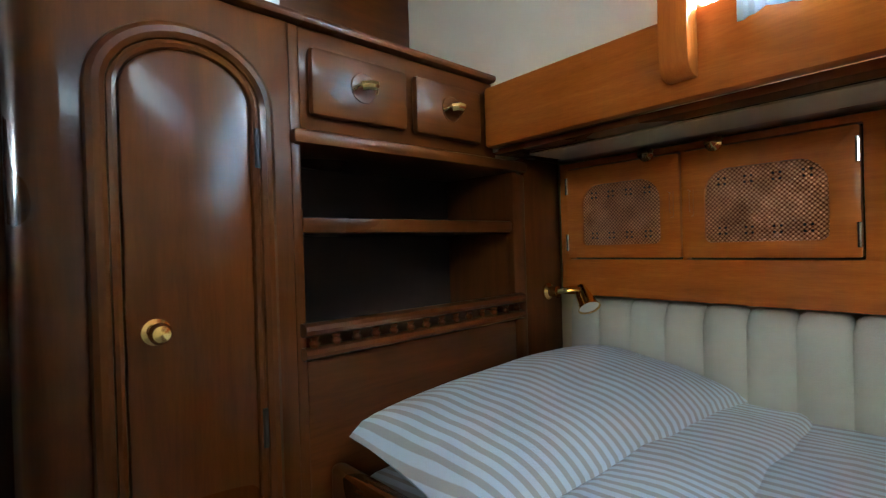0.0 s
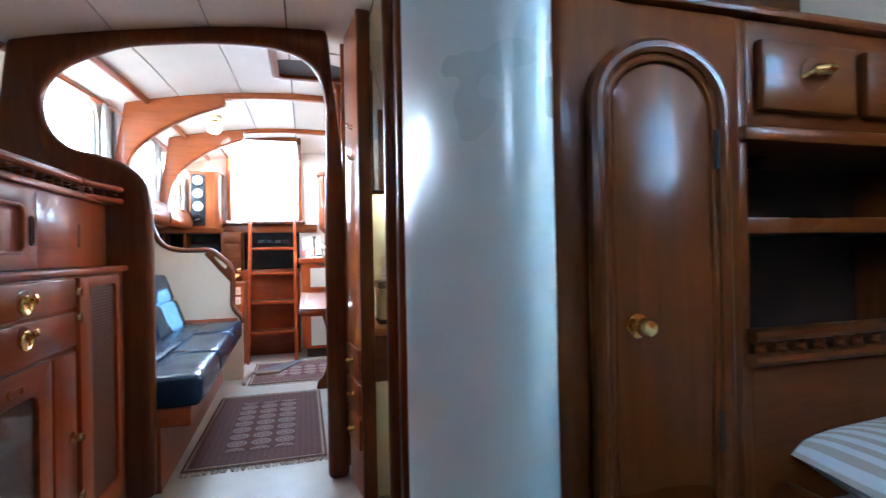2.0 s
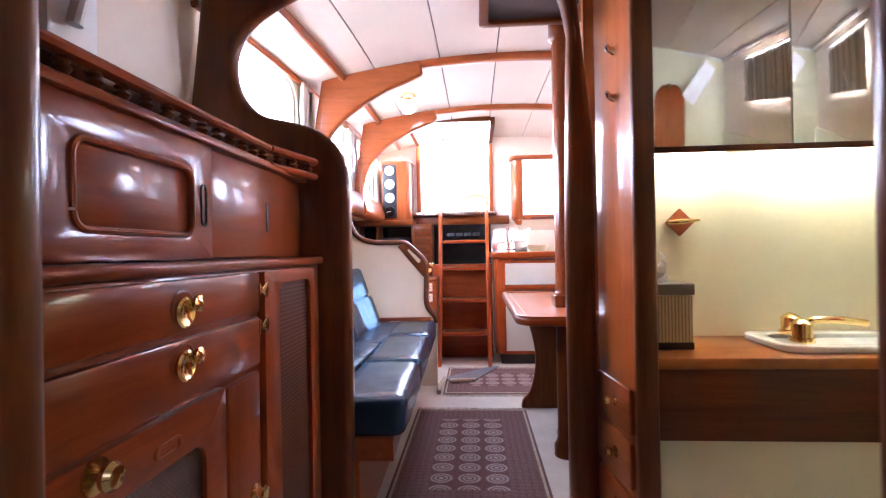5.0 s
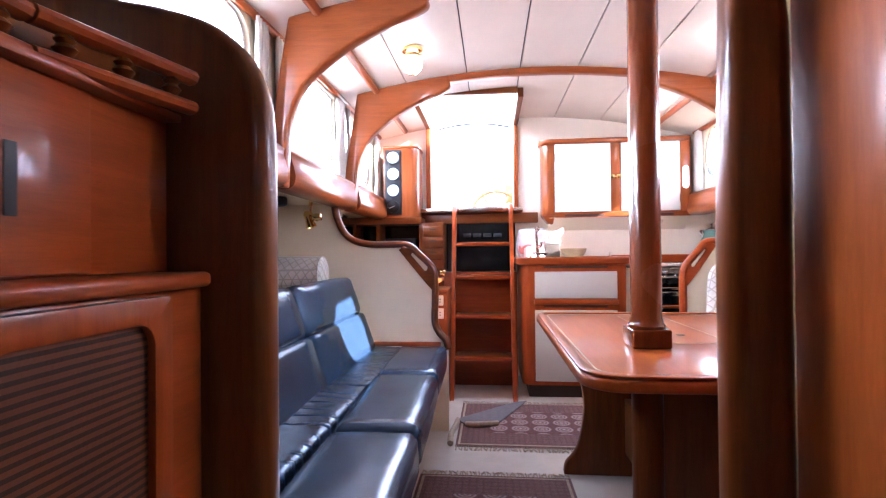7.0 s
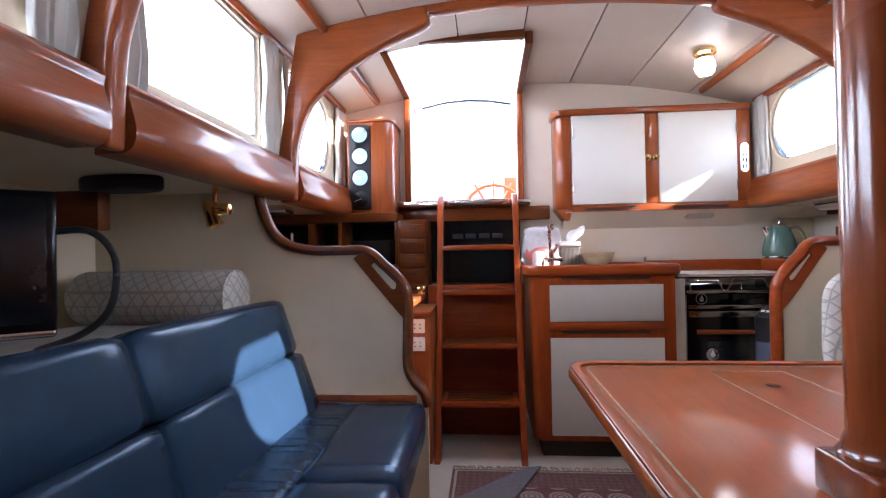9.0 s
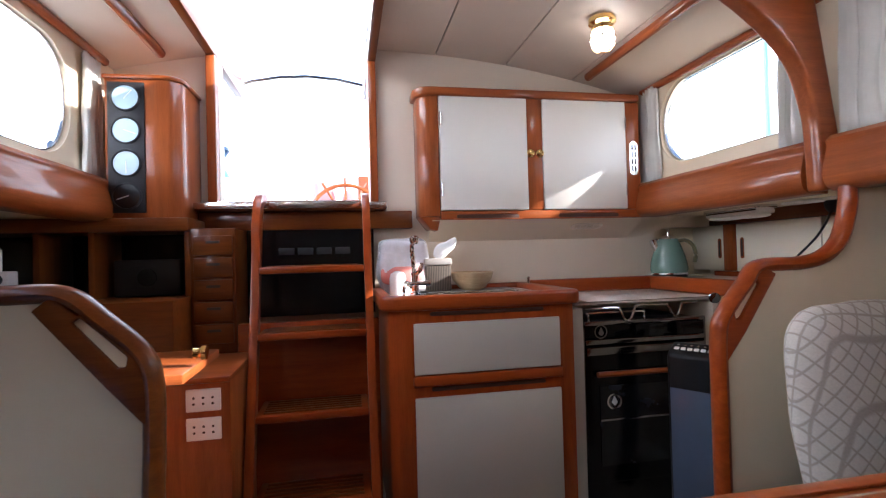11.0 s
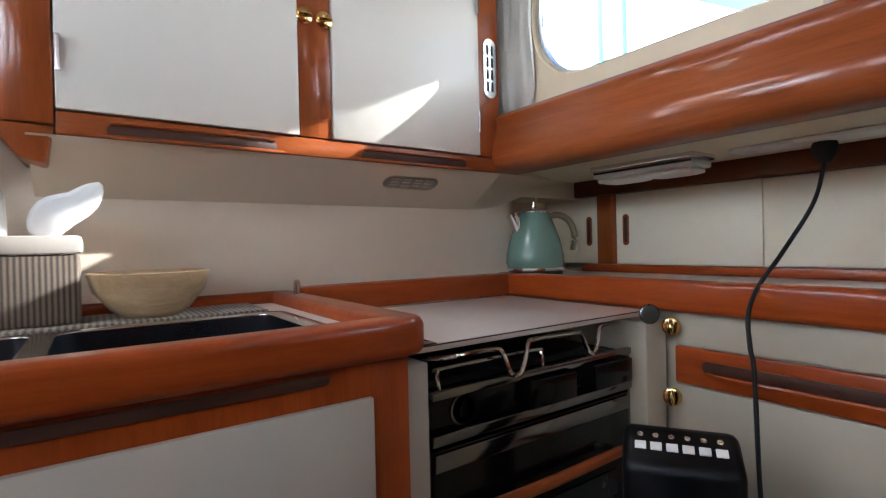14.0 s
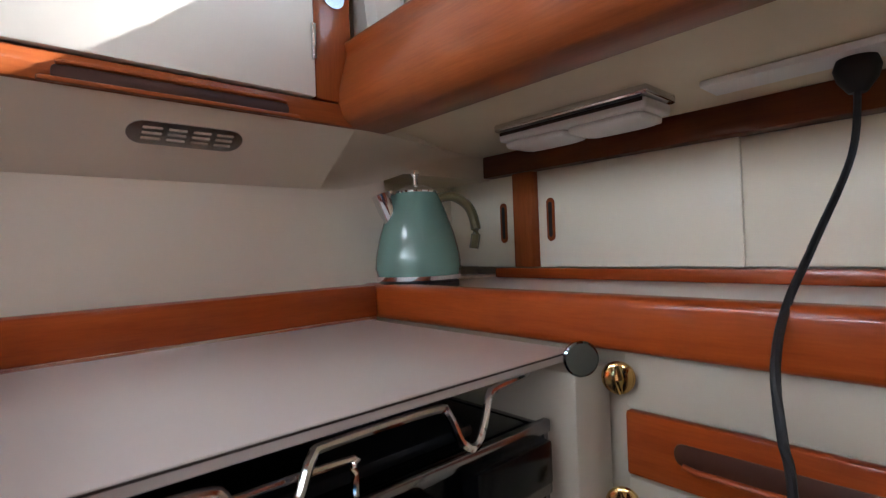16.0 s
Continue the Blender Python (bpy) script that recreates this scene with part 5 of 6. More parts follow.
part("leaf_joint", plate(rrect(.80, .985, 3.70, 4.36, .004), "z", .6942, .6950, [rrect(.803, .982, 3.703, 4.357, .004)]), M_FRINGE, tb2, "pale line of the hinged leaf")
for x, y in ((.885, 4.22), (.885, 3.86)):
    part("finger_hole", lathe([(.014, 0), (.014, .0015), (.011, .0018), (.001, .0016)], (x, y, .6942), "z", 16), M_DARK, tb2, "brass-rimmed finger hole")
part("pedestal", plate([(p.x, p.y) for p in smooth([(.70, 0.0), (.71, .05), (.74, .12), (.76, .30), (.74, .46), (.70, .58), (.64, .661)], 4)] + [(1.28, .661)] + [(p.x, p.y) for p in smooth([(1.26, .60), (1.20, .5), (1.16, .3), (1.20, .12), (1.28, .05), (1.30, 0)], 4)], "y", 3.86, 3.92, (), .008, 2), M_WZ, tb2)
part("pedestal", plate([(p.x, p.y) for p in smooth([(.56, 0.0), (.57, .05), (.62, .12), (.65, .30), (.62, .48), (.57, .60), (.52, .661)], 4)] + [(1.28, .661)] + [(p.x, p.y) for p in smooth([(1.26, .60), (1.20, .5), (1.16, .3), (1.20, .12), (1.28, .05), (1.30, 0)], 4)], "y", 4.34, 4.38, (), .008, 2), M_WZ, tb2)
part("stretcher", box(.82, .96, 3.92, 4.34, .10, .34, .006), M_WY, tb2)
ps = thing("mast_post", "round varnished support post on a square plinth through the table", "post", (.712, 3.655, 0), "", "structure")
M_POST = wood("post cherry", "z", (0.125, 0.026, 0.005), (0.205, 0.046, 0.009), .26, .7)
PX, PY = .712, 3.655
part("lower_shaft", lathe([(.045, .0), (.045, .66)], (PX, PY, 0), "z", 24), M_WZ, ps)
part("foot", lathe([(.062, .0), (.062, .05), (.05, .07), (.046, .09)], (PX, PY, 0), "z", 24), M_WZ, ps)
part("plinth", moved(box(-.056, .056, -.056, .056, .695, .750, .006, None, 3), Matrix.Translation((PX, PY, 0)) @ pose(0, 0, 0, 0, 0, 0)), M_POST, ps)
part("shaft", lathe([(.053, .7505), (.055, .758), (.050, .764), (.048, .772), (.0445, .782), (.0445, 1.93), (.053, 1.94), (.057, 1.955), (.057, zc(PX, PY) - .002)], (PX, PY, 0), "z", 28), M_POST, ps)

# ceiling lamps: brass base, glass and cage
def bulkhead_lamp(x, y, lit=True):
    z = zc(x, y)
    t = thing("ceiling_lamp", "brass caged bulkhead lamp with a lit frosted glass", "lamp", (x, y, z - .13), "ceiling lamps")
    part("base", lathe([(.052, -.002), (.052, -.02), (.036, -.028), (.034, -.045)], (x, y, z), "z", 22), M_BRASS, t)
    part("glass", lathe([(.033, -.046), (.042, -.055), (.047, -.08), (.042, -.105), (.024, -.122), (.001, -.127)], (x, y, z), "z", 22), M_LAMPGLASS, t, "frosted white glass")
    cage = part("cage", lathe([(.050, -.078), (.052, -.080), (.050, -.082)], (x, y, z), "z", 22), M_BRASS, t)
    for a in (0, 60, 120):
        c_, s_ = math.cos(radians(a)), math.sin(radians(a))
        part("cage_wire", tube([(x + r * c_, y + r * s_, z + h) for r, h in ((.036, -.04), (.047, -.055), (.051, -.08), (.046, -.107), (.026, -.127), (0, -.132), (-.026, -.127), (-.046, -.107), (-.051, -.08), (-.047, -.055), (-.036, -.04))], .0022, 6), M_BRASS, cage)
    return t


bulkhead_lamp(-.13, 4.55)
bulkhead_lamp(1.31, 5.517)
bulkhead_lamp(1.33, 4.42)
hb = thing("deck_hatch", "dark framed deck hatch in the saloon ceiling", "hatch", (.56, 3.35, 1.95), "", "structure")
part("frame", plate(rrect(.33, .79, 3.12, 3.58, .03), "z", zc(.56, 3.35) - .022, zc(.56, 3.35) + .004, [rrect(.37, .75, 3.16, 3.54, .03)], .004), M_WX, hb)
part("blind", box(.365, .755, 3.155, 3.545, zc(.56, 3.35) - .004, zc(.56, 3.35) + .002, 0), M_DARK, hb)
for x, y in ((.05, 2.20),):
    gh = thing("grab_rail", "chrome grab rail on the passage ceiling", "rail", (x, y, 1.93))
    part("bar", tube(smooth([(x - .03, y - .16, zc(x, y) - .004), (x - .02, y - .14, zc(x, y) - .03), (x, y, zc(x, y) - .032), (x + .02, y + .14, zc(x, y) - .03), (x + .03, y + .16, zc(x, y) - .004)], 4), .007, 8), M_CHROME, gh)

# curtains
def curtain(x, y0, y1, z0, z1, n, s_):
    t = thing("curtain", "gathered pale ribbed curtain tied beside the window", "curtain", (x, (y0 + y1) / 2, z0), "window curtains")
    pts = []
    m_ = n * 8
    for i in range(m_ + 1):
        y = y0 + (y1 - y0) * i / m_
        pts.append((x + .011 * math.sin(2 * math.pi * n * i / m_) + .004 * math.sin(i * 1.7), y))
    b = bmesh.new()
    nz = 8
    g = [[b.verts.new((px + .004 * math.sin(k * 1.3 + py * 30), py + .006 * math.sin(k * .8) * (1 if py > (y0 + y1) / 2 else -1), z0 + (z1 - z0) * k / nz)) for px, py in pts] for k in range(nz + 1)]
    for k in range(nz):
        for i in range(m_):
            b.faces.new((g[k][i], g[k][i + 1], g[k + 1][i + 1], g[k + 1][i]))
    o = part("cloth", b, M_CURT, t)
    so = o.modifiers.new("thick", "SOLIDIFY")
    so.thickness = .002
    return t


M_CURT = paint("curtain cloth", (0.66, 0.64, 0.58), 0.85, 0.05, 12.0, 0.25, 400.0)
for y0, y1, n in ((3.88, 3.985, 4), (4.06, 4.20, 5), (4.86, 4.99, 5), (5.07, 5.12, 2), (5.80, 5.93, 5)):
    curtain(XL + .022, y0, y1, 1.408, 1.875, n, 1)
for y0, y1, n in ((4.06, 4.26, 6), (4.72, 4.99, 9), (5.07, 5.20, 5), (5.87, 6.0, 5)):
    curtain(XR - .022, y0, y1, 1.408, 1.865, n, -1)

# ---- galley ----
ov = thing("overhead_cabinet", "wall cabinet with white laminate doors and varnished rounded frame", "cabinet", (1.2, 6.0, 1.25))
part("body", box(.74, 1.735, 5.975, YA - .001, 1.262, 1.84, .002), M_CX, ov)
part("top_rail", plate([(1.735, 5.94), (1.735, 6.098), (.628, 6.098), (.628, 6.00)] + [(.70 - .072 * math.cos(radians(a)), 6.012 - .075 * math.sin(radians(a))) for a in range(15, 91, 15)], "z", 1.806, 1.845, (), .010, 3), M_CX, ov)
part("end_post", plate([(.738, 5.952), (.738, 6.098), (.645, 6.098), (.645, 6.02)] + [(.705 - .06 * math.cos(radians(a)), 6.02 - .068 * math.sin(radians(a))) for a in range(15, 91, 15)], "z", 1.262, 1.8055, (), .002), M_CZ, ov)
part("end_foot", plate([(.700, 1.2615), (.647, 1.2615), (.690, 1.205), (.725, 1.195), (.740, 1.2615)], "y", 5.96, 6.098, (), .006), M_CZ, ov)
part("bottom_rail", box(.739, 1.735, 5.952, 5.9745, 1.245, 1.2860, .006), M_CX, ov)
part("mid_stile", box(1.158, 1.232, 5.952, 5.9745, 1.287, 1.8055, .003), M_CZ, ov)
part("end_stile", box(1.662, 1.735, 5.952, 5.9745, 1.287, 1.8055, .003), M_CZ, ov)
for x0, x1, xk in ((.741, 1.156, 1.172), (1.234, 1.660, 1.218)):
    d = part("door", box(x0, x1, 5.947, 5.9740, 1.288, 1.8050, .003), M_LAM, ov, "white laminate door")
    button_latch((xk, 5.951, 1.55), "y", -1, d, .019)
    xh = x0 + .004 if xk > x1 else x1 - .004
    for z in (1.38, 1.70):
        part("hinge", lathe([(.0045, -.03), (.0045, .03)], (xh, 5.943, z), "z", 8), M_STEEL, d)
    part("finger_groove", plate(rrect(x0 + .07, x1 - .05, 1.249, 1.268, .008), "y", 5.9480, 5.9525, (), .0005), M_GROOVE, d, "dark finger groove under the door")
    part("lip", tube([(x0 + .075, 5.9475, 1.270), (x0 + .09, 5.9470, 1.272), (x1 - .07, 5.9470, 1.272), (x1 - .055, 5.9475, 1.270)], .0032, 8), M_CX, d)
    part("lip", box(x0 + .055, x1 - .035, 5.936, 5.9475, 1.243, 1.2495, .003), M_CX, d)
vent = thing("vent_grille", "oval stainless vent grille beside the cabinet", "vent", (1.70, 5.95, 1.45))
part("plate", plate(rrect(1.678, 1.722, 1.45, 1.615, .022), "y", 5.9475, 5.9515, [rrect(1.688 + .016 * j, 1.696 + .016 * j, 1.468 + .034 * i, 1.496 + .034 * i, .0035, 3) for i in range(4) for j in range(2)], .0008), M_STEEL, vent)
part("backing", box(1.684, 1.716, 5.9516, 5.9519, 1.46, 1.605, 0), M_DARK, vent)
# sloped soffit under the cabinet
struct("galley_soffit", plate([(5.955, 1.244), (6.099, 1.244), (6.099, 1.152), (6.086, 1.160), (6.07, 1.172)], "x", .70, 1.739), M_WALL, "off-white sloped soffit under the wall cabinet", "wall")
cove = bmesh.new()
rings = []
for i in range(15):
    u = i / 14
    k = .5 + .5 * math.cos(math.pi * u)
    x, dy, dz = 1.740 + .46 * u, .004 + .140 * k, .004 + .106 * k
    arc = [(6.0985 - dy * (1 - math.sin(radians(a))) , 1.2615 - .0175 * k - (dz - .0175 * k) * (1 - math.cos(radians(a)))) for a in range(0, 91, 10)]
    rings.append([cove.verts.new((x, y, z)) for y, z in arc + [(6.0990, 1.2615), (6.0985 - dy, 1.2615)]])
for p0, p1 in zip(rings, rings[1:]):
    for k in range(len(p0)):
        cove.faces.new((p0[k], p0[(k + 1) % len(p0)], p1[(k + 1) % len(p1)], p1[k]))
cove.faces.new(rings[0])
cove.faces.new(rings[-1])
struct("galley_soffit_end", cove, M_WALL, "off-white soffit fairing into the side deck", "wall")
v2 = thing("vent_grille", "oval stainless vent grille in the soffit", "vent", (1.45, 6.0, 1.2))
g = plate(rrect(-.082, .082, -.024, .024, .024), "y", -.003, 0, [rrect(-.062 + .034 * i, -.036 + .034 * i, -.014 + .011 * j, -.008 + .011 * j, .002, 2) for i in range(4) for j in range(3)], .0008)
sm = Matrix.Translation((1.472, 6.010, 1.211)) @ pose(0, 0, 0, 58, 0, 0)
part("plate", moved(g, sm), M_STEEL, v2)
part("backing", moved(box(-.07, .07, 0, .0012, -.018, .018, 0), sm), M_DARK, v2)

# sink unit
sk = thing("sink_cabinet", "galley sink cabinet with white laminate fronts in varnished frames", "cabinet", (.8, 5.7, 0))
KL = [(1.135, 5.485), (1.135, 6.06), (.455, 6.06), (.455, 5.545)] + [(.515 - .06 * math.cos(radians(a)), 5.545 - .06 * math.sin(radians(a))) for a in range(15, 91, 15)]
part("carcass", plate(KL, "z", .09, .8945, [rrect(.58, .72, 5.58, 5.84, .025), rrect(.73, 1.055, 5.58, 5.84, .03)], .0), M_PZ, sk)
part("toe_kick", box(.50, 1.13, 5.53, 6.0, 0, .0895, 0), M_DARK, sk)
# Low fronts carry their shade in the laminate colour.
part("drawer_front", box(.540, 1.078, 5.474, 5.4845, .672, .850, .003), M_LAM_DIM, sk, "white laminate drawer front")
part("door_front", box(.540, 1.078, 5.474, 5.4845, .118, .592, .003), M_LAM_DIM, sk, "white laminate door")
# Flat strips; the groove's shade is only in their colour.
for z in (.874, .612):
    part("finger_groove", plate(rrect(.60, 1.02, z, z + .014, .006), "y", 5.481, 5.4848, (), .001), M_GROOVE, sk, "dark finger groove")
part("mid_rail", box(.535, 1.085, 5.470, 5.4845, .632, .668, .006), M_PX, sk)
KT = [(1.127 + .038 * math.sin(radians(a)), 5.500 - .038 * math.cos(radians(a))) for a in (0, 18, 36, 54, 72, 90)] + [(1.165, 6.06), (.425, 6.06), (.425, 5.535)] + [(.498 - .073 * math.cos(radians(a)), 5.535 - .073 * math.sin(radians(a))) for a in range(15, 91, 15)]
KI = [(1.115, 5.512), (1.115, 6.04), (.475, 6.04), (.475, 5.56)] + [(.52 - .045 * math.cos(radians(a)), 5.56 - .048 * math.sin(radians(a))) for a in range(15, 91, 15)]
SINKS = [rrect(.585, .715, 5.585, 5.835, .025), rrect(.735, 1.05, 5.585, 5.835, .03)]
part("fiddle_rim", plate(KT, "z", .8950, .948, [KI], .014, 4), M_PX, sk, "rounded varnished fiddle rail")
part("worktop", plate(KI, "z", .896, .922, SINKS, 0), M_COUNTER, sk, "pale laminate worktop")
sn = thing("double_sink", "stainless double sink set in the worktop", "sink", (.8, 5.7, .8))
part("rim", plate(rrect(.555, 1.08, 5.555, 5.865, .035), "z", .8945, .8985, [rrect(.590, .710, 5.590, 5.830, .022), rrect(.740, 1.045, 5.590, 5.830, .028)], .0015), M_STEEL, sn)
for o in (rrect(.587, .713, 5.587, 5.833, .024), rrect(.737, 1.048, 5.587, 5.833, .029)):
    b = plate(o, "z", .765, .8944)
    tops = [f for f in b.faces if f.normal.z > .9 and f.calc_center_median().z > .89]
    bmesh.ops.delete(b, geom=tops, context="FACES")
    part("bowl", b, M_SINK, sn)
fa = thing("mixer_tap", "chrome galley mixer tap with a tall spout", "tap", (.60, 5.86, .894))
part("body", lathe([(.022, 0), (.022, .01), (.016, .014), (.015, .075), (.017, .09), (.001, .10)], (.592, 5.80, .899), "z", 18), M_CHROME, fa)
part("spout", tube(smooth([(.592, 5.80, .985), (.585, 5.80, 1.06), (.582, 5.79, 1.10), (.585, 5.76, 1.125)], 4), .010, 10), M_CHROME, fa)
part("spray_head", lathe([(.012, -.02), (.019, -.008), (.020, .006), (.010, .014), (.001, .016)], (.586, 5.745, 1.125), "z", 16), M_CHROME, fa)
part("lever", tube([(.592, 5.80, .975), (.612, 5.77, 1.00), (.618, 5.765, 1.03)], [.008, .010, .007], 10), M_CHROME, fa)
part("handle", lathe([(.012, -.055), (.013, -.04), (.009, -.03), (.009, .03), (.013, .04), (.012, .055)], (.60, 5.79, .945), "x", 14), M_CHROME, fa)
pu = thing("foot_tap", "small chrome pump spout beside the mixer tap", "tap", (.54, 5.72, .894))
part("spout", tube(smooth([(.535, 5.70, .894), (.535, 5.70, .93), (.545, 5.69, .945), (.56, 5.68, .935)], 3), .007, 8), M_CHROME, pu)
mat_ = thing("drying_mat", "dark ribbed drying mat behind the sink", "mat", (.85, 5.95, .894))
part("mat", box(.66, 1.06, 5.875, 6.03, .8945, .9005, .002), striped("ribbed mat", "x", .010, (.10, .08, .06), (.26, .22, .17)), mat_)
bw = thing("wooden_bowl", "pale turned bamboo bowl", "bowl", (.875, 5.94, .90))
part("shell", lathe([(.045, 0), (.062, .012), (.088, .045), (.098, .078), (.094, .080), (.084, .050), (.055, .018), (.001, .014)], (.872, 5.945, .901), "z", 30), M_BAMBOO, bw)
wb = thing("wicker_tissue_box", "wicker tissue box with a pale lid and a pulled tissue", "tissue box", (.71, 5.95, .90))
part("basket", box(.652, .768, 5.90, 6.02, .901, 1.015, .006), M_WICKER, wb)
part("lid", box(.648, .772, 5.896, 6.024, 1.0155, 1.045, .006), paint("beige lid", (.36, .32, .28), .6), wb)
part("tissue", tube(smooth([(.715, 5.95, 1.045), (.735, 5.945, 1.08), (.77, 5.94, 1.10), (.80, 5.94, 1.135)], 4), [.016, .022, .027, .030, .031, .030, .028, .026, .024, .022, .018, .012, .004], 8, None, .45), M_TISSUE, wb)
bg_ = thing("plastic_bag", "crumpled clear plastic bag with a pink bottle inside", "bag", (.57, 5.97, .895))
part("film", pad((.462, 5.90, .896), (.665, 6.03, 1.125), .022, 18, .006, None, .022, 8), paint("milky film", (.66, .64, .66), .22, .10, 30.0), bg_, "crumpled milky plastic film")
part("bottle", lathe([(.035, 0), (.036, .07), (.03, .09), (.012, .10)], (.53, 5.886, .896), "z", 16), M_CERAMIC, bg_)
part("label_band", pad((.470, 5.888, .94), (.648, 5.91, 1.01), .02, 6, .004, None, .014, 3), M_PINK, bg_)

for o in (sn, fa, pu, mat_, bw, wb, bg_):
    o.location.z += .028

# cooker
ck2 = thing("cooker_cover", "pale laminate lid over the cooker with a dark edge", "worktop", (1.48, 5.75, .88))
part("lid", box(1.168, 1.775, 5.536, 5.985, .8795, .892, .002), M_COUNTER, ck2)
part("hinge_plate", box(1.1665, 1.215, 5.530, 5.575, .8921, .8945, .001), M_TRIMS, ck2, "dark steel corner plate")
part("edge_line", box(1.170, 1.773, 5.5345, 5.5355, .8885, .8905, 0), M_DARK, ck2)
part("support", box(1.20, 1.745, 5.62, 5.98, .868, .879, 0), M_DARK, ck2)
part("back_strip", box(1.168, 1.79, 5.986, 5.993, .872, .897, .001), M_STEEL, ck2)
part("end_pin", moved(lathe([(.010, .018), (.010, 0), (.021, -.001), (.0215, -.006), (.019, -.008), (.001, -.0085)], (0, 0, 0), "y", 26), Matrix.Translation((1.765, 5.520, .885)) @ pose(0, 0, 0, 0, 0, -38)), metal("dark chrome", (.20, .25, .28), .05), ck2, "round dark chrome end disc")
ckr = thing("cooker", "black enamel galley oven with steel trim behind a wire rail", "cooker", (1.45, 5.75, .06))
part("body", box(1.20, 1.742, 5.585, 5.97, .06, .80, .006), M_BLACK, ckr)
part("control_panel", box(1.215, 1.742, 5.560, 5.5845, .742, .800, .006), M_BLACK, ckr)
part("panel_trim", box(1.215, 1.742, 5.548, 5.5595, .796, .812, .003), M_TRIMS, ckr)
part("panel_trim", box(1.215, 1.742, 5.548, 5.5595, .722, .741, .003), M_TRIMS, ckr)
od = part("oven_door", box(1.215, 1.742, 5.555, 5.5845, .18, .715, .008), M_BLACK, ckr)
part("door_trim", box(1.220, 1.737, 5.549, 5.5545, .680, .710, .003), M_TRIMS, od)
part("door_window", box(1.27, 1.69, 5.5515, 5.5545, .25, .56, .004), M_SCREEN, od)
part("handle", tube([(1.25, 5.525, .612), (1.46, 5.52, .612), (1.67, 5.525, .612)], .011, 10), M_CX, od, "wooden oven handle")
for x in (1.26, 1.66):
    part("handle_bracket", box(x - .008, x + .008, 5.525, 5.5545, .605, .619, .003), M_STEEL, od)
part("badge", lathe([(.027, 0), (.027, -.0022), (.023, -.0022), (.0225, 0)], (1.285, 5.5595, .770), "y", 24), M_TRIMS, ckr, "ring of the cooker badge")
part("badge_drop", plate([(p.x, p.y) for p in smooth([(1.285, .788), (1.293, .773), (1.296, .763), (1.285, .754), (1.274, .763), (1.277, .773)], 3, True)], "y", 5.5555, 5.5598), M_TRIMS, ckr)
part("badge", lathe([(.031, 0), (.031, -.0015), (.026, -.0022), (.025, -.0012), (.001, -.0012)], (1.33, 5.5512, .498), "y", 24), M_STEEL, od, "round oven badge")
part("badge_drop", plate([(1.33, .520), (1.342, .495), (1.33, .482), (1.318, .495)], "y", 5.5475, 5.5496), M_PLASTIC, od)
part("door_trim", box(1.27, 1.735, 5.5488, 5.5512, .424, .432, .001), M_TRIMS, od)
for x0, x1 in ((1.42, 1.545), (1.60, 1.725)):
    part("control_block", box(x0, x1, 5.534, 5.5598, .744, .795, .004), M_BLACK, ckr, "glossy black control block")
part("wire_rail", tube(smooth([(1.235, 5.60, .855), (1.25, 5.56, .860), (1.345, 5.55, .862), (1.365, 5.546, .852), (1.378, 5.542, .818), (1.40, 5.542, .812), (1.418, 5.546, .835), (1.432, 5.55, .862), (1.45, 5.552, .866), (1.56, 5.552, .866), (1.578, 5.55, .858), (1.592, 5.546, .826), (1.61, 5.545, .818), (1.625, 5.547, .836), (1.638, 5.551, .862), (1.655, 5.555, .867), (1.72, 5.565, .868), (1.738, 5.60, .868)], 4), .0045, 8), M_CHROME, ckr, "bent chrome fiddle rail")
part("wire_rail", tube(smooth([(1.235, 5.556, .81), (1.235, 5.56, .838), (1.25, 5.565, .842), (1.46, 5.565, .842), (1.475, 5.562, .835), (1.475, 5.558, .812)], 4), .0035, 8), M_CHROME, ckr)
part("grate", box(1.22, 1.66, 5.60, 5.92, .801, .815, .004), M_RUBBER, ckr)
part("side_flange", box(1.743, 1.752, 5.56, 5.97, .30, .80, .002), M_TRIMS, ckr, "steel side flange")
part("side_flange", box(1.199, 1.2125, 5.55, 5.58, .30, .79, .002), M_TRIMS, ckr, "steel side flange")
struct("cooker_side_panel", box(1.754, 1.832, 5.520, 5.98, 0, .868, .003), M_CREAM_DIM, "white laminate panel beside the cooker", "panel")
struct("cooker_side_strip", box(1.136, 1.198, 5.53, 5.98, 0, .866, .003), M_LAM_DIM, "narrow white laminate panel beside the cooker", "panel")
struct("trim", box(1.167, 1.80, 5.994, 6.03, .868, .957, .008), M_PX, "varnished fiddle along the back of the counter", "trim")
pn = thing("bolt_stub", "small steel pin on the fiddle", "pin", (1.135, 5.93, .948))
part("pin", lathe([(.007, 0), (.007, .026), (.004, .03), (.001, .031)], (1.135, 5.93, .9482), "z", 12), M_STEEL, pn)

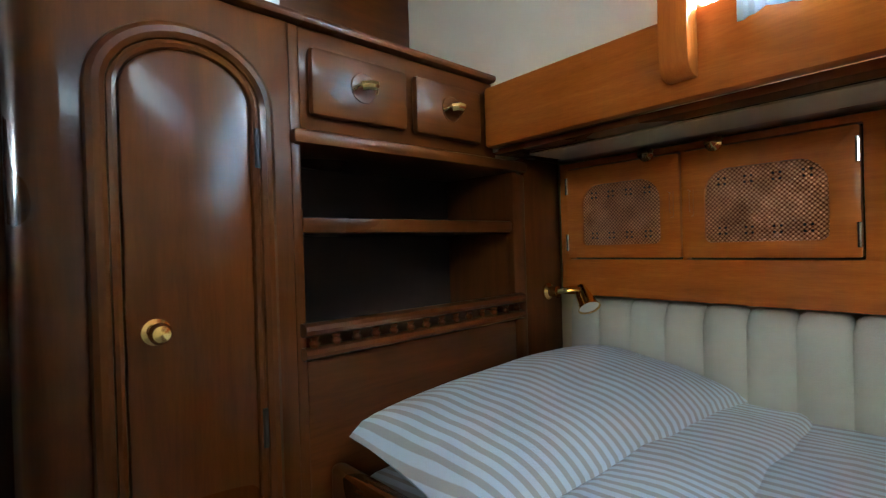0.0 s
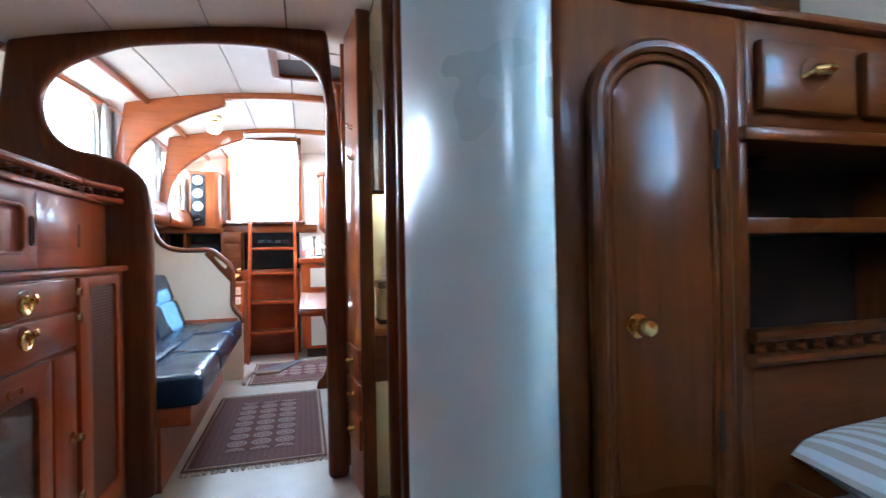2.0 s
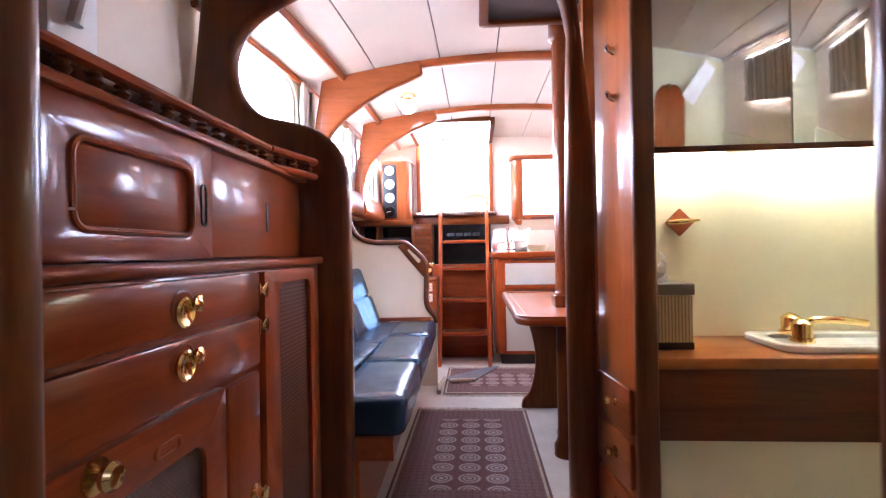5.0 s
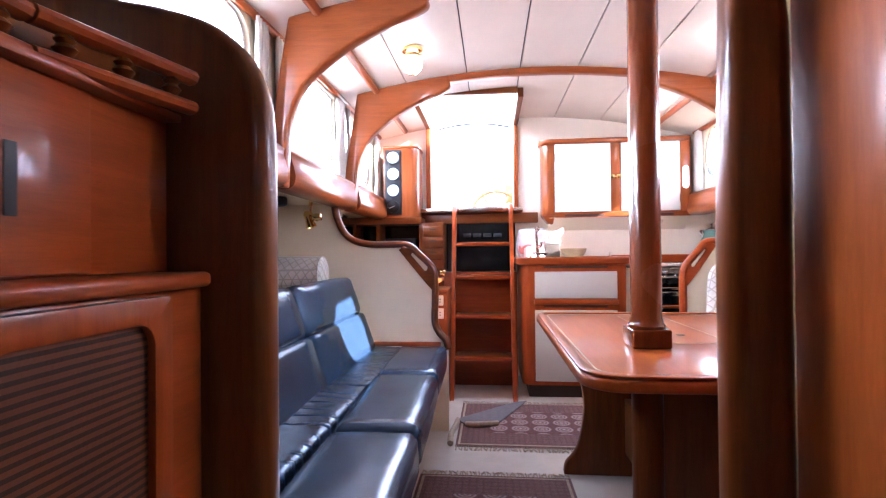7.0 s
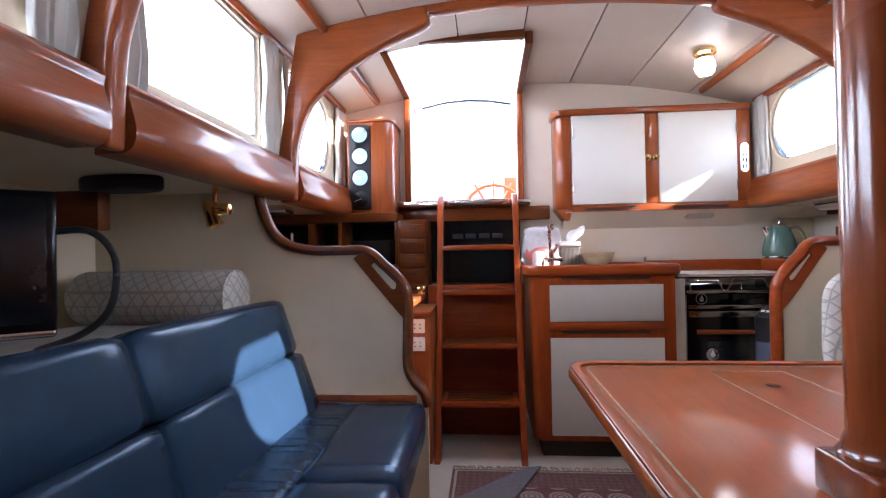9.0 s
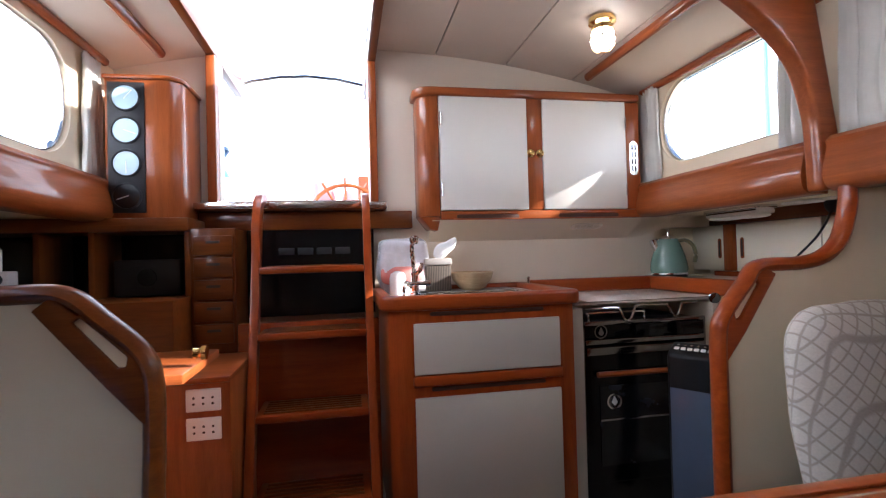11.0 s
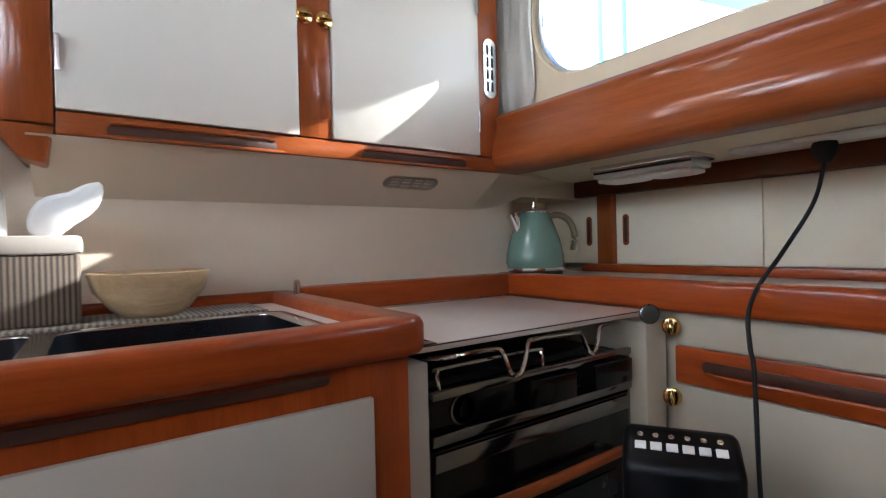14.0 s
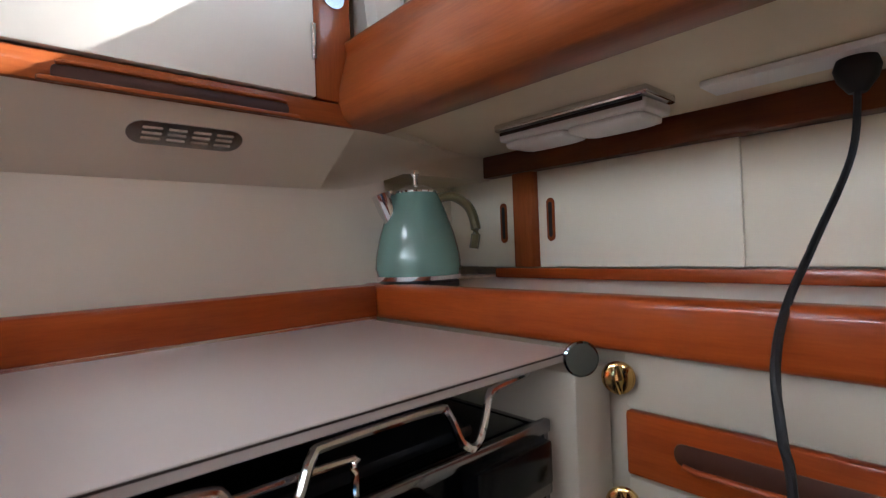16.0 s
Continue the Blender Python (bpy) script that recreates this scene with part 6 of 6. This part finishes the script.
# starboard counter, drawers and sliding lockers
gc = thing("galley_cabinet", "white laminate galley drawers with varnished rails and brass latches", "cabinet", (1.95, 5.3, 0))
# Carcass and drawers coloured darker to hold the low shade.
part("carcass", box(1.846, HR - .002, 4.975, YA - .001, 0, .888, .002), M_CREAM_DIM, gc)
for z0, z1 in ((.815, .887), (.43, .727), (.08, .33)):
    d = part("drawer_front", box(1.834, 1.8455, 4.98, 5.500, z0, z1, .003), M_CREAM_DIM, gc, "white laminate drawer front")
for z0, z1 in ((.731, .811), (.334, .426)):
    r_ = part("rail", box(1.830, 1.8455, 4.98, 5.500, z0, z1, .004), M_PY, gc, "varnished rail with a finger groove")
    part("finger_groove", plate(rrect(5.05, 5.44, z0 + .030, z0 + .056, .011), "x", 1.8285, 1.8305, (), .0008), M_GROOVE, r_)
    part("lip", tube([(1.8285, 5.06, z0 + .030), (1.826, 5.075, z0 + .0285), (1.826, 5.415, z0 + .0285), (1.8285, 5.43, z0 + .030)], .004, 8), M_PY, r_)
for z in (.855, .700):
    turn_ = Matrix.Translation((1.816, 5.499, z)) @ pose(0, 0, 0, 0, 0, 30)
    part("latch", moved(lathe([(.012, .012), (.0205, 0), (.0195, -.005), (.015, -.007), (.001, -.006)], (0, 0, 0), "x", 20), turn_), M_BRASS, gc, "round brass latch")
    part("latch_bar", moved(tube([(-.009, 0, -.017), (-.011, 0, 0), (-.009, 0, .017)], [.004, .006, .004], 8), turn_), M_BRASS, gc)
part("fiddle", box(1.800, 1.842, 4.975, 6.06, .889, .957, .012, None, 3), M_PY, gc, "rounded varnished fiddle rail")
part("worktop", box(1.843, HR - .002, 4.975, YA - .001, .890, .940, .002), M_COUNTER, gc)
part("step_rail", box(2.215, 2.25, 4.975, 6.06, .9405, .966, .004), M_PY, gc)
sl2 = thing("sliding_lockers", "cream sliding locker doors in varnished frames", "locker", (2.3, 5.5, .94))
part("back", box(2.29, HR - .002, 4.975, YA - .001, .9405, 1.2615, .002), M_CREAM_LIFT, sl2)
part("top_rail", box(2.225, 2.289, 4.975, YA - .001, 1.205, 1.2615, .003), M_WY, sl2)
part("post", box(2.228, 2.289, 5.943, 6.003, .967, 1.2045, .003), M_CZ, sl2)
for y0, y1, x, yg in ((6.006, 6.258, 2.25, 6.052), (5.488, 5.940, 2.25, 5.902), (4.985, 5.50, 2.262, None)):
    d = part("sliding_door", box(x, x + .010, y0, y1, .9675, 1.2040, .002), M_CREAM_LIFT, sl2, "lightened cream sliding door")
    if yg:
        g_ = part("grip", plate(rrect(yg - .0115, yg + .0115, 1.03, 1.135, .0115), "x", x - .003, x - .0002, (), .0010), M_CY, d, "varnished wooden grip")
        part("groove", plate(rrect(yg - .005, yg + .005, 1.04, 1.125, .005), "x", x - .0036, x - .0031), M_DARK, g_)

kt = thing("kettle", "sage green enamel kettle with chrome bands on its base", "kettle", (1.905, 5.985, .957))
KX, KY = 1.890, 5.975
part("power_base", lathe([(.081, 0), (.083, .006), (.083, .016), (.077, .020)], (KX, KY, .9405), "z", 30), M_RUBBER, kt)
part("body", lathe([(.084, .030), (.088, .045), (.086, .07), (.077, .11), (.062, .155), (.048, .19), (.043, .197)], (KX, KY, .9405), "z", 34), M_SAGE, kt)
part("foot_band", lathe([(.079, .0205), (.086, .022), (.087, .030), (.084, .0305)], (KX, KY, .9405), "z", 34), M_CHROME, kt)
part("collar", lathe([(.044, .195), (.045, .199), (.042, .202), (.02, .212), (.001, .215)], (KX, KY, .9405), "z", 30), M_CHROME, kt)
part("lid_knob", lathe([(.005, .213), (.004, .228), (.009, .235), (.007, .243), (.001, .245)], (KX, KY, .9405), "z", 14), M_CHROME, kt)
part("spout", tube([(KX - .050, KY + .012, 1.065), (KX - .058, KY + .016, 1.10), (KX - .068, KY + .022, 1.135)], [.010, .020, .022], 14), M_CHROME, kt, "chrome pouring spout")
part("handle", tube(smooth([(KX + .034, KY - .030, 1.125), (KX + .057, KY - .050, 1.128), (KX + .082, KY - .070, 1.105), (KX + .092, KY - .078, 1.06), (KX + .088, KY - .074, 1.02)], 4), .010, 10, None, 1.5), paint("olive handle", (.13, .11, .05), .3), kt, "dark olive handle")

ul = thing("under_deck_light", "white plastic twin lamp under the side deck", "lamp", (2.04, 5.68, 1.22))
part("base", box(1.985, 2.09, 5.53, 5.84, 1.246, 1.2615, .004), M_STEEL, ul)
part("shell", box(1.992, 2.083, 5.535, 5.835, 1.226, 1.2455, .006, None, 3), M_PLASTIC, ul)
part("shell_stripe", box(1.9905, 1.9918, 5.54, 5.83, 1.238, 1.244, 0), M_DARK, ul)
for y0, y1 in ((5.545, 5.682), (5.688, 5.825)):
    part("diffuser", pad((1.998, y0, 1.212), (2.077, y1, 1.228), .010, 5, .003), M_PLASTIC, ul)
pg = thing("plug_and_cord", "black plug with a long hanging cord", "cord", (2.09, 5.29, .3))
part("socket_strip", box(2.05, 2.12, 5.15, 5.48, 1.250, 1.2615, .004), M_PLASTIC, pg)
part("plug", lathe([(.022, 0), (.026, -.012), (.022, -.028), (.010, -.045)], (2.094, 5.30, 1.25), "z", 18), M_RUBBER, pg)
part("cord", tube(smooth([(2.094, 5.3, 1.215), (2.02, 5.297, 1.119), (1.9, 5.314, 1.013), (1.81, 5.319, 0.956), (1.755, 5.316, 0.908), (1.745, 5.31, 0.848), (1.745, 5.304, 0.801), (1.75, 5.3, 0.6), (1.755, 5.29, 0.38), (1.73, 5.27, 0.12), (1.68, 5.25, 0.012)], 6), .0042, 8), M_RUBBER, pg)
hr = thing("portable_heater", "black portable heater with a row of white buttons", "heater", (1.50, 5.27, 0))
M_HEAT = paint("matt black plastic", (0.004, 0.004, 0.005), 0.32, 0.1)
M_HEAT.node_tree.nodes["Principled BSDF"].inputs["Specular IOR Level"].default_value = 0.18
hm = Matrix.Translation((1.515, 5.315, 0)) @ pose(0, 0, 0, 0, 0, -57)
part("body", moved(plate([(-.06, .02), (-.06, .716), (.0, .748), (.03, .748), (.03, .02)], "x", -.082, .082, (), .014, 3), hm), M_HEAT, hr)
slope = hm @ Matrix.Translation((0, -.026, .7345)) @ pose(0, 0, 0, -62, 0, 0)
for i in range(6):
    part("button", moved(box(-.064 + .022 * i, -.048 + .022 * i, -.0022, .001, -.010, .004, .001), slope), M_PLASTIC, hr, "small white button")
    part("symbol", moved(lathe([(.0045, 0), (.0042, -.0006), (.003, -.0006), (.0028, 0)], (-.056 + .022 * i, -.0003, .018), "y", 12), slope), M_STEEL, hr)
part("front_panel", moved(box(-.070, .070, -.0655, -.0605, .05, .60, .006), hm), paint("grey smoked panel", (.06, .08, .12), .15), hr)
part("foot", moved(box(-.095, .095, -.075, .06, .0, .0195, .006), hm), M_RUBBER, hr)

# ---- companion ladder and nav corner ----
ld = thing("companion_ladder", "varnished mahogany companion ladder with slatted treads", "ladder", (.19, 5.6, 0))
def lean(z):
    return 5.445 + .40 * z / 1.34
for x0, x1 in ((-.035, -.005), (.385, .415)):
    prof = smooth([(lean(0) - .05, 0.0), (lean(.05) - .03, .05), (lean(.3) - .022, .30), (lean(.6) - .022, .6), (lean(.9) - .022, .9), (lean(1.12) - .03, 1.12), (lean(1.2) - .05, 1.20), (lean(1.3) - .03, 1.31), (lean(1.35) + .03, 1.355), (lean(1.36) + .10, 1.352)], 4)
    rear = [(lean(1.36) + .10, 1.325), (lean(1.30) + .04, 1.30), (lean(1.2) + .03, 1.2), (lean(.6) + .035, .6), (lean(.05) + .04, .05), (lean(0) + .05, 0.0)]
    part("stile", plate([tuple(p) for p in prof] + rear, "x", x0, x1, (), .009, 3), M_PZ, ld)
for z in (.275, .550, .822, 1.062):
    y0 = lean(z) - .035
    tr = part("tread", box(-.0048, .3848, y0, y0 + (.20 if z < .9 else .12), z - .030, z - .004, .006), M_PX, ld)
    for k in range(6 if z < .9 else 3):
        part("slat", box(.02, .36, y0 + .022 + .028 * k, y0 + .040 + .028 * k, z - .0038, z, .002), M_WX, tr)
struct("engine_panel", box(-.10, .44, 5.80, 5.84, 0, .84, .004), M_PX, "dark mahogany engine casing behind the ladder", "panel")
# Black sheet: the recess's darkness is put into its colour.
struct("engine_recess", box(-.10, .44, 6.02, 6.05, .84, 1.214, 0), M_BLACK, "recess behind the ladder, its darkness in the colour", "panel")
for x in (.03, .11, .19, .27):
    rv = thing("switch_panel", "small dark switch plate in the recess behind the ladder", "switch", (x, 6.02, 1.12), "switch plates")
    part("plate", box(x, x + .065, 6.012, 6.0195, 1.105, 1.135, .002), M_RUBBER, rv)

gp = thing("gauge_console", "rounded varnished console with four blue dials", "instrument console", (-.43, 5.9, 1.255))
part("case", plate([(-.565, 5.84), (-.40, 5.835)] + [(-.36 + .062 * math.sin(radians(a)), 5.90 - .065 * math.cos(radians(a))) for a in range(10, 91, 16)] + [(-.298, 6.098), (-.565, 6.098)], "z", 1.258, 1.790, (), .003), M_CZ, gp)
part("top", plate([(-.572, 5.832), (-.39, 5.827)] + [(-.36 + .070 * math.sin(radians(a)), 5.90 - .073 * math.cos(radians(a))) for a in range(10, 91, 16)] + [(-.290, 6.098), (-.572, 6.098)], "z", 1.7905, 1.806, (), .005), M_CX, gp)
part("panel", box(-.552, -.425, 5.829, 5.8385, 1.278, 1.775, .002), M_RUBBER, gp)
for i, z in enumerate((1.715, 1.590, 1.465, 1.340)):
    g = part("dial", lathe([(.052, 0), (.053, -.006), (.047, -.010), (.046, -.004)], (-.488, 5.829, z), "y", 26), M_RUBBER, gp)
    part("dial_face", lathe([(.0455, -.004), (.001, -.0042)], (-.488, 5.829, z), "y", 26), M_DIAL if i < 3 else M_BLACK, g, "pale blue dial face" if i < 3 else "black dial face")
    part("needle", moved(box(-.0015, .0015, -.0065, -.0055, -.008, .036, 0), Matrix.Translation((-.488, 5.829, z)) @ pose(0, 0, 0, 0, 40 + 70 * i, 0)), M_PLASTIC, g)
nv = thing("nav_cabinet", "dark mahogany nav cabinet with open black recesses", "cabinet", (-.7, 5.9, 0))
part("lower", box(HL + .002, -.27, 5.62, YA - .001, 0, .955, .004), M_WX, nv)
part("top_rail", box(HL + .002, -.27, 5.80, YA - .001, 1.205, 1.2565, .004), M_WX, nv)
# Back coloured black to darken the open recesses.
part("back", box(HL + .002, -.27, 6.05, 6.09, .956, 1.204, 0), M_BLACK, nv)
for x in (-.80, -.62, -.29):
    part("divider", box(x, x + .022, 5.82, 6.049, .956, 1.2045, .003), M_WZ, nv)
ch = thing("drawer_chest", "stack of small dark mahogany drawers beside the ladder", "chest", (-.18, 5.9, .75))
part("carcass", box(-.268, -.105, 5.815, YA - .04, 0, 1.214, .003), M_WZ, ch)
for i in range(5):
    d = part("drawer", box(-.255, -.115, 5.805, 5.8145, .77 + .085 * i, .845 + .085 * i, .003), M_WX, ch)
    part("slot", box(-.21, -.16, 5.8035, 5.8048, .815 + .085 * i, .825 + .085 * i, 0), M_DARK, d)
sp = thing("socket_cabinet", "low varnished cabinet with two white wall sockets", "cabinet", (-.12, 5.55, 0))
part("carcass", box(-.60, -.042, 5.40, 5.80, 0, .715, .004), M_CZ, sp)
part("top", box(-.61, -.040, 5.39, 5.80, .7155, .735, .006), M_CX, sp)
for z0 in (.632, .545):
    q = part("socket", box(-.168, -.068, 5.391, 5.3995, z0, z0 + .068, .004), M_PLASTIC, sp, "white double wall socket")
    for x in (-.145, -.118, -.091):
        for dz in (.024, .042):
            part("socket_hole", lathe([(.004, 0), (.001, -.0006)], (x, 5.3908, z0 + dz), "y", 8), M_DARK, q)
rc = thing("radio_set", "black radio in the nav recess", "radio", (-.5, 5.95, .956))
part("body", box(-.57, -.33, 5.90, 6.02, .957, 1.10, .006), M_RUBBER, rc)
part("dial", lathe([(.035, 0), (.034, -.006), (.001, -.007)], (-.45, 5.90, 1.03), "y", 20), M_BLACK, rc)
for x, w, top in ((-.942, .078, 1.092), (-.860, .062, 1.071)):
    cm = thing("electronic_device", "small grey-white electronic device on the nav shelf", "device", (x, 5.72, .956))
    part("body", box(x, x + w, 5.68, 5.74, .9565, top, .006), M_PLASTIC, cm)
    part("dial", lathe([(.018, 0), (.016, -.006), (.001, -.007)], (x + w / 2, 5.68, top - .028), "y", 16), M_RUBBER, cm)
ant = thing("small_antenna", "short white handheld antenna on the nav shelf", "antenna", (-.885, 5.79, .956))
part("rod", lathe([(.014, 0), (.014, .08), (.007, .09), (.007, .19), (.001, .195)], (-.885, 5.79, .9565), "z", 12), M_PLASTIC, ant)
ml = thing("under_deck_light", "grey plastic lamp under the port side deck", "lamp", (-.85, 5.4, 1.22))
part("shell", box(-.95, -.72, 5.30, 5.42, 1.225, 1.2615, .010, None, 3), M_STEEL, ml)
sh = thing("shelf_flap", "small varnished shelf edge over the partition end", "shelf", (-.09, 5.2, .86))
part("door_knob", lathe([(.014, 0), (.012, .012), (.018, .02), (.018, .03), (.001, .034)], (-.058, 5.10, .86), "x", 16), M_BRASS, sh)
part("board", box(-.30, -.06, 5.02, 5.36, .80, .825, .006), M_CX, sh)
part("bracket", box(-.30, -.28, 4.863, 5.36, .50, .7995, .004), M_CX, sh)

# ---- outside ----
W = bmesh.new()
bmesh.ops.create_grid(W, x_segments=4, y_segments=4, size=3000)
bmesh.ops.translate(W, verts=W.verts[:], vec=(0, 0, -.9))
struct("water", W, M_WATER, "harbour water reaching to the horizon", "water")
# Added glowing ring whitens the outdoor view; lower sunward to let sun through.
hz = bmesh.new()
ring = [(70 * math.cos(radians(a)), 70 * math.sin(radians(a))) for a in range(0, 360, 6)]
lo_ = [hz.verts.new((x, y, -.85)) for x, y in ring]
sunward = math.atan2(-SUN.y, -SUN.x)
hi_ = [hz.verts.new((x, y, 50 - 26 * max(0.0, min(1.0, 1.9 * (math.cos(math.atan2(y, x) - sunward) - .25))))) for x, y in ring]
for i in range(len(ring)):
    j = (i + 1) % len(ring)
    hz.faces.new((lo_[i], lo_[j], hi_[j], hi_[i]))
struct("backdrop", hz, glow("glowing sky backdrop", (0.95, 0.98, 1.0), 0.8), "added glowing white ring standing in for the overexposed sky", "backdrop")
for x, y, h in ((22, 25.6, 19), (22, 20.6, 21), (23, 19.9, 17), (-18, 30, 13), (-22, 20, 14)):
    yt = thing("distant_mast", "pale mast of a yacht moored far off", "mast", (x, y, -.9), "distant masts")
    part("mast", lathe([(.17, 0), (.15, h), (.02, h + .1)], (x, y, -.9), "z", 10), paint("pale alloy", (.28, .52, .55), .5) if "pale alloy" not in bpy.data.materials else bpy.data.materials["pale alloy"], yt)
    part("stay", tube([(x, y - 2, .2), (x, y, h - .95)], .03, 5), bpy.data.materials["pale alloy"], yt)
    part("crosstree", tube([(x, y - 1.0, 9.4 + (x + y) % 3), (x, y, 9.6 + (x + y) % 3), (x, y + 1.0, 9.4 + (x + y) % 3)], .06, 6), bpy.data.materials["pale alloy"], yt)
co = thing("cockpit", "white cockpit well with moulded seats", "cockpit", (.1, 7.5, .6), "", "structure")
part("sole", box(-.9, 1.2, 6.17, 9.4, .55, .60, .01), M_DECK, co)
part("seat", box(-1.0, -.45, 6.45, 9.2, .60, 1.12, .03), M_DECK, co)
part("seat", box(.65, 1.2, 6.45, 9.2, .60, 1.12, .03), M_DECK, co)
part("coaming", box(-1.2, -1.0, 6.17, 9.4, .60, 1.40, .04), M_DECK, co)
part("coaming", box(1.2, 1.4, 6.17, 9.4, .60, 1.40, .04), M_DECK, co)
sw = thing("steering_wheel", "varnished wooden spoked steering wheel on a pedestal", "wheel", (.32, 8.4, .6))
part("pedestal", lathe([(.12, 0), (.09, .1), (.07, .75), (.08, .85), (.02, .92)], (.32, 8.45, .6), "z", 18), M_DECK, sw)
part("rim", tube([(.32 + .33 * math.cos(radians(a)), 8.33, 1.42 + .33 * math.sin(radians(a))) for a in range(0, 375, 15)], .018, 8, None, 1, (0, 1, 0)), M_CX, sw)
for a in range(0, 180, 30):
    c_, s_ = .40 * math.cos(radians(a)), .40 * math.sin(radians(a))
    part("spoke", tube([(.32 - c_, 8.33, 1.42 - s_), (.32 + c_, 8.33, 1.42 + s_)], .011, 8), M_CX, sw)
part("hub", lathe([(.05, -.03), (.05, .08), (.02, .1)], (.32, 8.33, 1.42), "y", 16), M_BRASS, sw)
wn = thing("winch", "blue sheet winch on the cockpit coaming", "winch", (-.32, 6.75, 1.38))
part("drum", lathe([(.09, 0), (.085, .02), (.06, .06), (.06, .12), (.085, .16), (.08, .18), (.03, .20)], (-.405, 6.75, 1.55), "z", 22), paint("blue winch", (.05, .13, .26), .3), wn, "blue winch drum")
part("base", lathe([(.11, -.43), (.11, 0)], (-.405, 6.75, 1.55), "z", 22), M_DECK, wn)
bx = thing("instrument_box", "wooden instrument box on the steering pedestal", "box", (.50, 8.6, 1.6))
part("box", box(.44, .62, 8.5, 8.62, 1.62, 1.86, .01), M_CX, bx)
part("leg", box(.50, .56, 8.54, 8.58, .60, 1.619, .004), M_DECK, bx)
for i, (x, y) in enumerate(((-.40, 8.75), (.12, 8.8), (.40, 8.95))):
    cu = thing("deck_cushion", "pink-red cushion paled by glare on the aft cockpit locker", "cushion", (x, y, 1.6), "cockpit cushions")
    part("cover", pad((x - .10, y - .10, 1.60), (x + .10, y + .10, 1.78 + .07 * (i % 2)), .05, 5, .01, None, .01, i), M_CARPETRED, cu)
part("locker", box(-.64, .64, 8.6, 9.15, .60, 1.599, .02), M_DECK, co, "white aft locker")
# Unseen canvas on poles, added to keep sun off part of the saloon.
aw = thing("side_awning", "added pale canvas screen, out of view, that blocks the sun", "awning", (3.0, 5.1, .9))
part("canvas", box(2.99, 3.0, 4.2, 5.55, 2.145, 2.95, .002), M_DECK, aw)
for y in (4.22, 5.53):
    part("pole", lathe([(.018, -1.8), (.018, 2.05)], (3.005, y, .9), "z", 10), M_STEEL, aw)
dg = thing("spray_hood", "translucent white spray hood over the companionway", "canopy", (.1, 6.8, 1.4))
part("hoop", tube([(.1 + 1.15 * math.cos(radians(a)), 7.15, 1.38 + .92 * math.sin(radians(a))) for a in range(0, 181, 9)], .012, 8, None, 1, (0, 1, 0)), M_STEEL, dg)
